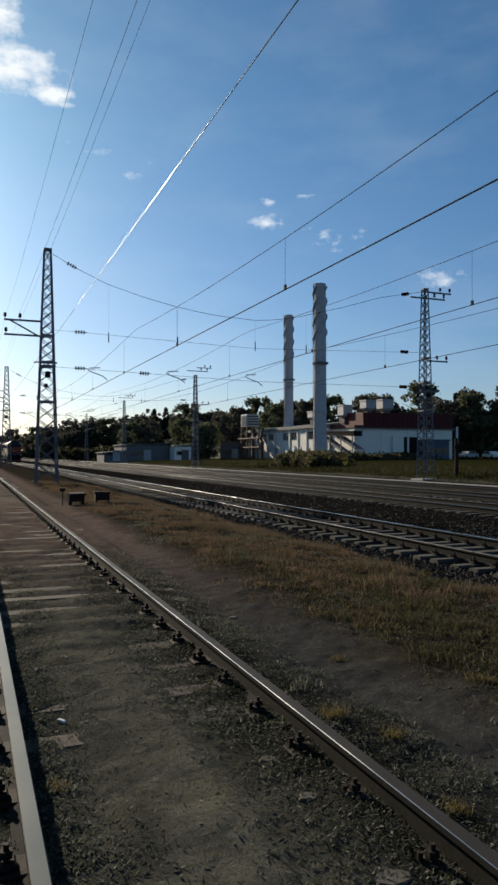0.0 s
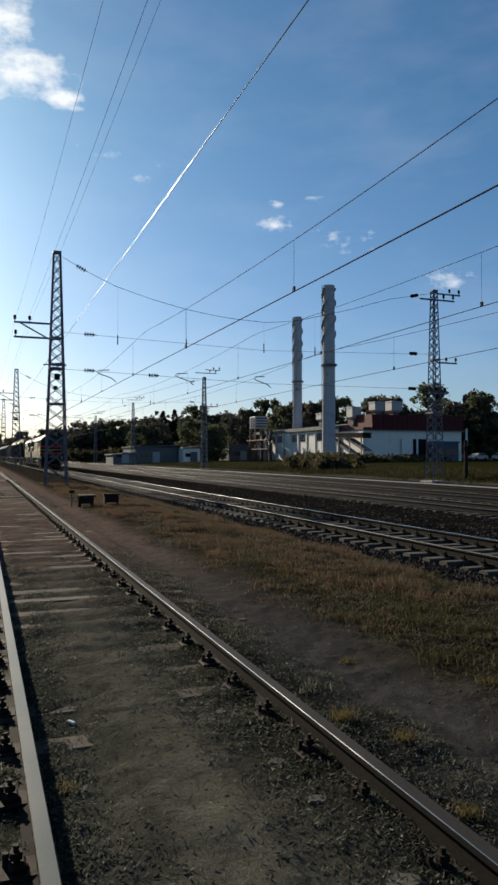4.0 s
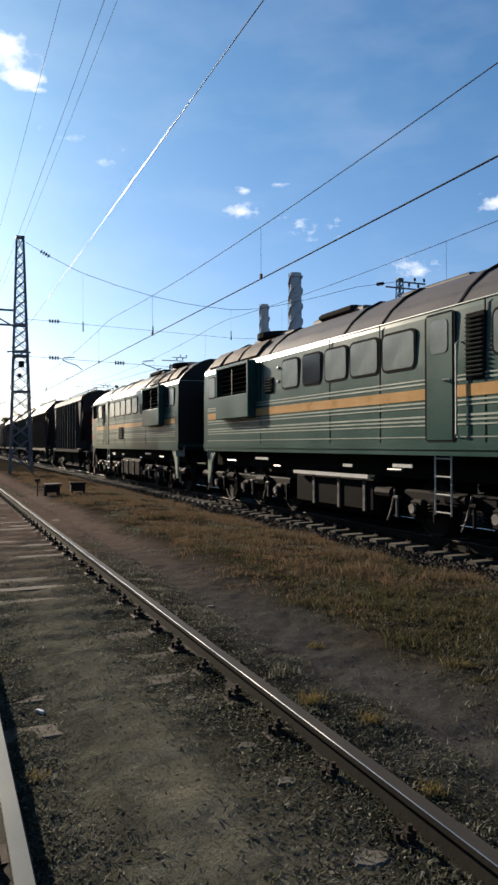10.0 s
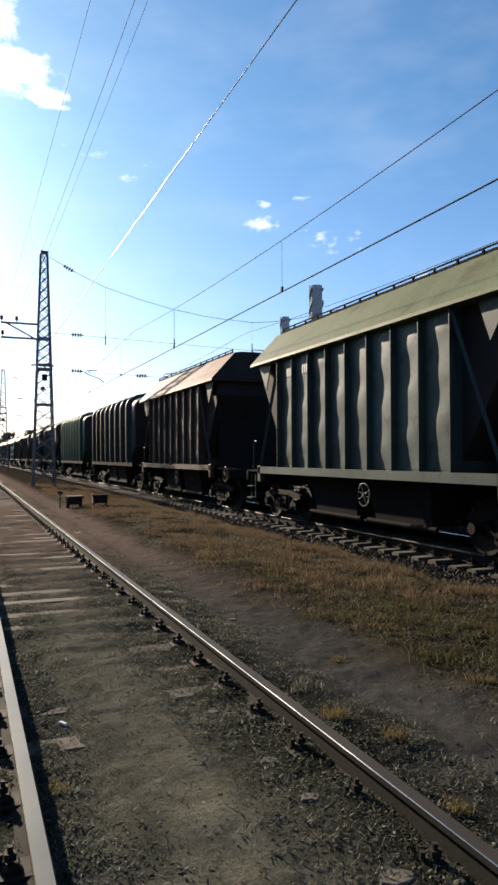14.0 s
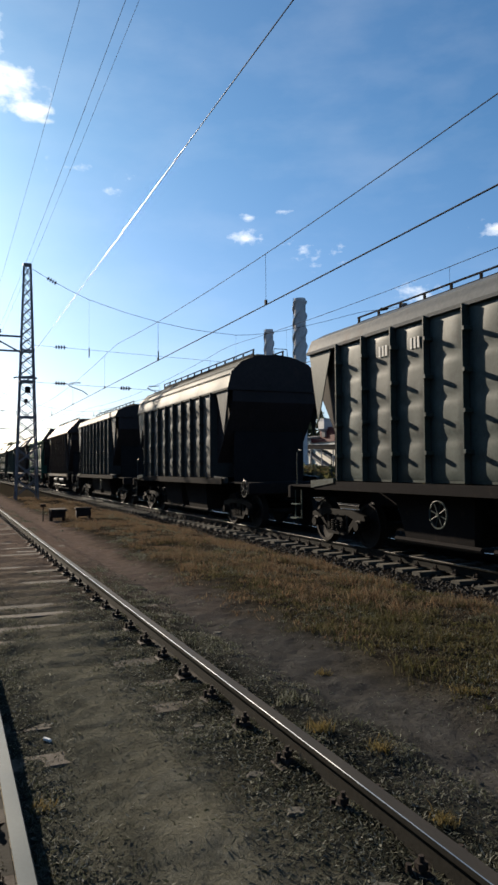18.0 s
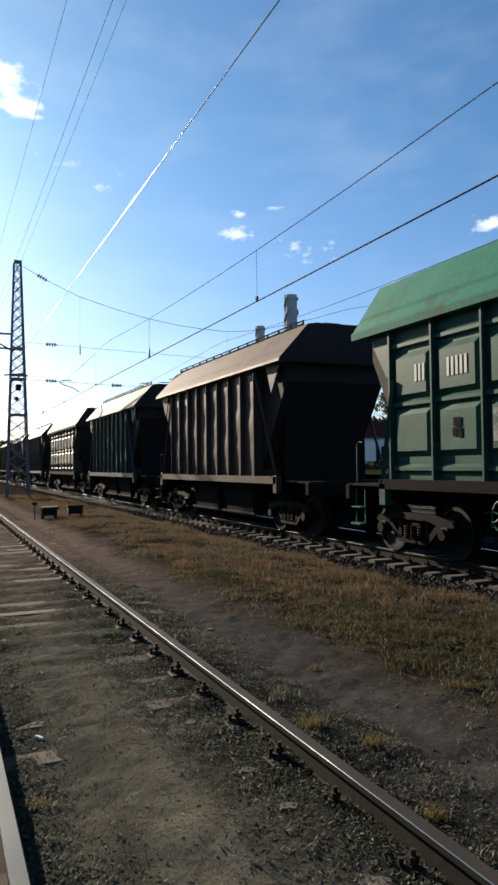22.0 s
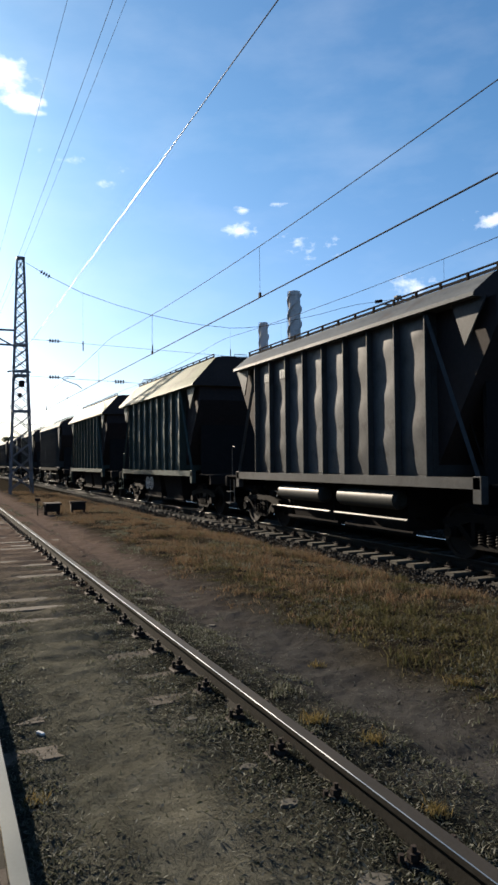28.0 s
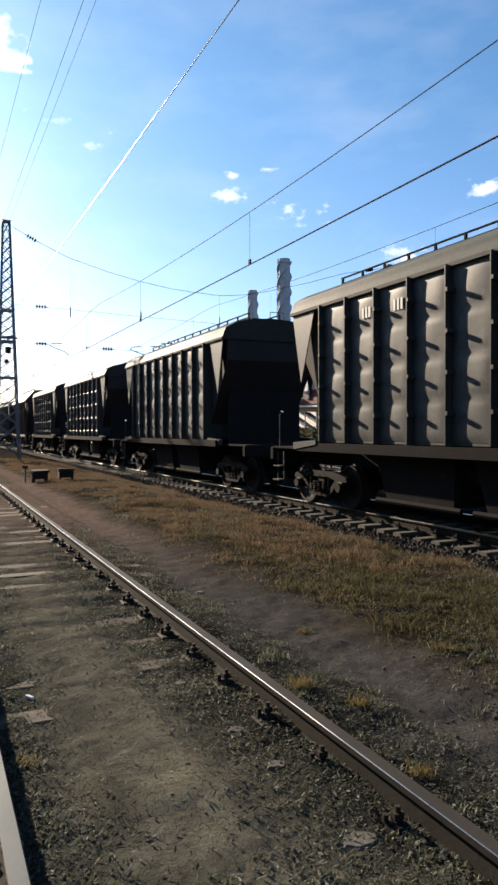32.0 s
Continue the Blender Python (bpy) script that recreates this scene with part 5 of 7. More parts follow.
def engine_section(m, label):
    e = thing("diesel_locomotive", m, label, "locomotive", "sections of the locomotive")
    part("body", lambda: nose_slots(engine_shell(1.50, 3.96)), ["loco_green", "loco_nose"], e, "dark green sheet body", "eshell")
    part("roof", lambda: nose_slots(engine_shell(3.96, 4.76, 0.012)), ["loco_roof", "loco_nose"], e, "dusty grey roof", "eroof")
    part("gutter", lambda: engine_shell(3.945, 3.965, 0.022), "stripe_pale", e, "thin pale roof gutter", "egutter")
    part("sill_band", lambda: engine_shell(1.60, 1.72, 0.02), "loco_green", e, "", "esill")
    for z, h, mat in ((2.45, 0.19, "loco_yellow"), (2.78, 0.025, "stripe_pale"), (2.71, 0.03, "stripe_pale"), (2.38, 0.03, "stripe_pale"), (2.31, 0.025, "stripe_pale"), (2.14, 0.035, "stripe_pale"), (2.07, 0.03, "stripe_pale"), (2.0, 0.025, "stripe_pale"), (1.80, 0.02, "stripe_pale")):
        part("side_stripe", lambda: Shape().box(-1.483, -1.47, -6.4, 7.5, z, z + h).box(1.47, 1.483, -6.4, 7.5, z, z + h), mat, e, "", ("estripe", z))
    nose = {}
    for z, h, mat, key in ((2.90, 0.22, "loco_red", "a"), (2.0, 0.20, "loco_red", "b"), (2.52, 0.10, "loco_yellow", "c")):
        def band():
            s = Shape()
            rings = []
            for q in (z, z + h):
                f, i = level(q)
                pts = plan(f - 0.008, i - 0.008)[1:-3]
                rings.append([(x, y, q) for x, y in pts])
            outer = [[(x * 1.004, y - 0.006, q) for x, y, q in r] for r in rings]
            return s.loft([rings[0], outer[0], outer[1], rings[1]], False, 0, False)
        part("nose_stripe", band, mat, e, "painted nose stripe", ("eband", key))
    part("nose_chevron", lambda: Shape().prism([(-0.45, 2.63), (-0.25, 2.36), (0.25, 2.36), (0.45, 2.63), (0.36, 2.63), (0.2, 2.44), (-0.2, 2.44), (-0.36, 2.63)], "y", -8.245, -8.2), "loco_yellow", e, "", "echev")
    for k in (-1, 1):
        part("windscreen", lambda: Shape().loft([[(-0.52, -8.20, 3.14), (0.42, -8.225, 3.14), (0.42, -8.125, 3.84), (-0.52, -8.10, 3.84)], [(-0.52, -8.16, 3.14), (0.42, -8.185, 3.14), (0.42, -8.085, 3.84), (-0.52, -8.06, 3.84)]]), "windscreen", e, "dark windscreen pane", "escreen%d" % k, pose(k * 0.62, -0.02, 0))
        part("cab_window", lambda: Shape().box(-0.01, 0.01, -0.55, 0.55, -0.34, 0.34, 0.0), "void", e, "open dark cab window", "ecabwin", pose(k * 1.475, -6.75, 3.42, 0, 2 * k))
        part("cab_window_frame", lambda: Shape().box(-0.02, 0.02, -0.60, -0.55, -0.36, 0.36).box(-0.02, 0.02, 0.55, 0.60, -0.36, 0.36).box(-0.02, 0.02, -0.55, 0.55, -0.38, -0.34), "stripe_pale", e, "pale window frame", "ecabfr", pose(k * 1.478, -6.75, 3.42, 0, 2 * k))
        part("window_visor", lambda: Shape().box(-0.02, 0.12, -0.6, 0.6, 0.34, 0.37), "loco_green", e, "", "evisor", pose(k * 1.475, -6.75, 3.42, 0, 0, 0 if k > 0 else 180))
        part("buffer_lamp", lambda: Shape().disc((0, 0, 0), (0, 1, 0), 0.045, 0.08, 12), "lamp", e, "small white lamp", "elamp", pose(k * 1.0, -8.2, 1.78))
        for y, wid in ((1.77, 0.8), (0.70, 0.8), (-0.36, 0.85), (-1.45, 0.95), (-2.6, 0.95), (-5.45, 0.8)):
            part("window_frame", lambda: Shape().prism(round_rect(wid / 2 + 0.045, 0.365, 0.13), "x", -0.012, 0.010), "under", e, "", ("ewf", wid), pose(k * 1.475, y, 3.38))
            part("side_window", lambda: Shape().prism(round_rect(wid / 2, 0.32, 0.10), "x", -0.02, 0.02), "pane" if abs(y - 0.70) > 0.01 else "window_dark", e, "", ("ew", wid), pose(k * 1.476, y, 3.38))
        d = part("side_door", lambda: Shape().box(-0.02, 0.02, -0.34, 0.34, 1.75, 3.85, 0.012), "loco_green", e, "green side door", "edoor", pose(k * 1.478, -3.77, 0))
        part("door_window", lambda: Shape().prism([(p, q + 3.48) for p, q in round_rect(0.22, 0.28, 0.09)], "x", -0.006, 0.006), "pane", d, "", "edoorw", pose(k * 0.022, 0, 0))
        part("door_handle", lambda: Shape().tube([(0, -0.05, 2.75), (0.04, 0.0, 2.75), (0, 0.12, 2.75)], 0.014, 5), "letter", d, "", "edoorh", pose(k * 0.024, -0.15, 0, 0, 0, 0 if k > 0 else 180))
        for y0, y1, z0, z1 in ((-4.85, -4.42, 2.7, 3.75), (2.72, 3.22, 2.98, 3.38), *(((-1.2, -0.35, 1.95, 2.5),) if k > 0 else ())):
            part("louvre_frame", lambda: Shape().box(-0.015, 0.02, y0, y1, z0, z1, 0.01), "under", e, "", ("elf", y0), pose(k * 1.478, 0, 0))
            step = 0.07
            count = int((z1 - z0) / step)
            for j in range(count):
                part("louvre_slat", lambda: Shape().prism([(0, 0), (k * 0.03, -0.02), (k * 0.04, 0.0), (k * 0.01, 0.012)], "y", y0 + 0.03, y1 - 0.03), "louvre", e, "", ("els", y0, k), pose(k * 1.498, 0, z0 + 0.07 + j * step, 0, 0, 0))
        box = part("filter_box", lambda: Shape().box(0.0, 0.24, 3.8, 6.2, 2.42, 3.06, 0.02).box(0.0, 0.24, 3.8, 6.2, 3.84, 3.93, 0.015).box(0.0, 0.24, 3.8, 3.9, 3.05, 3.86, 0.01).box(0.0, 0.24, 6.1, 6.2, 3.05, 3.86, 0.01), "loco_green", e, "projecting green air intake box with an open louvre", ("efilter", k), pose(k * 1.47, 0 if k > 0 else 10.0, 0, 0, 0, 0 if k > 0 else 180))
        part("intake_back", lambda: Shape().box(0.0, 0.04, 3.88, 6.12, 3.04, 3.86), "void", box, "dark opening", "efback")
        for j in range(6):
            part("louvre_slat", lambda: Shape().prism([(0.05, -0.02), (0.16, -0.035), (0.17, -0.02), (0.06, 0.0)], "y", 3.9, 6.1), "louvre", box, "", "efslat", pose(0, 0, 3.16 + j * 0.125))
        for j in (4.95,):
            part("louvre_bar", lambda: Shape().box(0.17, 0.19, -0.02, 0.02, 3.05, 3.85), "louvre", box, "", "efbar", pose(0, j, 0))
        for y, wid, glass_mat in ((7.12, 0.56, "pane"), (6.52, 0.24, "window_dark")):
            part("window_frame", lambda: Shape().prism(round_rect(wid / 2 + 0.03, 0.33, 0.09), "x", -0.012, 0.010), "under", e, "", ("ewr", wid), pose(k * 1.475, y, 3.42))
            part("side_window", lambda: Shape().prism(round_rect(wid / 2, 0.30, 0.07), "x", -0.02, 0.02), glass_mat, e, "", ("ewrp", wid), pose(k * 1.476, y, 3.42))
        for z in (3.25, 3.58):
            part("lifting_lug", lambda: Shape().box(-0.02, 0.02, -0.07, 0.07, -0.03, 0.03, 0.01), "stripe_pale", e, "", "elug", pose(k * 1.48, 2.45, z))
        for y in (-7.55, 3.5, -0.1, -2.0, -4.85):
            part("body_seam", lambda: Shape().box(-0.006, 0.006, -0.012, 0.012, 1.72, 3.93), "loco_dark", e, "", "eseam", pose(k * 1.476, y if y > -7 else -6.0, 0))
        part("rear_bracket", lambda: Shape().prism([(7.62, 1.55), (6.9, 1.55), (7.25, 1.2), (7.5, 0.5), (7.62, 0.5)], "x", -0.03, 0.03), "stripe_pale", e, "pale green bracket under the rear corner", "erbr", pose(k * 1.40, 0, 0))
        part("rear_plate", lambda: Shape().box(-0.015, 0.015, -0.2, 0.2, -0.19, 0.19, 0.02), "stripe_pale", e, "pale corner plate", "erpl", pose(k * 1.36, 7.72, 1.46, 0, 0, 35 * k))
        part("grab_rail", lambda: Shape().tube([(0, 0, 1.8), (0.06, 0, 1.85), (0.06, 0, 3.3), (0, 0, 3.35)], 0.016, 5), "letter", e, "", "egrab", pose(k * 1.48, -4.25, 0, 0, 0, 0 if k > 0 else 180))
        part("door_seal", lambda: Shape().prism([(p - 3.77, q + 2.8) for p, q in round_rect(0.39, 1.08, 0.1)], "x", -0.012, 0.012), "under", e, "", "eseal", pose(k * 1.476, 0, 0))
        for y, half, z in ((3.6, 0.4, 1.30), (-0.7, 0.18, 1.23), (-2.6, 0.3, 1.27)):
            part("sill_plate", lambda: Shape().box(-0.01, 0.01, -half, half, 0, 0.06), "letter", e, "pale fitting below the sill", ("esl", y), pose(k * 1.40, y, z))
        part("skirt_bracket", lambda: Shape().prism([(-7.75, 1.5), (-6.95, 1.5), (-7.2, 1.2), (-7.55, 0.5), (-7.7, 0.5), (-7.45, 1.15)], "x", -0.03, 0.03), "frame_grey", e, "", "eskirt", pose(k * 1.43, 0, 0))
        part("corner_plate", lambda: Shape().box(-0.015, 0.015, -0.2, 0.2, -0.19, 0.19, 0.02), "letter", e, "pale corner plate", "ecorner", pose(k * 1.40, -8.02, 1.52, 0, 0, -28 * k))
        part("step_frame", lambda: ladder_shape(1.05, 0.42, 0.3), "letter", e, "", "estep", pose(k * 1.42, -3.77, 0.5, 0, 0, 90))
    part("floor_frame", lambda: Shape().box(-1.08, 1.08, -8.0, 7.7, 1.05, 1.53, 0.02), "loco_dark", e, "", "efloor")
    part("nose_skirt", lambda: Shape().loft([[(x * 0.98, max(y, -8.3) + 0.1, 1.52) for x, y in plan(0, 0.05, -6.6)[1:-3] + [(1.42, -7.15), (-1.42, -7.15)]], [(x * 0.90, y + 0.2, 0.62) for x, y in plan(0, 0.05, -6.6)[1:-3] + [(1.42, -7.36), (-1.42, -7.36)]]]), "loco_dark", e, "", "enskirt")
    part("snow_plough", lambda: Shape().prism([(-1.4, -7.4), (-1.35, -7.9), (0, -8.5), (1.35, -7.9), (1.4, -7.4)], "z", 0.16, 0.62), "plough", e, "dusty red plough under the nose", "eplough")
    part("number_plate", lambda: Shape().box(-0.32, 0.32, -8.27, -8.2, 1.5, 1.68), "loco_dark", e, "dark plate with pale bars", "eplate")
    part("plate_bars", lambda: Shape().box(-0.25, 0.25, -8.276, -8.268, 1.56, 1.62), "letter", e, "", "eplateb")
    part("headlamp", lambda: Shape().box(-0.45, 0.45, -7.6, -6.9, 4.42, 4.74, 0.09), "loco_nose", e, "headlamp housing", "ehead")
    part("horn", lambda: Shape().tube([(0.35, -6.3, 4.72), (0.35, -6.3, 4.84), (0.35, -6.7, 4.86)], [0.03, 0.03, 0.09], 8), "under", e, "", "ehorn")
    for y0, y1, h in ((3.6, 6.3, 0.03), (0.2, 2.6, 0.06), (-3.3, -1.2, 0.02)):
        part("roof_hatch", lambda: Shape().box(-0.42, 0.42, y0, y1, 4.62, 4.765 + h, 0.04), "loco_roof", e, "", ("ehatch", y0))
    part("headlamp_glass", lambda: Shape().disc((0, -7.62, 4.60), (0, 1, 0), 0.10, 0.05, 14), "window_dark", e, "", "eheadg")
    part("roof_vent", lambda: Shape().box(-0.62, -0.3, -6.5, -6.1, 4.6, 4.82, 0.04).box(-0.7, -0.22, -6.58, -6.02, 4.80, 4.86, 0.02), "under", e, "small sooty roof vent", "ervent")
    for k in (-1, 1):
        for y0, y1 in ((3.9, 5.0), (5.2, 6.3), (6.6, 7.5)):
            part("shoulder_grille", lambda: Shape().loft([[(x, yy, z) for x, z in [(-1.40, 4.22), (-1.22, 4.47), (-0.98, 4.67), (-0.93, 4.62), (-1.17, 4.42), (-1.35, 4.17)]] for yy in (y0, y1)]), "roof_grille", e, "sooty roof shoulder grille", ("eshg", y0, k), pose(0.02 * k, 0, -0.155) if k < 0 else pose(0.02, y0 + y1, -0.155, 0, 0, 180))
    part("fan_ring", lambda: Shape().tube([(0, 0, 4.72), (0, 0, 4.86)], 0.78, 24), "under", e, "round cooling fan cowl", "efan", pose(0, 5.1, 0))
    part("exhaust_cowl", lambda: Shape().box(-0.5, 0.5, 0.6, 2.2, 4.72, 4.9, 0.06).box(-0.2, 0.2, 1.0, 1.8, 4.88, 4.98, 0.04), "under", e, "sooty exhaust cowl", "eexh")
    for y in (-4.2, -2.0, -0.6, 3.1, 6.5):
        part("roof_strap", lambda: Shape().loft([[(x, yy, z) for x, z in [(-1.44, 4.12), (-1.21, 4.41), (-0.91, 4.68), (-0.54, 4.88), (0.54, 4.88), (0.91, 4.68), (1.21, 4.41), (1.44, 4.12)]] for yy in (-0.03, 0.03)], True), "under", e, "", "estrap", pose(0, y, -0.150))
    part("fuel_tank", lambda: Shape().box(-1.3, 1.3, -1.6, 1.9, 0.28, 1.08, 0.12), "loco_dark", e, "", "etank")
    for k in (-1, 1):
        # pipes and brackets added to carry glints under the frame
        for y, z, half in ((-2.4, 1.22, 0.22), (2.6, 1.16, 0.18), (5.6, 1.24, 0.3)):
            part("frame_pipe", lambda: Shape().tube([(0, -half, 0), (0, half, 0)], 0.028, 6), "glint", e, "worn bright pipe under the frame", ("epipe", half), pose(k * 1.42, y, z), True)
        for y in (-1.2, -0.2, 0.9):
            part("tank_bracket", lambda: Shape().box(-0.02, 0.02, -0.05, 0.05, 0.35, 1.0, 0.01), "glint", e, "", "etbr", pose(k * 1.32, y, 0))
    part("tank_edge", lambda: Shape().box(-1.44, -1.37, -1.5, 1.7, 1.02, 1.09), "letter", e, "", "etanke")
    engine_bogie(e, -4.95)
    engine_bogie(e, 4.95)
    for k in (-1, 1):
        part("coupler", coupler_shape, "frame_grey", e, "", "coupler", pose(0, k * 7.75, 0, 0, 0, 0 if k < 0 else 180), True)
        part("gangway", lambda: Shape().box(-0.55, 0.55, 0, 0.8, 1.35, 3.6, 0.04), "under", e, "black folded gangway", "egang", pose(0, 7.65, 0)) if k > 0 else None
    return e


TRAIN = []                       # (thing, its middle along the line at 20 s, turned)


def rolling(build, s, *args, turned=False, **kw):
    m = pose(MAIN, s + SPEED * 20, RAIL_MAIN, 0, 0, 180 if turned else 0)
    TRAIN.append((build(m, *args, **kw), s, turned))


rolling(engine_section, -144.15, "dark green diesel locomotive with red nose stripes, leading section")
rolling(engine_section, -125.75, "dark green diesel locomotive trailing section, cab at its rear", turned=True)
RIB, MAN = "hopper wagon with pressed ridges and arched roof", "hopper wagon with tall ribs and steep sheet roof"
rolling(ribbed_wagon, -109.6, "grey-green " + RIB, "grey", "ash", 1)
rolling(mansard_wagon, -95.0, "dark tan-roofed " + MAN, "brown", "tan", 2)
rolling(mansard_wagon, -81.2, "khaki green " + MAN, "sage", "khaki", 3)
rolling(mansard_wagon, -67.35, "brown " + MAN + " in rust", "brown", "rust", 4)
rolling(round_wagon, -54.4, "grey hopper wagon with rounded shoulders and broad hoops", "grey", 5)
rolling(round_wagon, -38.6, "green hopper wagon with rounded shoulders and broad hoops", "green", 6)
rolling(ribbed_wagon, -22.5, "grey-green " + RIB, "fern", "slate", 7)
rolling(ribbed_wagon, -6.7, "grey " + RIB + " standing tall", "grey", "ash", 8, high=0.22, wall=4.08)
rolling(ribbed_wagon, 8.5, "grey " + RIB, "grey", "ash", 9)
rolling(mansard_wagon, 22.7, "brown " + MAN + " and tanks", "brown", "rust", 10, tanks=True)
rolling(panel_wagon, 37.45, "bright green panelled hopper wagon with faded white lettering", "teal", 11)
rolling(mansard_wagon, 51.9, "brown-roofed " + MAN, "brown", "brown", 12)
rolling(mansard_wagon, 65.6, "khaki " + MAN + ", faded lettering", "sage", "khaki", 13, lettered=True)
rolling(panel_wagon, 80.15, "grey-green panelled hopper wagon with faded white lettering", "moss", 14)
rolling(mansard_wagon, 94.75, "grey " + MAN + " in rust", "grey", "rust", 15, lettered=True)
rolling(ribbed_wagon, 109.5, "dark " + RIB, "slate", "grey", 16)
rolling(ribbed_wagon, 124.8, "grey-green " + RIB, "grey", "ash", 17)
rolling(mansard_wagon, 139.4, "dark ribbed hopper wagon with low roof and air tanks", "slate", "slate", 18, low=True, tanks=True)
rolling(mansard_wagon, 152.95, "khaki " + MAN + ", faded lettering", "sage", "khaki", 19, lettered=True)
rolling(mansard_wagon, 167.05, "green " + MAN + ", faded lettering", "sage", "khaki", 20, lettered=True)
rolling(ribbed_wagon, 182.4, "dark grey hopper wagon with plain ribs and a pale roof edge", "slate", "grey", 21, rows=0)
rolling(ribbed_wagon, 198.1, "grey " + RIB, "grey", "ash", 22)
rolling(ribbed_wagon, 213.0, "grey " + RIB, "grey", "ash", 23)
at, kinds = 227.6, "gbmgmgrmgkgmmggmmg"
for j, k in enumerate(kinds):
    if k == "m":
        rolling(mansard_wagon, at, "brown " + MAN, "brown", "rust" if j % 2 else "tan", 30 + j)
    elif k == "r":
        rolling(round_wagon, at, "grey hopper wagon with rounded shoulders and broad hoops", "grey", 30 + j)
    elif k == "k":
        rolling(panel_wagon, at, "green panelled hopper wagon with faded white lettering", "moss", 30 + j)
    else:
        rolling(ribbed_wagon, at, "dark " + RIB, "slate", "grey", 30 + j)
    at += 14.4

# ---- overhead line ----
def lattice_mast(m, name, h, base, top, label, detail):
    t = thing(name, m, label, "lattice mast", "overhead line masts")

    def half(z):
        return base + (top - base) * z / h
    for sx in (-1, 1):
        for sy in (-1, 1):
            part("leg", Shape().tube([(sx * half(0), sy * half(0), -0.4), (sx * half(h), sy * half(h), h)], 0.045, 4), "mast", t)
    zs, z = [], 0.3
    while z < h - 0.3:
        zs.append(z)
        z += max(0.55, half(z) * 1.55)
    zs.append(h - 0.05)
    for side in range(4):
        turn = Matrix.Rotation(side * math.pi / 2, 3, "Z")
        joined = Shape()
        for j in range(len(zs) - 1):
            a, b = half(zs[j]), half(zs[j + 1])
            for k in (-1, 1):
                p, q = turn @ Vector((-a * k, -a, zs[j])), turn @ Vector((b * k, -b, zs[j + 1]))
                if detail:
                    part("brace", Shape().tube([p, q], 0.024, 4), "mast", t)
                else:
                    joined.tube([p, q], 0.03, 3)
        if not detail:
            part("bracing", joined, "mast", t)["kind"] = "stuff"
    for z in (h * 0.35, h * 0.5, h * 0.63, h - 0.03):
        a = half(z) + 0.02
        part("tie_frame", Shape().box(-a, a, -a - 0.03, -a + 0.03, z - 0.05, z + 0.05).box(-a, a, a - 0.03, a + 0.03, z - 0.05, z + 0.05).box(-a - 0.03, -a + 0.03, -a, a, z - 0.05, z + 0.05).box(a - 0.03, a + 0.03, -a, a, z - 0.05, z + 0.05), "mast", t)
    part("foundation", Shape().box(-base - 0.3, base + 0.3, -base - 0.3, base + 0.3, -0.6, -0.12, 0.05), "concrete", t)
    return t


def insulator_shape(n=4, step=0.15):
    s = Shape()
    s.tube([(0, 0, 0), (n * step + 0.15, 0, 0)], 0.02, 5)
    for k in range(n):
        c = 0.12 + k * step
        rings = [[(c + dx, r * math.cos(2 * math.pi * j / 12), r * math.sin(2 * math.pi * j / 12)) for j in range(12)] for dx, r in ((-0.04, 0.03), (-0.02, 0.13), (0.02, 0.11), (0.05, 0.04))]
        s.loft(rings)
    return s


def pin_insulator():
    return Shape().tube([(0, 0, 0), (0, 0, 0.12)], 0.02, 5).tube([(0, 0, 0.1), (0, 0, 0.16), (0, 0, 0.2), (0, 0, 0.3), (0, 0, 0.34)], [0.05, 0.1, 0.07, 0.09, 0.04], 10)


SPANS = [(42.0, 4.1, 29.75), (90.0, 4.1, 27.7), (138.0, 4.1, 28.0), (186.0, 4.1, 28.0)]
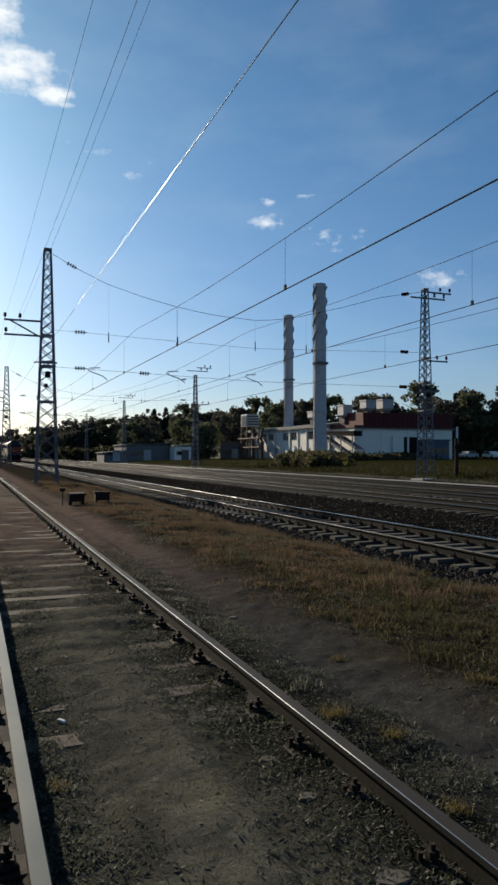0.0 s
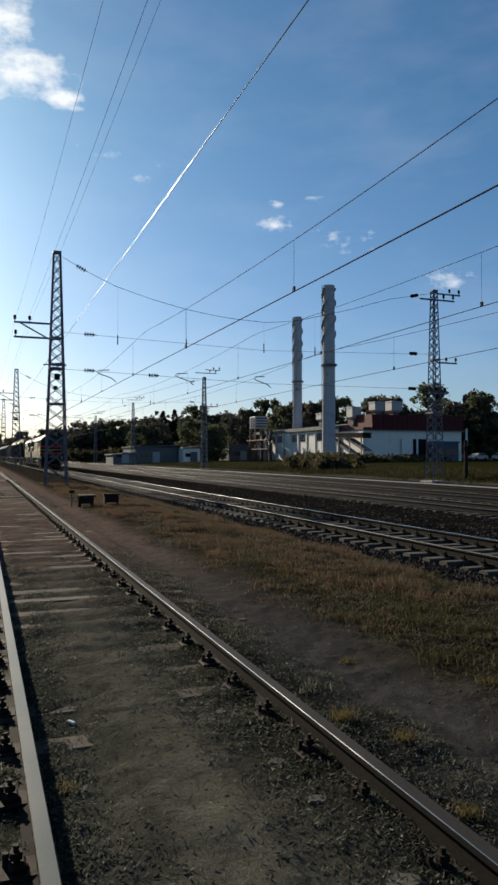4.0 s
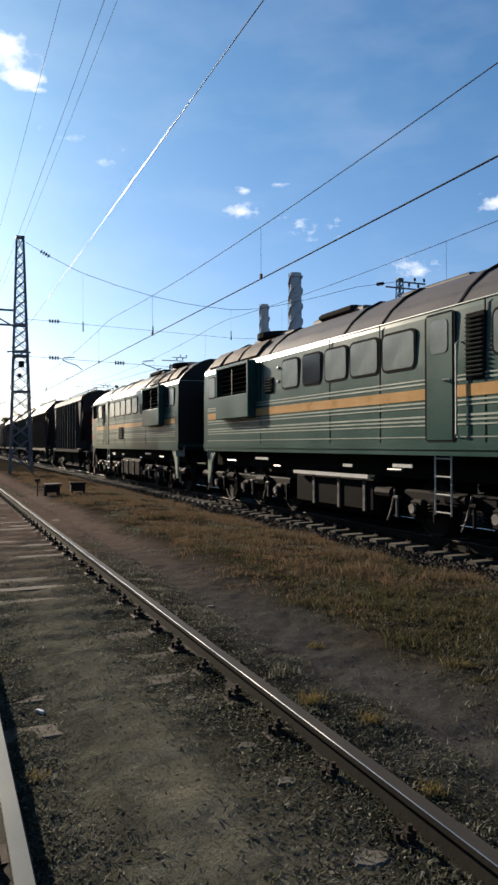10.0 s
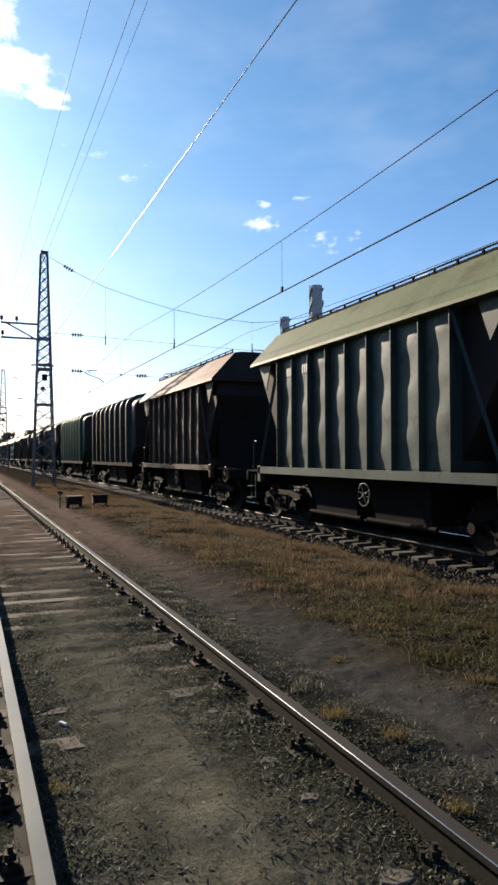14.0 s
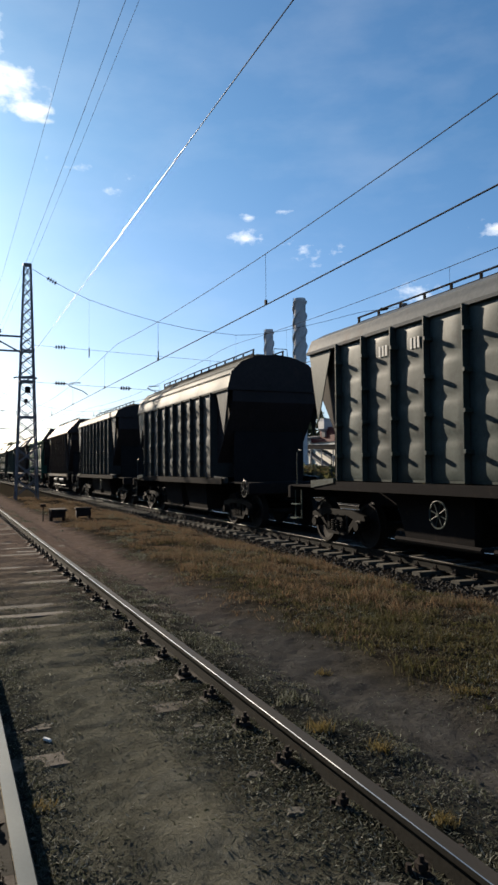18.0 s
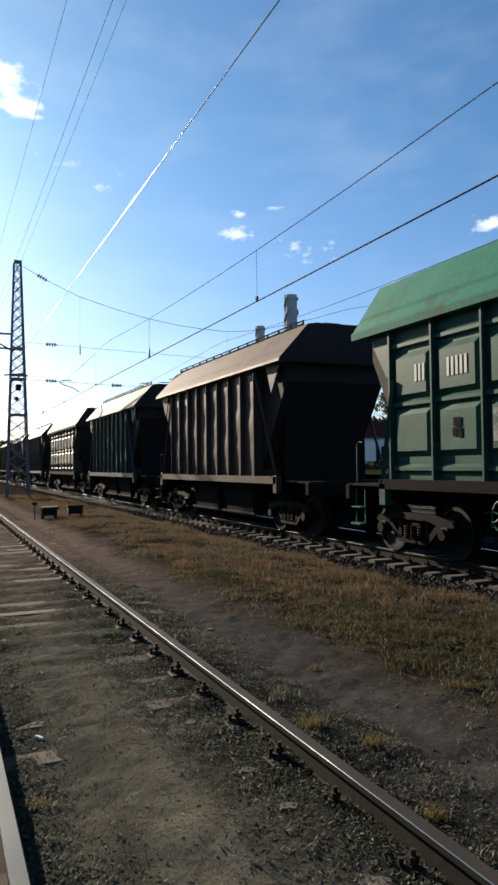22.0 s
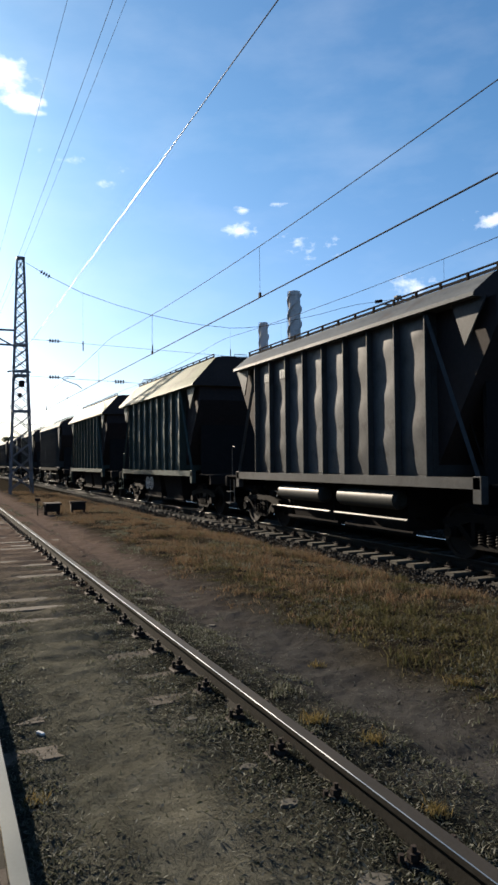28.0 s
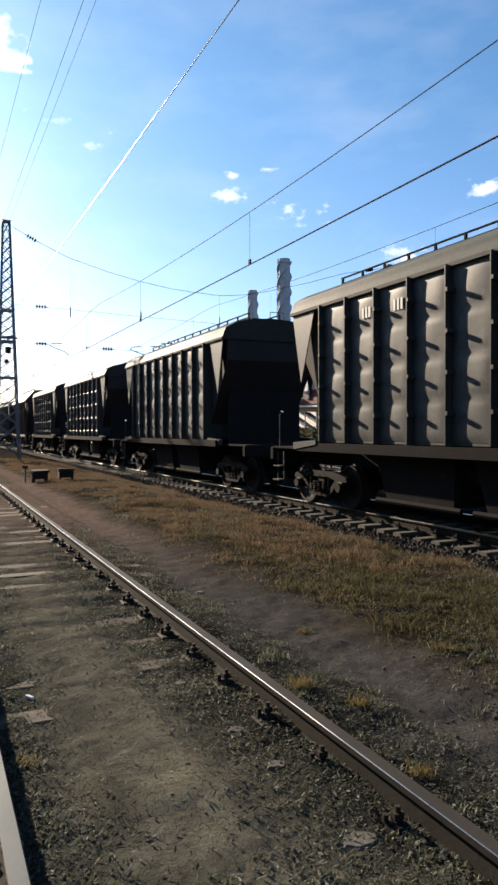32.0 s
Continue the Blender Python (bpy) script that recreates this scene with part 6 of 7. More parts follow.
for n, (y, xl, xr) in enumerate(SPANS):
    near = n == 0
    ml = lattice_mast(pose(xl, y, -0.05), "catenary_mast", 13.45 if near else 12.2, 0.60, 0.18, "grey steel lattice mast beside the siding with wire brackets", near)
    mr = lattice_mast(pose(xr, y, 0.1), "catenary_mast", 13.2 if near else 12.0, 0.45 if near else 0.4, 0.16, "grey steel lattice mast on the far grass bank", near)
    # brackets for the feeder wires
    for z, reach in ((9.28, 2.33), (8.45, 2.33)):
        part("bracket_arm", Shape().box(-reach, -0.3, -0.05, 0.05, z - 0.05, z + 0.05), "mast", ml)
        for x in (-reach + 0.05, -reach + 0.85) if z > 9 else (-reach + 0.1,):
            part("pin_insulator", pin_insulator, "insulator", ml, "", "pin", pose(x, 0, z + 0.05), True)
    part("bracket_strut", Shape().tube([(-2.0, 0, 9.25), (-0.4, 0, 8.4)], 0.045, 4), "mast", ml)
    part("switch_box", Shape().box(-0.14, 0.14, -0.6, -0.34, 6.05, 6.4, 0.03), "under", ml)
    part("switch_arm", Shape().tube([(-0.75, -0.3, 6.9), (0.4, -0.3, 7.05)], 0.04, 4).box(-0.45, 0.5, -0.5, -0.35, 6.85, 6.95), "mast", ml)
    part("signal_lamp", Shape().disc((-0.1, -0.5, 5.6), (0, 1, 0), 0.11, 0.2, 12), "under", ml)
    for z, a, b in ((13.0, 0.2, 2.2), (12.55, -1.2, 1.7), (8.15, 0.2, 1.9), (6.0, -0.4, 1.0), (5.45, -0.6, 0.3)):
        part("side_arm", Shape().box(a, b, -0.04, 0.04, z - 0.05, z + 0.05), "mast", mr)
        for x in (b - 0.1, b - 0.9):
            part("pin_insulator", pin_insulator, "insulator", mr, "", "pin", pose(x, 0, z + 0.05), True)
    # cross-span wires from mast to mast
    t = thing("cross_span", pose(0, y, 0), "dark flexible cross-span of wires between two lattice masts", "overhead wires", "overhead line wires")
    low = 10.25 if near else 9.9
    xa, xb, za, zb = xl + 0.3, xr - 0.35, 13.2 if near else 11.9, 12.95 if near else 11.6
    span_x, span_z = [4.3, 5.7, 7.5, 9.6, 11.75, 14.2, 16.9, 18.6, 20.2, 23.2, 26.1, 29.4], [13.2, 12.46, 11.7, 11.12, 10.66, 10.32, 10.2, 10.35, 10.7, 11.5, 12.4, 13.05]
    arc = []
    for k in range(25):
        x = xa + (xb - xa) * k / 24
        arc.append((x, 0, float(np.interp(4.4 + 25.0 * k / 24, span_x, span_z)) - (0 if near else 1.3)))
    part("bearing_wire", Shape().tube(arc, 0.015, 5), "wire", t)
    part("upper_fixing_wire", Shape().tube([(xa, 0, 8.8), ((xa + xb) / 2, 0, 8.4), (xb, 0, 8.8)], 0.010, 5), "wire", t)
    part("lower_fixing_wire", Shape().tube([(xa + 0.1, 0, 6.68), ((xa + xb) / 2, 0, 6.3), (xb - 0.1, 0, 6.35)], 0.011, 5), "wire", t)
    for x, z, k in ((xa + 0.75, 0, 1), (xa + 1.2, 8.76, 1), (xa + 1.2, 6.66, 1), (xb - 1.6, 0, 2), (xb - 1.7, 8.78, 1), (xb - 1.8, 6.35, 1), (9.4, 6.52, 1)):
        if not z:
            z = float(np.interp(x, [p[0] for p in arc], [p[2] for p in arc]))
        part("insulator_string", insulator_shape, "insulator", t, "", "istring", pose(x, 0, z, 0, 27 if (z > 10 and x < 10) else (-12 if z > 10 else 0)), True)
    for x in (7.6, 11.8, 16.9, 20.5):
        zt = float(np.interp(x, [p[0] for p in arc], [p[2] for p in arc]))
        part("hanger", Shape().tube([(x, 0, zt), (x, 0, 8.5)], 0.004, 4), "wire", t)
        part("clamp", Shape().box(x - 0.03, x + 0.03, -0.03, 0.03, 8.25, 8.85, 0.02), "wire", t)
    for x in (6.4, 11.1, 16.2):
        part("steady_arm", Shape().tube([(x + 0.72, 0, 6.74), (x + 0.1, 0, 6.70), (x, -0.05, 6.58), (x + 0.2, -0.1, 6.46), (x + 0.8, -0.2, 6.25), (x + 1.08, -0.25, 6.02)], 0.03, 6), "mast", t)


def sag(y, low):
    """Height of a messenger wire: lowest between the masts."""
    mids = (17.0, 66.0, 114.0, 162.0, 210.0)
    m = min(mids, key=lambda q: abs(q - y)) if y > 17 else 17.0
    return low + 0.0011 * min(26.0, abs(y - m)) ** 2


for x, zc, low in ((MAIN, 6.78, 8.38), (16.2, 6.85, 8.72), (20.5, 6.25, 7.72)):
    t = thing("catenary", pose(x, 0, 0), "dark contact wire hung by droppers from a sagging messenger wire", "overhead wires", "overhead line wires")
    part("contact_wire", Shape().tube([(0, -12, zc), (0, 17, zc), (0, 42, zc + 0.04), (0, 260, zc + 0.1)], 0.019 if x == MAIN else 0.015, 6), "wire", t)
    part("messenger_wire", Shape().tube([(0, y, sag(y, low)) for y in np.linspace(-12, 260, 140)], 0.012, 5), "wire", t)
    for k in range(14):
        y = 7.7 + k * 12.4
        part("dropper", Shape().tube([(0, y, zc), (0, y, sag(y, low))], 0.006, 4), "wire", t)
        part("clip", Shape().box(-0.03, 0.03, y - 0.05, y + 0.05, zc, zc + 0.16), "wire", t)
for x, z, r in ((4.72, 8.73, 0.011), (1.80, 8.88, 0.0035), (2.62, 9.37, 0.0045), (2.86, 9.46, 0.0035)):
    f = tagged(new("feeder_wire", None), "dark feeder wire strung along the line of masts", "overhead wires", "overhead line wires")
    part("strand", Shape().tube([(x, y, z + (0.0006 * (abs((y + 6) % 48 - 24)) ** 2 if x < 4 or y > 42 else 0)) for y in range(-10, 190, 4)], r, 12), "bright_wire" if x > 4 else "wire", f, "", None, None, True)

# ---- far side of the yard ----
path = part("far_path", Shape().box(27.6, 28.7, 20, 420, -0.27, -0.15), "concrete", None)
tagged(path, "pale concrete kerb path along the far track", "pavement", "", "structure")


def boiler_house():
    b = thing("boiler_house", pose(63, 110, 0.6), "white boiler house with a dark red metal roof", "building")
    part("wall", Shape().box(0, 20.8, 0, 8, 0, 5.75), "white_wall", b, "white rendered wall")
    part("roof", Shape().prism([(-0.35, 5.75), (-0.1, 8.5), (8.6, 8.7), (8.6, 5.75)], "x", 1.7, 21.0), "red_roof", b, "dark red sheet roof band")
    for k in range(20):
        part("roof_seam", lambda: Shape().prism([(-0.42, 5.8), (-0.15, 8.5), (-0.08, 8.5), (-0.34, 5.8)], "x", -0.03, 0.03), "red_roof", b, "", "bseam", pose(1.9 + k * 1.0, 0, 0))
    part("eaves", Shape().box(-0.1, 21.1, -0.5, 8.2, 5.62, 5.74), "concrete", b)
    part("side_roof", Shape().prism([(-0.4, 5.75), (8.6, 5.75), (8.6, 6.6), (-0.4, 6.2)], "x", -0.2, 1.69), "red_roof", b, "low dark red roof edge")
    for k in range(5):
        part("pilaster", lambda: Shape().box(-0.2, 0.2, -0.12, 0.0, 0, 6.2), "white_wall", b, "", "bpil", pose(0.3 + k * 5.4, 0, 0))
    # flat dark plate painted for the shade inside the gateway
    d = part("gate", Shape().box(10.0, 13.0, -0.1, 0.0, 0, 4.2), "under", b, "dark open gateway")
    part("gate_leaf", Shape().box(7.6, 9.9, -0.5, -0.3, 0.9, 4.3), "white_wall", d, "pale sliding gate leaf")
    part("lean_to", Shape().box(13.1, 17.9, -3.0, 0.0, 0, 3.5).box(12.9, 18.1, -3.2, 0.0, 3.5, 3.75), "blue_wall", b, "dark blue-grey lean-to")
    for k in range(3):
        part("window", lambda: Shape().box(0, 1.3, -3.05, -2.99, 1.2, 2.3), "window_dark", b, "", "bwin", pose(13.5 + k * 1.5, 0, 0))
    for x, y, w, z0, z1, dark in ((-2.4, 12, 1.3, 7.0, 9.3, 0), (0.9, 6, 1.9, 7.2, 10.2, 0), (3.9, 3, 2.0, 8.4, 11.0, 0), (7.4, 3, 2.3, 8.4, 11.2, 0)):
        v = part("roof_vent", Shape().box(x + w * 0.25, x + w * 0.75, y, y + 1.2, z0 - 0.4, z0 + 0.9), "grey_wall", b, "grey roof vent")
        part("vent_hood", Shape().loft([[(x + w * 0.2, y - 0.2, z0 + 0.7), (x + w * 0.8, y - 0.2, z0 + 0.7), (x + w * 0.8, y + 1.4, z0 + 0.7), (x + w * 0.2, y + 1.4, z0 + 0.7)], [(x, y - 0.5, z0 + 1.1), (x + w, y - 0.5, z0 + 1.1), (x + w, y + 1.7, z0 + 1.1), (x, y + 1.7, z0 + 1.1)], [(x, y - 0.5, z1 - 0.2), (x + w, y - 0.5, z1 - 0.2), (x + w, y + 1.7, z1 - 0.2), (x, y + 1.7, z1 - 0.2)]]), "pale_metal", v, "pale sheet hood")
        part("vent_cap", Shape().box(x - 0.1, x + w + 0.1, y - 0.6, y + 1.8, z1 - 0.2, z1), "pale_metal", v)
    # long wing beside the tracks
    g = thing("workshop_wing", pose(62.6, 118.6, 0.6), "long white workshop wing with pilasters and a pale flat roof", "building")
    part("wall", Shape().box(0, 14, 0.1, 42, 0, 6.2), "white_wall", g)
    part("roof", Shape().prism([(-0.7, 6.2), (14.5, 6.2), (14.5, 7.4), (7, 7.6), (-0.7, 6.75)], "y", 0.1, 42.4), "concrete", g, "pale roof edge")
    for k in range(11):
        part("pilaster", lambda: Shape().box(-0.2, 0.0, -0.22, 0.22, 0, 6.5), "white_wall", g, "", "wpil", pose(0, 1.5 + k * 4.0, 0))
    for k in range(10):
        if k % 3 != 2:
            w = part("window", lambda: Shape().box(-0.06, 0.02, -1.3, 1.3, 4.0, 5.6), "pale_metal", g, "", "wwin", pose(0, 3.5 + k * 4.0, 0))
            for q in (-0.87, 0.0, 0.87):
                part("pane", lambda: Shape().box(-0.075, -0.06, -0.38, 0.38, 4.1, 5.5), "window_dark" if k % 2 else "grey_wall", w, "", "wpane%d" % (k % 2), pose(0, q, 0))
    for k in (3, 6, 8):
        part("door", lambda: Shape().box(-0.08, 0.0, -0.9, 0.9, 0, 2.6), "pale_metal", g, "", "wdoor", pose(0, 1.0 + k * 4.0, 0))
    # sloping conveyor gallery against the wing
    c = thing("conveyor_gallery", pose(60.5, 104, 0.6), "dark conveyor gallery with two sloping chutes on steel legs", "conveyor")
    part("gallery", Shape().prism([(0, 4.1), (13.5, 4.6), (13.5, 5.3), (0, 4.9)], "x", -1.0, 0.6), "under", c, "dark boxed gallery")
    part("gallery_roof", Shape().prism([(-0.2, 4.9), (13.7, 5.3), (13.7, 5.42), (-0.2, 5.02)], "x", -1.15, 0.75), "grey_wall", c)
    for k in range(2):
        part("chute", Shape().prism([(0.0, 0.3), (1.3, 0.3), (12.6, 4.3), (11.3, 4.3)], "x", -0.8, 0.3), "grey_wall", c, "grey sloping chute", None, pose(0.15 * k, -4.5 * k, 0.15 * k)) if k == 0 else part("chute", Shape().prism([(-0.3, 1.9), (1.0, 1.9), (7.6, 4.2), (6.2, 4.2)], "x", -0.8, 0.3), "grey_wall", c, "grey sloping chute", None, pose(0.2, -0.6, 0))
    for k in range(4):
        part("leg", lambda: Shape().box(-0.9, -0.75, -0.08, 0.08, 0, 4.3), "mast", c, "", "cleg", pose(0, 0.8 + k * 4.0, 0))
    # cluster of ducts and a filter at the wing's far end
    k = thing("dust_collector", pose(60.2, 153, 0.6), "pale louvred filter house over rusty ducts and pipes", "machinery")
    part("hopper", Shape().loft([[(-1.4, -1.6, 6.0), (1.4, -1.6, 6.0), (1.4, 1.6, 6.0), (-1.4, 1.6, 6.0)], [(-0.4, -0.4, 3.6), (0.4, -0.4, 3.6), (0.4, 0.4, 3.6), (-0.4, 0.4, 3.6)]]), "rusty", k, "rusty hopper")
    h = part("filter_house", Shape().box(-1.5, 1.5, -1.9, 1.9, 7.4, 10.2, 0.08), "pale_metal", k, "pale filter house")
    for q in range(8):
        part("louvre", lambda: Shape().box(-1.62, -1.5, -1.7, 1.7, 0, 0.1), "grey_wall", h, "", "dlouv", pose(0, 0, 7.7 + q * 0.3))
    for q in range(4):
        part("front_louvre", lambda: Shape().box(-1.3, 1.3, -1.98, -1.9, 0, 0.22), "under", h, "", "dlouvf", pose(0, 0, 7.8 + q * 0.6))
    for sx in (-1, 1):
        for sy in (-1, 1):
            part("leg", lambda: Shape().box(-0.12, 0.12, -0.12, 0.12, 0, 7.4), "rusty", k, "", "dleg", pose(sx * 1.4, sy * 1.7, 0))
    for q, (x0, y0) in enumerate(((-1.2, -3.0), (-1.6, -5.2), (-1.0, -7.0), (-1.4, -9.6))):
        part("duct", Shape().tube([(x0, y0 - 0.8, 0.0), (x0, y0 - 0.8, 2.4 + q * 0.4), (x0 + 0.2, y0, 4.6), (x0 + 0.9, y0 + 0.8, 6.6)], 0.32 + 0.05 * (q % 2), 10), "rusty" if q % 2 else "grey_wall", k, "", None, None, True)
    for z in (2.6, 4.6):
        part("pipe_run", Shape().tube([(-1.9, -10.5, z), (-1.9, 2.5, z)], 0.16, 8), "rusty", k, "", None, None, True)


boiler_house()


def stack(m, h, r, label):
    t = thing("chimney_stack", m, label, "chimney", "chimneys")
    n = 24
    part("shaft", Shape().tube([(0, 0, 0), (0, 0, h * 0.55), (0, 0, h)], [r * 1.06, r, r * 0.94], n), "chimney", t, "", None, None, True)
    part("plinth", Shape().box(-r * 2, r * 2, -r * 2, r * 2, -0.9, 1.7, 0.1), "grey_wall", t)
    for z in (0.55, 0.98):
        part("band", Shape().tube([(0, 0, h * z - 0.15), (0, 0, h * z + 0.15)], r * 1.10, n), "chimney", t)
    for k in range(3):
        s = Shape()
        rings = []
        for j in range(49):
            a = 2 * math.pi * (k / 3 + j / 48 * 1.25)
            z = h * 0.66 + (h * 0.325) * j / 48
            c, q = math.cos(a), math.sin(a)
            rings.append([(c * r * 0.9, q * r * 0.9, z - 0.06), (c * r * 1.22, q * r * 1.22, z - 0.05), (c * r * 1.22, q * r * 1.22, z + 0.05), (c * r * 0.9, q * r * 0.9, z + 0.06)])
        part("helical_strake", s.loft(rings), "chimney", t)
    part("ladder", Shape().tube([(-r * 1.15, -0.2, 1), (-r * 1.1, -0.2, h)], 0.05, 4).tube([(-r * 1.15, 0.2, 1), (-r * 1.1, 0.2, h)], 0.05, 4), "mast", t)
    part("platform", Shape().tube([(0, 0, h * 0.545), (0, 0, h * 0.555)], r * 1.35, 16), "mast", t)


stack(pose(53.75, 105, 0.6), 29.2, 1.02, "tall grey steel chimney with helical strakes near its top")
stack(pose(66.4, 145, 0.6), 32.2, 1.0, "grey steel chimney with helical strakes behind the workshop")


def shed(m, w, d, h, wall, label, roof="grey_wall"):
    t = thing("shed", m, label, "shed")
    part("wall", Shape().box(0, w, 0, d, -0.6, h), wall, t)
    part("roof", Shape().prism([(-0.3, h), (w + 0.3, h + 0.35), (w + 0.3, h + 0.55), (-0.3, h + 0.2)], "y", -0.3, d + 0.3), roof, t)
    part("door", Shape().box(w * 0.4, w * 0.4 + 1.6, -0.06, 0.0, 0, 2.3), "grey_wall" if wall != "grey_wall" else "pale_metal", t)
    for k in range(3):
        part("window", lambda: Shape().box(0, 0.9, -0.05, 0.0, 1.2, 2.0), "window_dark", t, "", "shedwin", pose(w * 0.1 + k * w * 0.12, 0, 0))


shed(pose(31.2, 151, 0.3), 9.2, 14, 3.3, "grey_wall", "long grey metal shed with a low roof")
shed(pose(26.4, 151, 0.2), 4.6, 9, 1.7, "grey_wall", "low dark lean-to beside the grey shed")
shed(pose(40.7, 147, 0.3), 3.6, 5, 3.0, "white_wall", "small white hut with a dark doorway")
shed(pose(54.0, 156, 0.6), 7.0, 10, 3.6, "grey_wall", "grey brick store with small windows")


def parked_car(m, paint, label):
    c = thing("parked_car", m, label, "car", "parked cars")
    prof = [(-2.1, 0.35), (-2.15, 0.75), (-1.9, 0.95), (-1.1, 1.02), (-0.5, 1.45), (0.9, 1.47), (1.5, 1.05), (2.1, 0.95), (2.15, 0.4)]
    part("body", lambda: Shape().prism(prof, "y", -0.85, 0.85), paint, c, "", "carbody")
    part("side_glass", lambda: Shape().prism([(-0.95, 1.05), (-0.45, 1.38), (0.82, 1.40), (1.3, 1.06)], "y", -0.87, 0.87), "window_dark", c, "", "carglass")
    for x in (-1.35, 1.35):
        for y in (-0.78, 0.78):
            part("wheel", lambda: Shape().disc((0, 0, 0), (0, 1, 0), 0.32, 0.2, 14), "under", c, "", "carwheel", pose(x, y, 0.32))


for x, y, r, paint, text in ((91.0, 114.5, 12, "pale_metal", "silver car parked by the trees"), (95.5, 113.0, 80, "white_wall", "white car parked by the trees"), (88.3, 117.5, 20, "grey_wall", "grey car parked beside the boiler house"), (98.5, 115.5, 5, "red_roof", "dark red car parked by the trees")):
    parked_car(pose(x, y, float(ground_z(x, y)), 0, 0, r), paint, text)


# ---- trees ----
def crown_mesh(seed, h, r, conifer):
    rnd = np.random.RandomState(seed)
    n = 120 if not conifer else 90
    clumps = []
    for k in range(n):
        u = rnd.rand()
        if conifer:
            z = 0.05 + 0.95 * u
            rr = r * (1.05 - z) * rnd.uniform(0.5, 1)
        else:
            z = 0.06 + 0.94 * u
            rr = r * math.sqrt(max(0.06, 1 - ((z - 0.48) / 0.56) ** 2)) * rnd.uniform(0.35, 1)
        a = rnd.uniform(0, 2 * math.pi)
        clumps.append((rr * math.cos(a), rr * math.sin(a), z * h, (r * 0.25 if not conifer else r * 0.55 * (1.12 - z)) * rnd.uniform(0.5, 1.3)))
    per = 40
    c = np.repeat(np.array(clumps), per, 0)
    d = rnd.normal(size=(len(c), 3))
    d /= np.linalg.norm(d, axis=1)[:, None]
    p = c[:, :3] + d * (c[:, 3:4] * rnd.uniform(0.45, 1.08, (len(c), 1))) * np.array([1, 1, 0.75])
    u = rnd.normal(size=(len(c), 3))
    u /= np.linalg.norm(u, axis=1)[:, None]
    w = np.cross(u, rnd.normal(size=(len(c), 3)))
    w /= np.linalg.norm(w, axis=1)[:, None]
    s = rnd.uniform(0.18, 0.42, (len(c), 1)) * h / 12
    v = np.stack([p - u * s, p + w * s * 0.7, p + u * s, p - w * s * 0.7], 1).reshape(-1, 3)
    f = np.arange(len(v)).reshape(-1, 4)
    return v.tolist(), f.tolist()


def make_tree(m, seed, h, r, conifer, label):
    t = thing("tree", m, label, "tree", "trees beyond the yard")
    rnd = random.Random(seed)
    lean = rnd.uniform(-0.04, 0.04) * h
    part("trunk", Shape().tube([(0, 0, -0.5), (lean * 0.3, 0, h * 0.35), (lean, 0, h * 0.85)], [0.022 * h, 0.016 * h, 0.004 * h], 7), "bark", t, "", None, None, True)
    for k in range(5):
        a, z = rnd.uniform(0, 6.28), h * (0.3 + 0.1 * k)
        part("limb", Shape().tube([(lean * z / h, 0, z), (math.cos(a) * r * 0.4, math.sin(a) * r * 0.4, z + h * 0.1), (math.cos(a) * r * 0.75, math.sin(a) * r * 0.75, z + h * 0.16)], [0.008 * h, 0.005 * h, 0.002 * h], 5), "bark", t)
    v, f = crown_mesh(seed, h, r, conifer)
    me = bpy.data.meshes.new("crown")
    me.from_pydata(v, [], f)
    me.materials.append(M["wood_leaf" if seed in (71, 72) else "pine" if conifer else "leaf"])
    ob = new("crown", me)
    ob.parent = t
    return t


PROTOS = []
for seed, (h, r, con) in enumerate(((12, 4.2, False), (14, 4.6, False), (10.5, 4.0, False), (14.5, 3.0, True), (12.5, 2.8, True), (8, 3.6, False))):
    PROTOS.append((make_tree(pose(-60 - 12 * seed, 330, -0.2), 70 + seed, h, r, con, "dark green conifer at the edge of the wood" if con else "broad-leaved tree with a dense dark green crown"), h))
rt = random.Random(4)


def plant(x, y, h, kind=None):
    p, ph = PROTOS[kind if kind is not None else rt.randrange(len(PROTOS) - 1)]
    copy = copy_thing(p, pose(x, y, float(ground_z(x, y)) - 0.1, 0, 0, rt.uniform(0, 360)) @ Matrix.Diagonal((1, 1, 1, 1)))
    k = h / ph
    copy.scale = (k * rt.uniform(0.9, 1.15), k * rt.uniform(0.9, 1.15), k)


# the wood behind the sheds: rows along the far side
for k in range(30):
    u = k / 29
    x, y = 26 + 62 * u, 262 - 78 * u
    if k % 2 == 0:
        plant(x + rt.uniform(-2.5, 2.5), y + rt.uniform(-2, 2), float(np.interp(x, [26, 42, 56, 64, 84], [12.5, 14.0, 17.0, 16.5, 15.0])) * rt.uniform(0.82, 1.0))
for k in range(22):
    u = k / 21
    plant(-10 + 40 * u + rt.uniform(-2, 2), 420 - 130 * u, rt.uniform(10, 13.5))
# by the boiler house and along the road behind it
for x, y, h, kind in ((60.5, 172, 11, 2), (66, 178, 13, 1), (72, 176, 15.5, 0), (78, 170, 14.5, 1), (84, 165, 15, 0), (90, 150, 15, 1), (98, 140, 17, 0), (104, 132, 15, 1), (94, 128, 12.5, 2), (100, 124, 13.5, 0), (108, 122, 15, 1), (114, 118, 13, 0), (118, 112, 12, 2), (122, 105, 12, 0), (88, 140, 14, 1), (70, 160, 13, 0), (76, 156, 13.5, 1), (81, 152, 14.5, 0), (47.5, 150, 7.5, 5), (50, 154, 8, 5), (46, 158, 9, 5), (42, 175, 9.5, 2), (38, 178, 9, 5)):
    plant(x, y, h, kind)


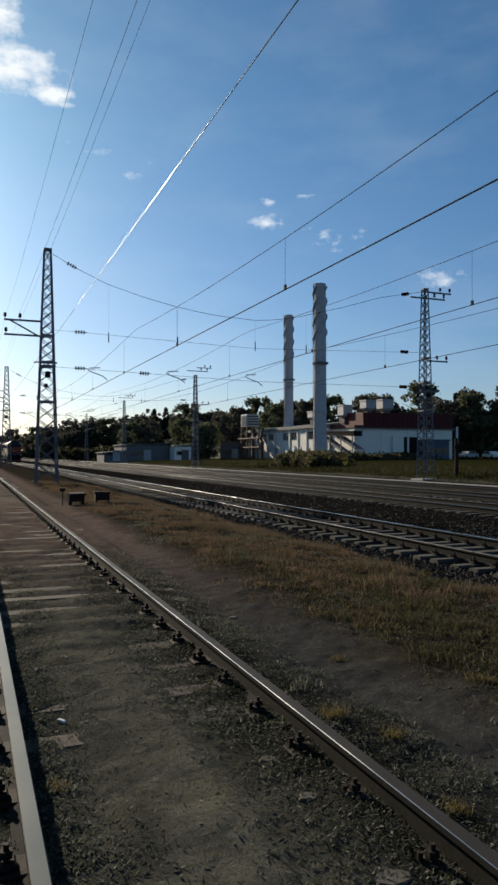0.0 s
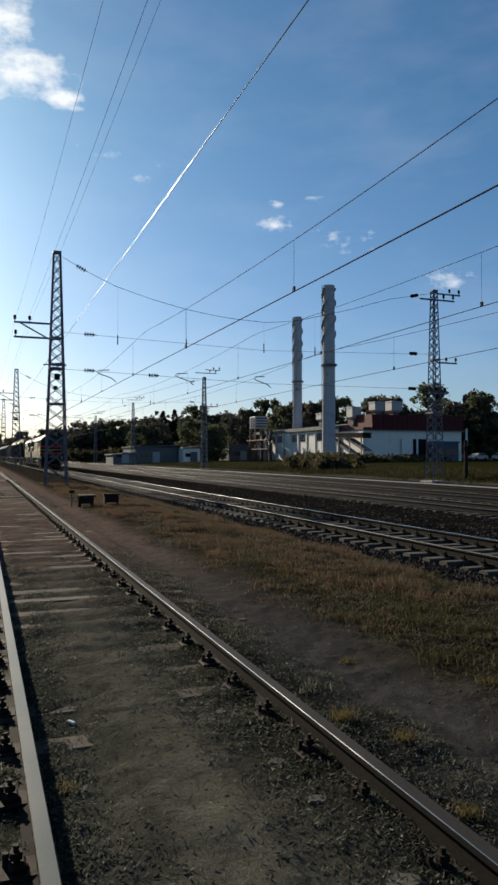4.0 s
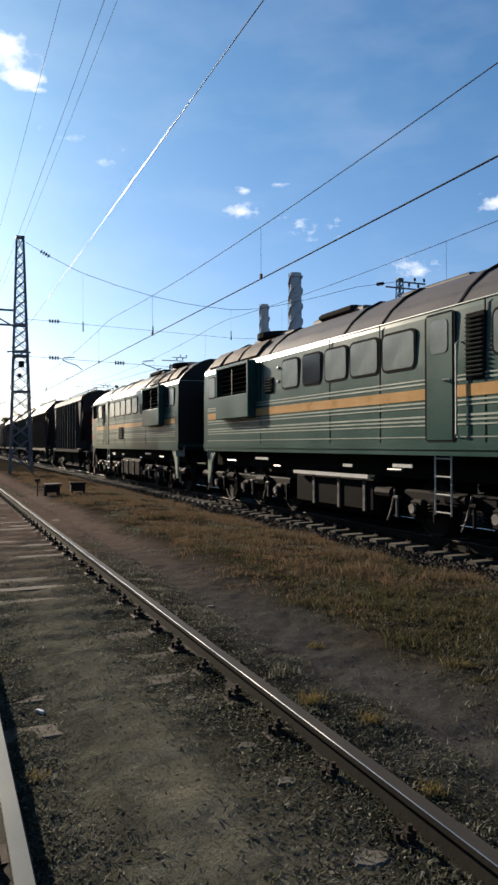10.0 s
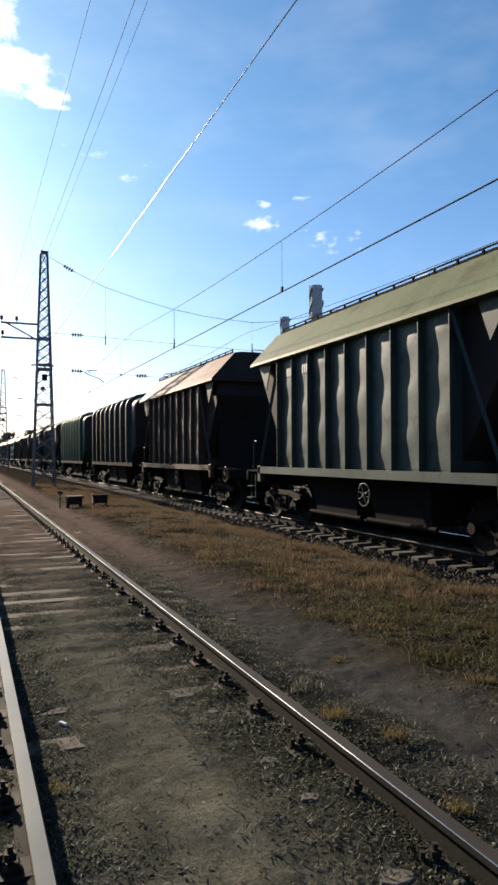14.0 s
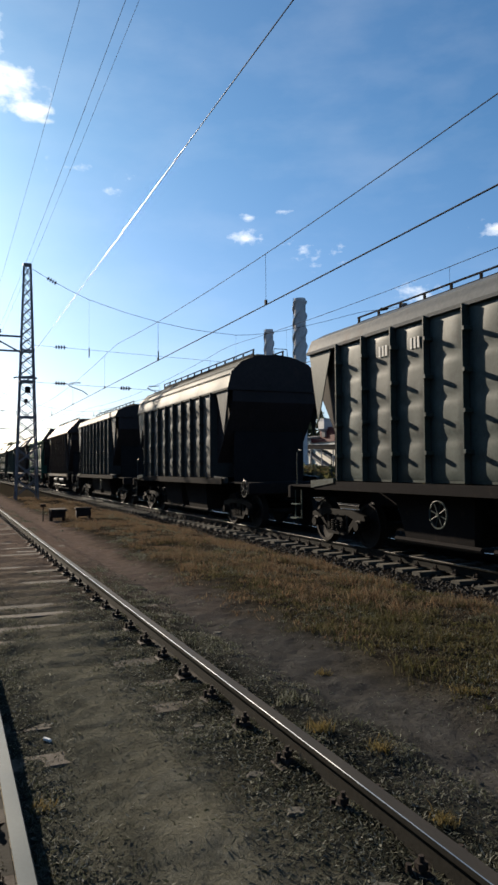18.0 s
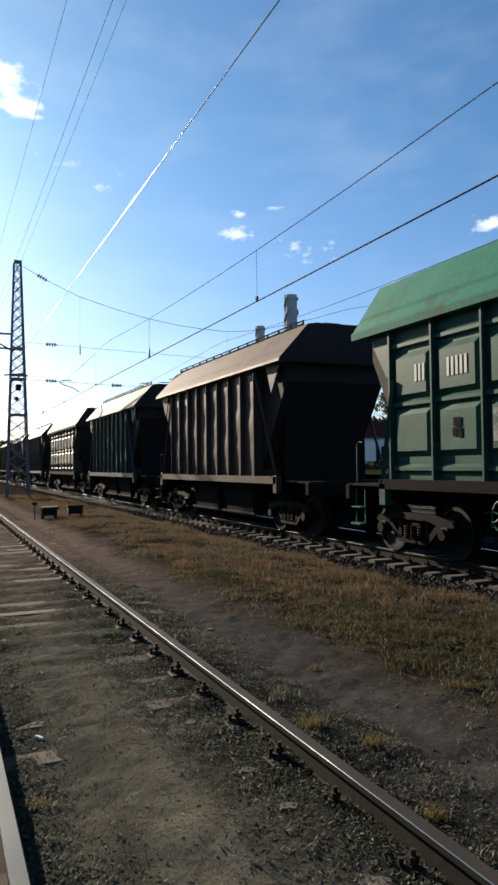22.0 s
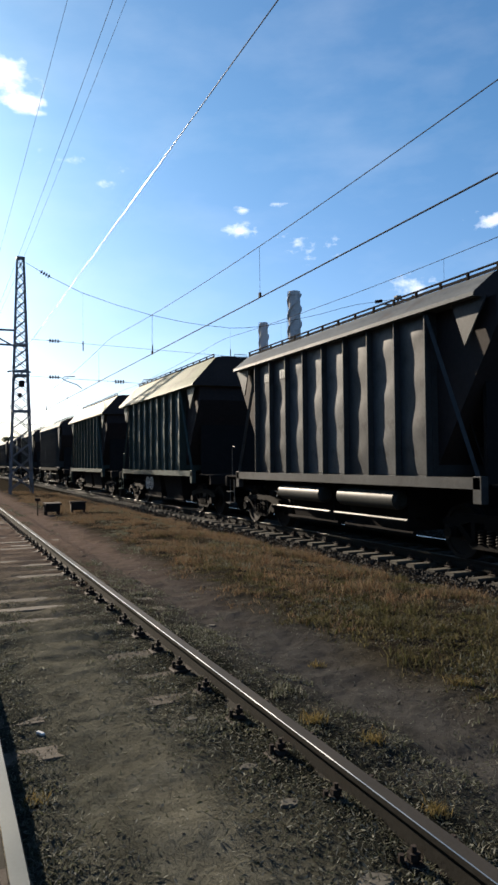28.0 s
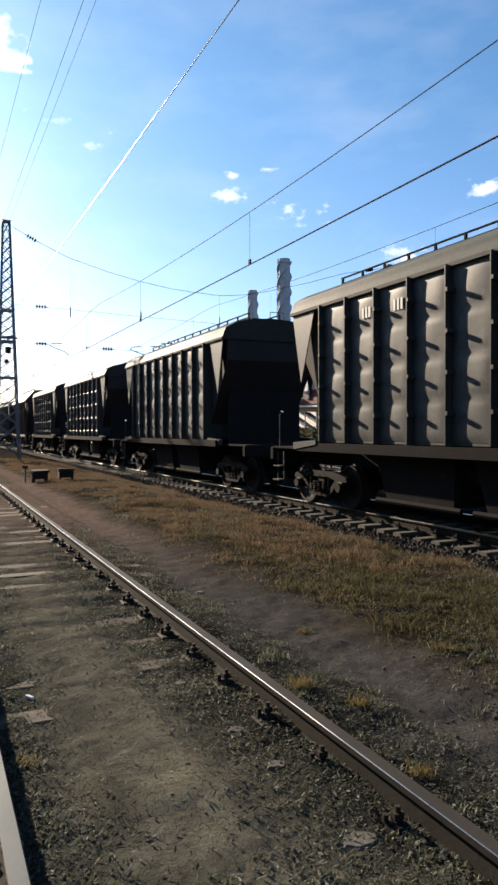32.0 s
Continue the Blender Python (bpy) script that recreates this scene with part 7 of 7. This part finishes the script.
def wood_edge(points, deep, count, seed, label, leaf):
    """The closed front of a wood: clumps of leaves from the ground up to an uneven top. points: (x, y, height)."""
    rnd = np.random.RandomState(seed)
    u = rnd.rand(count)
    px, py, ph = (np.interp(u, np.linspace(0, 1, len(points)), [p[i] for p in points]) for i in range(3))
    back = rnd.rand(count)
    top = ph * (0.82 + 0.20 * lattice_noise(u * 40, back * 2, seed)) * (0.8 + 0.2 * back)
    cz = top * rnd.rand(count) ** 0.55
    size = rnd.uniform(0.6, 1.5, count) * (1.25 - 0.5 * cz / top)
    c = np.stack([px + rnd.normal(0, 1.2, count), py + back * deep, cz + 0.4], 1)
    per = 34
    c, size = np.repeat(c, per, 0), np.repeat(size, per)[:, None]
    n = len(c)
    d = rnd.normal(size=(n, 3))
    d /= np.linalg.norm(d, axis=1)[:, None]
    p = c + d * size * rnd.uniform(0.5, 1.05, (n, 1))
    p[:, 2] = np.maximum(p[:, 2], 0.2)
    a = rnd.normal(size=(n, 3))
    a /= np.linalg.norm(a, axis=1)[:, None]
    b = np.cross(a, d)
    s = rnd.uniform(0.25, 0.6, (n, 1))
    v = np.stack([p - a * s, p + b * s * 0.8, p + a * s, p - b * s * 0.8], 1).reshape(-1, 3)
    stuff("wood_edge", v.tolist(), np.arange(4 * n).reshape(-1, 4).tolist(), leaf, label, "trees")


wood_edge([(24, 268, 11.5), (33, 254, 13.0), (44, 240, 14.5), (58, 222, 17.5), (66, 212, 16.5), (78, 200, 15.0), (92, 184, 15.0)], 9, 2000, 3, "dark continuous edge of the wood behind the sheds", "wood_leaf")
wood_edge([(-40, 560, 14), (-10, 470, 12.5), (10, 380, 11), (24, 290, 10.5)], 12, 600, 5, "hazy far wood where the tracks end", "wood_leaf")
wood_edge([(24, 196, 2.5), (34, 188, 3.4), (44, 176, 5.5), (52, 172, 4.0), (60, 170, 5.0)], 4, 420, 7, "brownish bushes and undergrowth before the wood", "bush")
wood_edge([(88, 150, 11), (98, 138, 13.5), (108, 126, 13.5), (122, 112, 13)], 6, 900, 9, "dense dark green trees beside the boiler house", "leaf")
wood_edge([(33.5, 62, 0.6), (37, 72, 0.7), (42, 84, 0.7), (48, 92, 0.8), (60, 98, 0.7), (72, 98, 0.6)], 7, 420, 21, "low green and brown weeds on the bank before the boiler house", "bush")
wood_edge([(44, 88, 0.9), (50, 94, 1.1), (53, 96, 0.9)], 3, 50, 22, "dark bushes before the tall chimney", "leaf")
# unseen woods added to close the near side and block low sky light
wood_edge([(-17, 110, 10), (-16, 60, 11.5), (-16, 20, 12), (-15, -10, 12)], 3, 800, 11, "plain dark wood edge along the near side of the line", "leaf")
wood_edge([(-18, -10, 10), (-10, -16, 12), (-4, -20, 12)], 4, 160, 12, "plain dark wood edge beside the siding", "leaf")
wood_edge([(33, -40, 9), (36, -10, 10), (40, 16, 9)], 5, 240, 13, "plain dark wood edge beyond the yard tracks", "leaf")

# ---- grass, weeds, stones ----
def blades(rng, x, y, h, w, lean):
    """Bent grass blades: arrays of roots, heights, widths and leans; returns vertices and faces."""
    n = len(x)
    z = ground_z(x, y) - 0.01
    a = rng.uniform(0, 2 * np.pi, n)
    b = rng.uniform(0, 2 * np.pi, n)
    sx, sy = np.cos(b) * w / 2, np.sin(b) * w / 2
    lx, ly = np.cos(a) * lean * h, np.sin(a) * lean * h
    p = np.stack([x, y, z], 1)
    side = np.stack([sx, sy, 0 * sx], 1)
    mid = p + np.stack([lx * 0.35, ly * 0.35, h * 0.58], 1)
    tip = p + np.stack([lx, ly, h * (1 - 0.25 * lean)], 1)
    v = np.stack([p - side, p + side, mid + side * 0.7, mid - side * 0.7, tip], 1).reshape(-1, 3)
    k = np.arange(n) * 5
    quads = np.stack([k, k + 1, k + 2, k + 3], 1).tolist()
    tris = np.stack([k + 3, k + 2, k + 4], 1).tolist()
    return v.tolist(), quads + tris


def tufts(rng, n, xr, yr, keep, per, spread, h, w, lean):
    x, y = rng.uniform(*xr, n), yr[0] + (yr[1] - yr[0]) * rng.rand(n) ** 1.6
    ok = rng.rand(n) < keep(x, y)
    x, y = x[ok], y[ok]
    k = len(x)
    X = np.repeat(x, per) + rng.normal(0, 1, k * per) * np.repeat(spread * rng.uniform(0.5, 1.5, k), per)
    Y = np.repeat(y, per) + rng.normal(0, 1, k * per) * np.repeat(spread * rng.uniform(0.5, 1.5, k), per)
    H = h * np.repeat(rng.uniform(0.45, 1.3, k), per) * rng.uniform(0.5, 1.2, k * per)
    return blades(rng, X, Y, H, w * rng.uniform(0.6, 1.5, k * per), rng.uniform(0.1, lean, k * per))


rng = np.random.RandomState(11)


def dry_zone(x, y):
    m = 0.5 + 0.5 * lattice_noise(x * 0.8, y * 0.45, 21) + 0.35 * lattice_noise(x * 2.3, y * 1.7, 22)
    inside = np.clip((x - 3.3 - 0.35 * np.sin(y * 0.5)) * 1.6, 0, 1) * np.clip((6.9 - x) * 2.5, 0, 1)
    return np.clip(m * 2.0 - 0.8 + 0.9 * lattice_noise(x * 3.4, y * 2.2, 23) + 0.5 * lattice_noise(x * 8, y * 6, 24), 0, 1) * inside * np.clip((y - 6.5) / 5, 0.15, 1)


def green_zone(x, y):
    m = 0.42 + 0.6 * lattice_noise(x * 0.9, y * 0.6, 31) + 0.5 * lattice_noise(x * 3.1, y * 2.6, 32) + 0.4 * lattice_noise(x * 8, y * 6, 33)
    return np.clip(m * 1.8 - 0.3, 0, 1) * np.clip((x - 3.4) * 1.3, 0, 1) * np.clip((6.9 - x) * 2.5, 0, 1) * np.clip((13.5 - y) / 4, 0, 1)


def fringe(x, y):
    m = lattice_noise(x * 1.6, y * 1.1, 41) + 0.4 * lattice_noise(x * 4, y * 4, 42)
    return np.clip(m * 1.4 - 0.1, 0, 1) * np.where((x > 2.05) & (x < 2.4) | (x > 3.35), 1, 0.1)


def patch(x, y):
    side = np.clip(np.abs(x - 1.0 + 0.1 * np.sin(y * 1.3)) * 2.2 - 0.35, 0.04, 1)
    return np.clip(lattice_noise(x * 2.6, y * 2.6, 51) * 1.5 + 0.5 * lattice_noise(x * 7, y * 7, 52) - 0.15, 0, 1) * side


stuff("dry_grass", *tufts(rng, 24000, (3.0, 7.0), (6, 46), dry_zone, 12, 0.06, 0.075, 0.009, 1.5), "dry_grass", "dry orange-brown grass on the strip between the tracks", "grass")
stuff("green_grass", *tufts(rng, 9000, (3.2, 7.0), (3.2, 14), green_zone, 12, 0.045, 0.065, 0.010, 1.6), "green_grass", "short patchy green and yellowed grass beside the path", "grass")
def clumpy(x, y):
    m = lattice_noise(x * 2.2, y * 1.5, 61) + 0.5 * lattice_noise(x * 6, y * 5, 62)
    return np.clip(m * 2.2 - 0.35, 0, 1) * np.clip((x - 3.3) * 2.5, 0, 1) * np.clip((6.9 - x) * 3, 0, 1)


stuff("straw_clumps", *tufts(rng, 3000, (3.3, 6.9), (7, 44), clumpy, 34, 0.10, 0.15, 0.009, 1.5), "dry_grass", "taller dry clumps in the strip between the tracks", "grass")
stuff("green_clumps", *tufts(rng, 2600, (3.3, 6.9), (3.2, 17), clumpy, 30, 0.075, 0.10, 0.009, 1.7), "green_grass", "taller green clumps beside the path", "grass")
stuff("verge_grass", *tufts(rng, 15000, (1.95, 6.8), (2.6, 34), fringe, 12, 0.04, 0.065, 0.009, 1.4), "weed", "sparse dry tufts along the rail and the path", "grass")
stuff("sleeper_weeds", *tufts(rng, 20000, (-0.7, 2.6), (1.9, 12), patch, 11, 0.03, 0.036, 0.011, 1.9), "weed", "small withered weeds between the rails", "weeds")
stuff("bank_grass", *tufts(rng, 9000, (29.6, 42.0), (34, 130), lambda x, y: np.clip((x - 29.4) * 0.6, 0, 1) * np.clip(0.55 + 0.8 * lattice_noise(x * 0.3, y * 0.3, 71), 0.08, 1), 9, 0.35, 0.4, 0.05, 1.2), "far_grass", "tall green grass on the bank beyond the tracks", "grass")
stuff("left_verge", *tufts(rng, 900, (-0.75, 0.0), (2.0, 9), lambda x, y: 0.6 + 0 * x, 7, 0.03, 0.05, 0.005, 1.2), "weed", "withered weeds outside the siding rail", "weeds")


def leaf_litter(rng, x, y, size):
    """Small tilted scraps: withered leaves and bits on the ground."""
    n = len(x)
    z = ground_z(x, y) + rng.uniform(0.001, 0.016, n)
    a, t = rng.uniform(0, 2 * np.pi, n), rng.uniform(-0.9, 0.9, (n, 2))
    s = size * rng.uniform(0.4, 1.4, n)
    u = np.stack([np.cos(a), np.sin(a), t[:, 0]], 1) * s[:, None]
    w = np.stack([-np.sin(a), np.cos(a), t[:, 1]], 1) * (s * rng.uniform(0.10, 0.34, n))[:, None]
    p = np.stack([x, y, z], 1)
    v = np.stack([p - u, p - w, p + u, p + w], 1).reshape(-1, 3)
    return v.tolist(), np.arange(4 * n).reshape(-1, 4).tolist()


def scatter(rng, n, xr, yr, keep, power=1.6):
    x, y = rng.uniform(*xr, n), yr[0] + (yr[1] - yr[0]) * rng.rand(n) ** power
    ok = rng.rand(n) < keep(x, y)
    return x[ok], y[ok]


def rough_band(x, y):
    """Where the ground is littered: along both rails, thin on the trodden soil."""
    beside = np.exp(-((x - 1.62) / 0.36) ** 2) + np.exp(-((x - 0.42) / 0.22) ** 2) + np.exp(-((x + 0.25) / 0.5) ** 2) + 0.6 * np.exp(-((x - 2.15) / 0.3) ** 2)
    return np.clip(beside * (0.75 + 0.5 * lattice_noise(x * 3, y * 3, 61)) + 0.05, 0, 1)


def everywhere(x, y):
    return np.clip(0.35 + 0.6 * lattice_noise(x * 2, y * 2, 62), 0.03, 1) * np.where(np.abs(x - 2.9) < 0.35, 0.45, 1)


x, y = scatter(rng, 120000, (-0.9, 2.6), (1.9, 11), rough_band, 1.8)
stuff("leaf_litter", *leaf_litter(rng, x, y, 0.0135), "weed", "withered leaves and scraps strewn along the rails", "litter")
x, y = scatter(rng, 90000, (2.0, 6.8), (2.3, 18), everywhere, 1.6)
stuff("straw_litter", *leaf_litter(rng, x, y, 0.0125), "weed", "dry straw and leaf scraps on the dirt", "litter")

OCTA = np.array([(1, 0, 0), (0, 1, 0), (-1, 0, 0), (0, -1, 0), (0, 0, 1), (0, 0, -1)], float)
OCTF = np.array([(0, 1, 4), (1, 2, 4), (2, 3, 4), (3, 0, 4), (1, 0, 5), (2, 1, 5), (3, 2, 5), (0, 3, 5)])


def stones(rng, x, y, size, flat=0.7, lift=0.3):
    n = len(x)
    s = size * rng.uniform(0.45, 1.5, n) ** 1.2
    v = OCTA[None] * s[:, None, None] * rng.uniform(0.6, 1.3, (n, 6, 1)) * np.array([1, 1, flat])
    v = v + rng.normal(0, 0.16, (n, 6, 3)) * s[:, None, None]
    a = rng.uniform(0, 2 * np.pi, n)
    c, q = np.cos(a)[:, None], np.sin(a)[:, None]
    v = np.stack([v[:, :, 0] * c - v[:, :, 1] * q, v[:, :, 0] * q + v[:, :, 1] * c, v[:, :, 2]], 2)
    v += np.stack([x, y, ground_z(x, y) + s * lift], 1)[:, None, :]
    f = (OCTF[None] + (np.arange(n) * 6)[:, None, None]).reshape(-1, 3)
    return v.reshape(-1, 3).tolist(), f.tolist()


x, y = scatter(rng, 8000, (-0.9, 2.5), (1.9, 14), rough_band)
cx, cy = scatter(rng, 42000, (-0.9, 6.9), (1.9, 13), lambda x, y: np.clip(0.45 + 0.8 * lattice_noise(x * 3.3, y * 3.3, 66), 0.05, 1) * np.where(np.abs(x - 2.75) < 0.4, 0.35, 1) * np.where(np.abs(x - 0.98) < 0.3, 0.2, 1), 1.7)
stuff("soil_crumbs", *stones(rng, cx, cy, 0.0065, 0.35, 0.1), "crumb", "crumbs of dry soil and cinders", "soil")
stuff("track_gravel", *stones(rng, x, y, 0.006, 0.35, 0.05), "gravel", "loose grey gravel and cinders along the siding rails", "gravel")
x, y = scatter(rng, 5000, (1.9, 6.8), (2.6, 16), everywhere)
stuff("path_gravel", *stones(rng, x, y, 0.010), "gravel", "fine pebbles on the trodden dirt", "gravel")


def shoulder(x, y):
    return np.where(x < 7.75, 1.0, 0.4) * np.clip((x - 6.55) * 2, 0, 1)


x, y = scatter(rng, 46000, (6.5, 11.3), (5, 46), shoulder, 1.9)
stuff("ballast", *stones(rng, x, y, 0.026, 0.8, 0.1), "ballast", "dark crushed stone ballast round the concrete sleepers", "ballast")
x, y = scatter(rng, 24000, (11.3, 29), (14, 60), lambda x, y: 0.8 + 0 * x, 1.5)
stuff("yard_ballast", *stones(rng, x, y, 0.034, 0.8, 0.15), "ballast", "dark crushed stone ballast of the yard tracks", "ballast")

# ---- single small things ----
def grass_tuft(x, y, h, n, mat, label, seed):
    r = np.random.RandomState(seed)
    v, f = blades(r, x + r.normal(0, 0.035, n), y + r.normal(0, 0.035, n), h * r.uniform(0.5, 1.2, n), 0.006 * r.uniform(0.7, 1.5, n), r.uniform(0.3, 1.5, n))
    stuff("grass_tuft", v, f, mat, label, "grass tuft", None, "")


for k, (x, y, h, n) in enumerate(((2.13, 3.95, 0.10, 110), (2.33, 3.58, 0.08, 90), (2.13, 2.75, 0.07, 80), (2.9, 5.3, 0.07, 60), (3.55, 4.3, 0.09, 80), (3.85, 3.7, 0.08, 80))):
    grass_tuft(x, y, h, n, "yellow_grass", "yellowed grass tuft beside the siding rail", 80 + k)
grass_tuft(0.42, 3.66, 0.07, 60, "yellow_grass", "small yellow-green weed beside the rail", 90)

def flat_stone(x, y, r, seed, label):
    rr = random.Random(seed)
    s = Shape()
    n = 9
    z = float(ground_z(x, y))
    ring = [(math.cos(2 * math.pi * k / n) * r * rr.uniform(0.75, 1.15), math.sin(2 * math.pi * k / n) * r * 0.8 * rr.uniform(0.75, 1.15)) for k in range(n)]
    s.loft([[(p, q, -0.05) for p, q in ring], [(p, q, -0.002) for p, q in ring], [(p * 0.8, q * 0.8, 0.009) for p, q in ring]])
    ob = part("flat_stone", s, "sleeper_concrete", None, "", None, pose(x, y, z))
    tagged(ob, label, "stone", "flat stones")


# the first three slabs stand in for buried sleeper ends
for k, (x, y, r) in enumerate(((1.56, 2.40, 0.085), (1.55, 3.12, 0.06), (1.55, 3.63, 0.055), (1.50, 4.45, 0.05), (2.62, 7.1, 0.05))):
    flat_stone(x, y, r, k, "flat pale stone sunk in the dirt by the rail")
scrap = part("paper_scrap", Shape().box(-0.03, 0.03, -0.012, 0.012, 0, 0.018, 0.004), "paper", None, "", None, pose(0.566, 4.607, float(ground_z(0.566, 4.607)) + 0.004, 4, 6, -52))
tagged(scrap, "crumpled white paper scrap on the dirt", "litter")
for k in range(14):
    x, y = rng.uniform(-0.6, 2.0), rng.uniform(2.2, 7)
    ob = part("pale_chip", lambda: Shape().box(-0.009, 0.009, -0.006, 0.006, 0, 0.006, 0.002), "faded", None, "", "chip", pose(x, y, float(ground_z(x, y)) + 0.004, 0, 0, rng.uniform(0, 180)))
    tagged(ob, "small pale chip lying on the dirt", "litter", "pale chips")


def track_box(m, open_lid, label):
    t = thing("junction_box", m, label, "junction box", "track junction boxes")
    part("case", Shape().box(-0.24, 0.24, -0.17, 0.17, 0.10, 0.34, 0.02), "old_wood", t)
    part("lid", Shape().prism([(-0.19, 0.34), (0.19, 0.34), (0.17, 0.39), (-0.15, 0.40)], "x", -0.27, 0.27), "old_wood", t, "", None, pose(0, 0, 0, 8 if open_lid else 0, 0, 4 if open_lid else 0))
    for sx in (-1, 1):
        for sy in (-1, 1):
            part("leg", lambda: Shape().box(-0.025, 0.025, -0.025, 0.025, -0.1, 0.12), "old_wood", t, "", "tleg", pose(sx * 0.2, sy * 0.13, 0))
    part("plate", Shape().box(-0.1, 0.1, -0.178, -0.17, 0.17, 0.28), "fastener", t)


track_box(pose(3.32, 24.1, float(ground_z(3.32, 24.1)), 0, 0, 6), True, "dark weathered junction box with a skewed lid in dry grass")
track_box(pose(4.22, 24.4, float(ground_z(4.22, 24.4)), 0, 0, -4), False, "dark weathered junction box standing in dry grass")
pole = thing("bank_pole", pose(31.6, 41.0, float(ground_z(31.6, 41.0))), "dark wooden pole on the far grass bank", "pole")
part("shaft", Shape().tube([(0, 0, -0.3), (0.02, 0, 1.3), (0, 0, 2.6)], [0.16, 0.14, 0.12], 10), "old_wood", pole, "", None, None, True)
part("collar", Shape().tube([(0, 0, 1.9), (0, 0, 2.1)], 0.19, 10), "under", pole)
post = thing("marker_post", pose(2.93, 24.6, float(ground_z(2.93, 24.6))), "short dark marker post in dry grass", "post")
part("stake", Shape().box(-0.02, 0.02, -0.02, 0.02, -0.1, 0.52), "old_wood", post)
part("head", Shape().box(-0.09, 0.09, -0.03, 0.03, 0.48, 0.58, 0.01), "old_wood", post)


def motions():
    """The train rolls by at a steady speed; its wheels turn with it."""
    for ob, s, turned in TRAIN:
        rows = [(t, pose(MAIN, s - SPEED * (t - 20), RAIL_MAIN, 0, 0, 180 if turned else 0)) for t in (0.0, 8.0, 16.0, 24.0, 32.0)]
        walk(ob, rows)
    for group, y, r in ((SPINNERS["front"], -0.925, 0.475), (SPINNERS["rear"], 0.925, 0.475), *[(g, a, 0.525) for a, g in SPINNERS["engine"].items()]):
        turn = math.degrees(SPEED / r)
        first = group[0]
        walk(first, [(k / FPS, pose(0, y, r, turn * k / FPS)) for k in range(32 * FPS + 1)])
        for w in group[1:]:
            w.rotation_mode = "QUATERNION"
            data = w.animation_data_create()
            data.action = first.animation_data.action
            data.action_slot = first.animation_data.action_slot


motions()
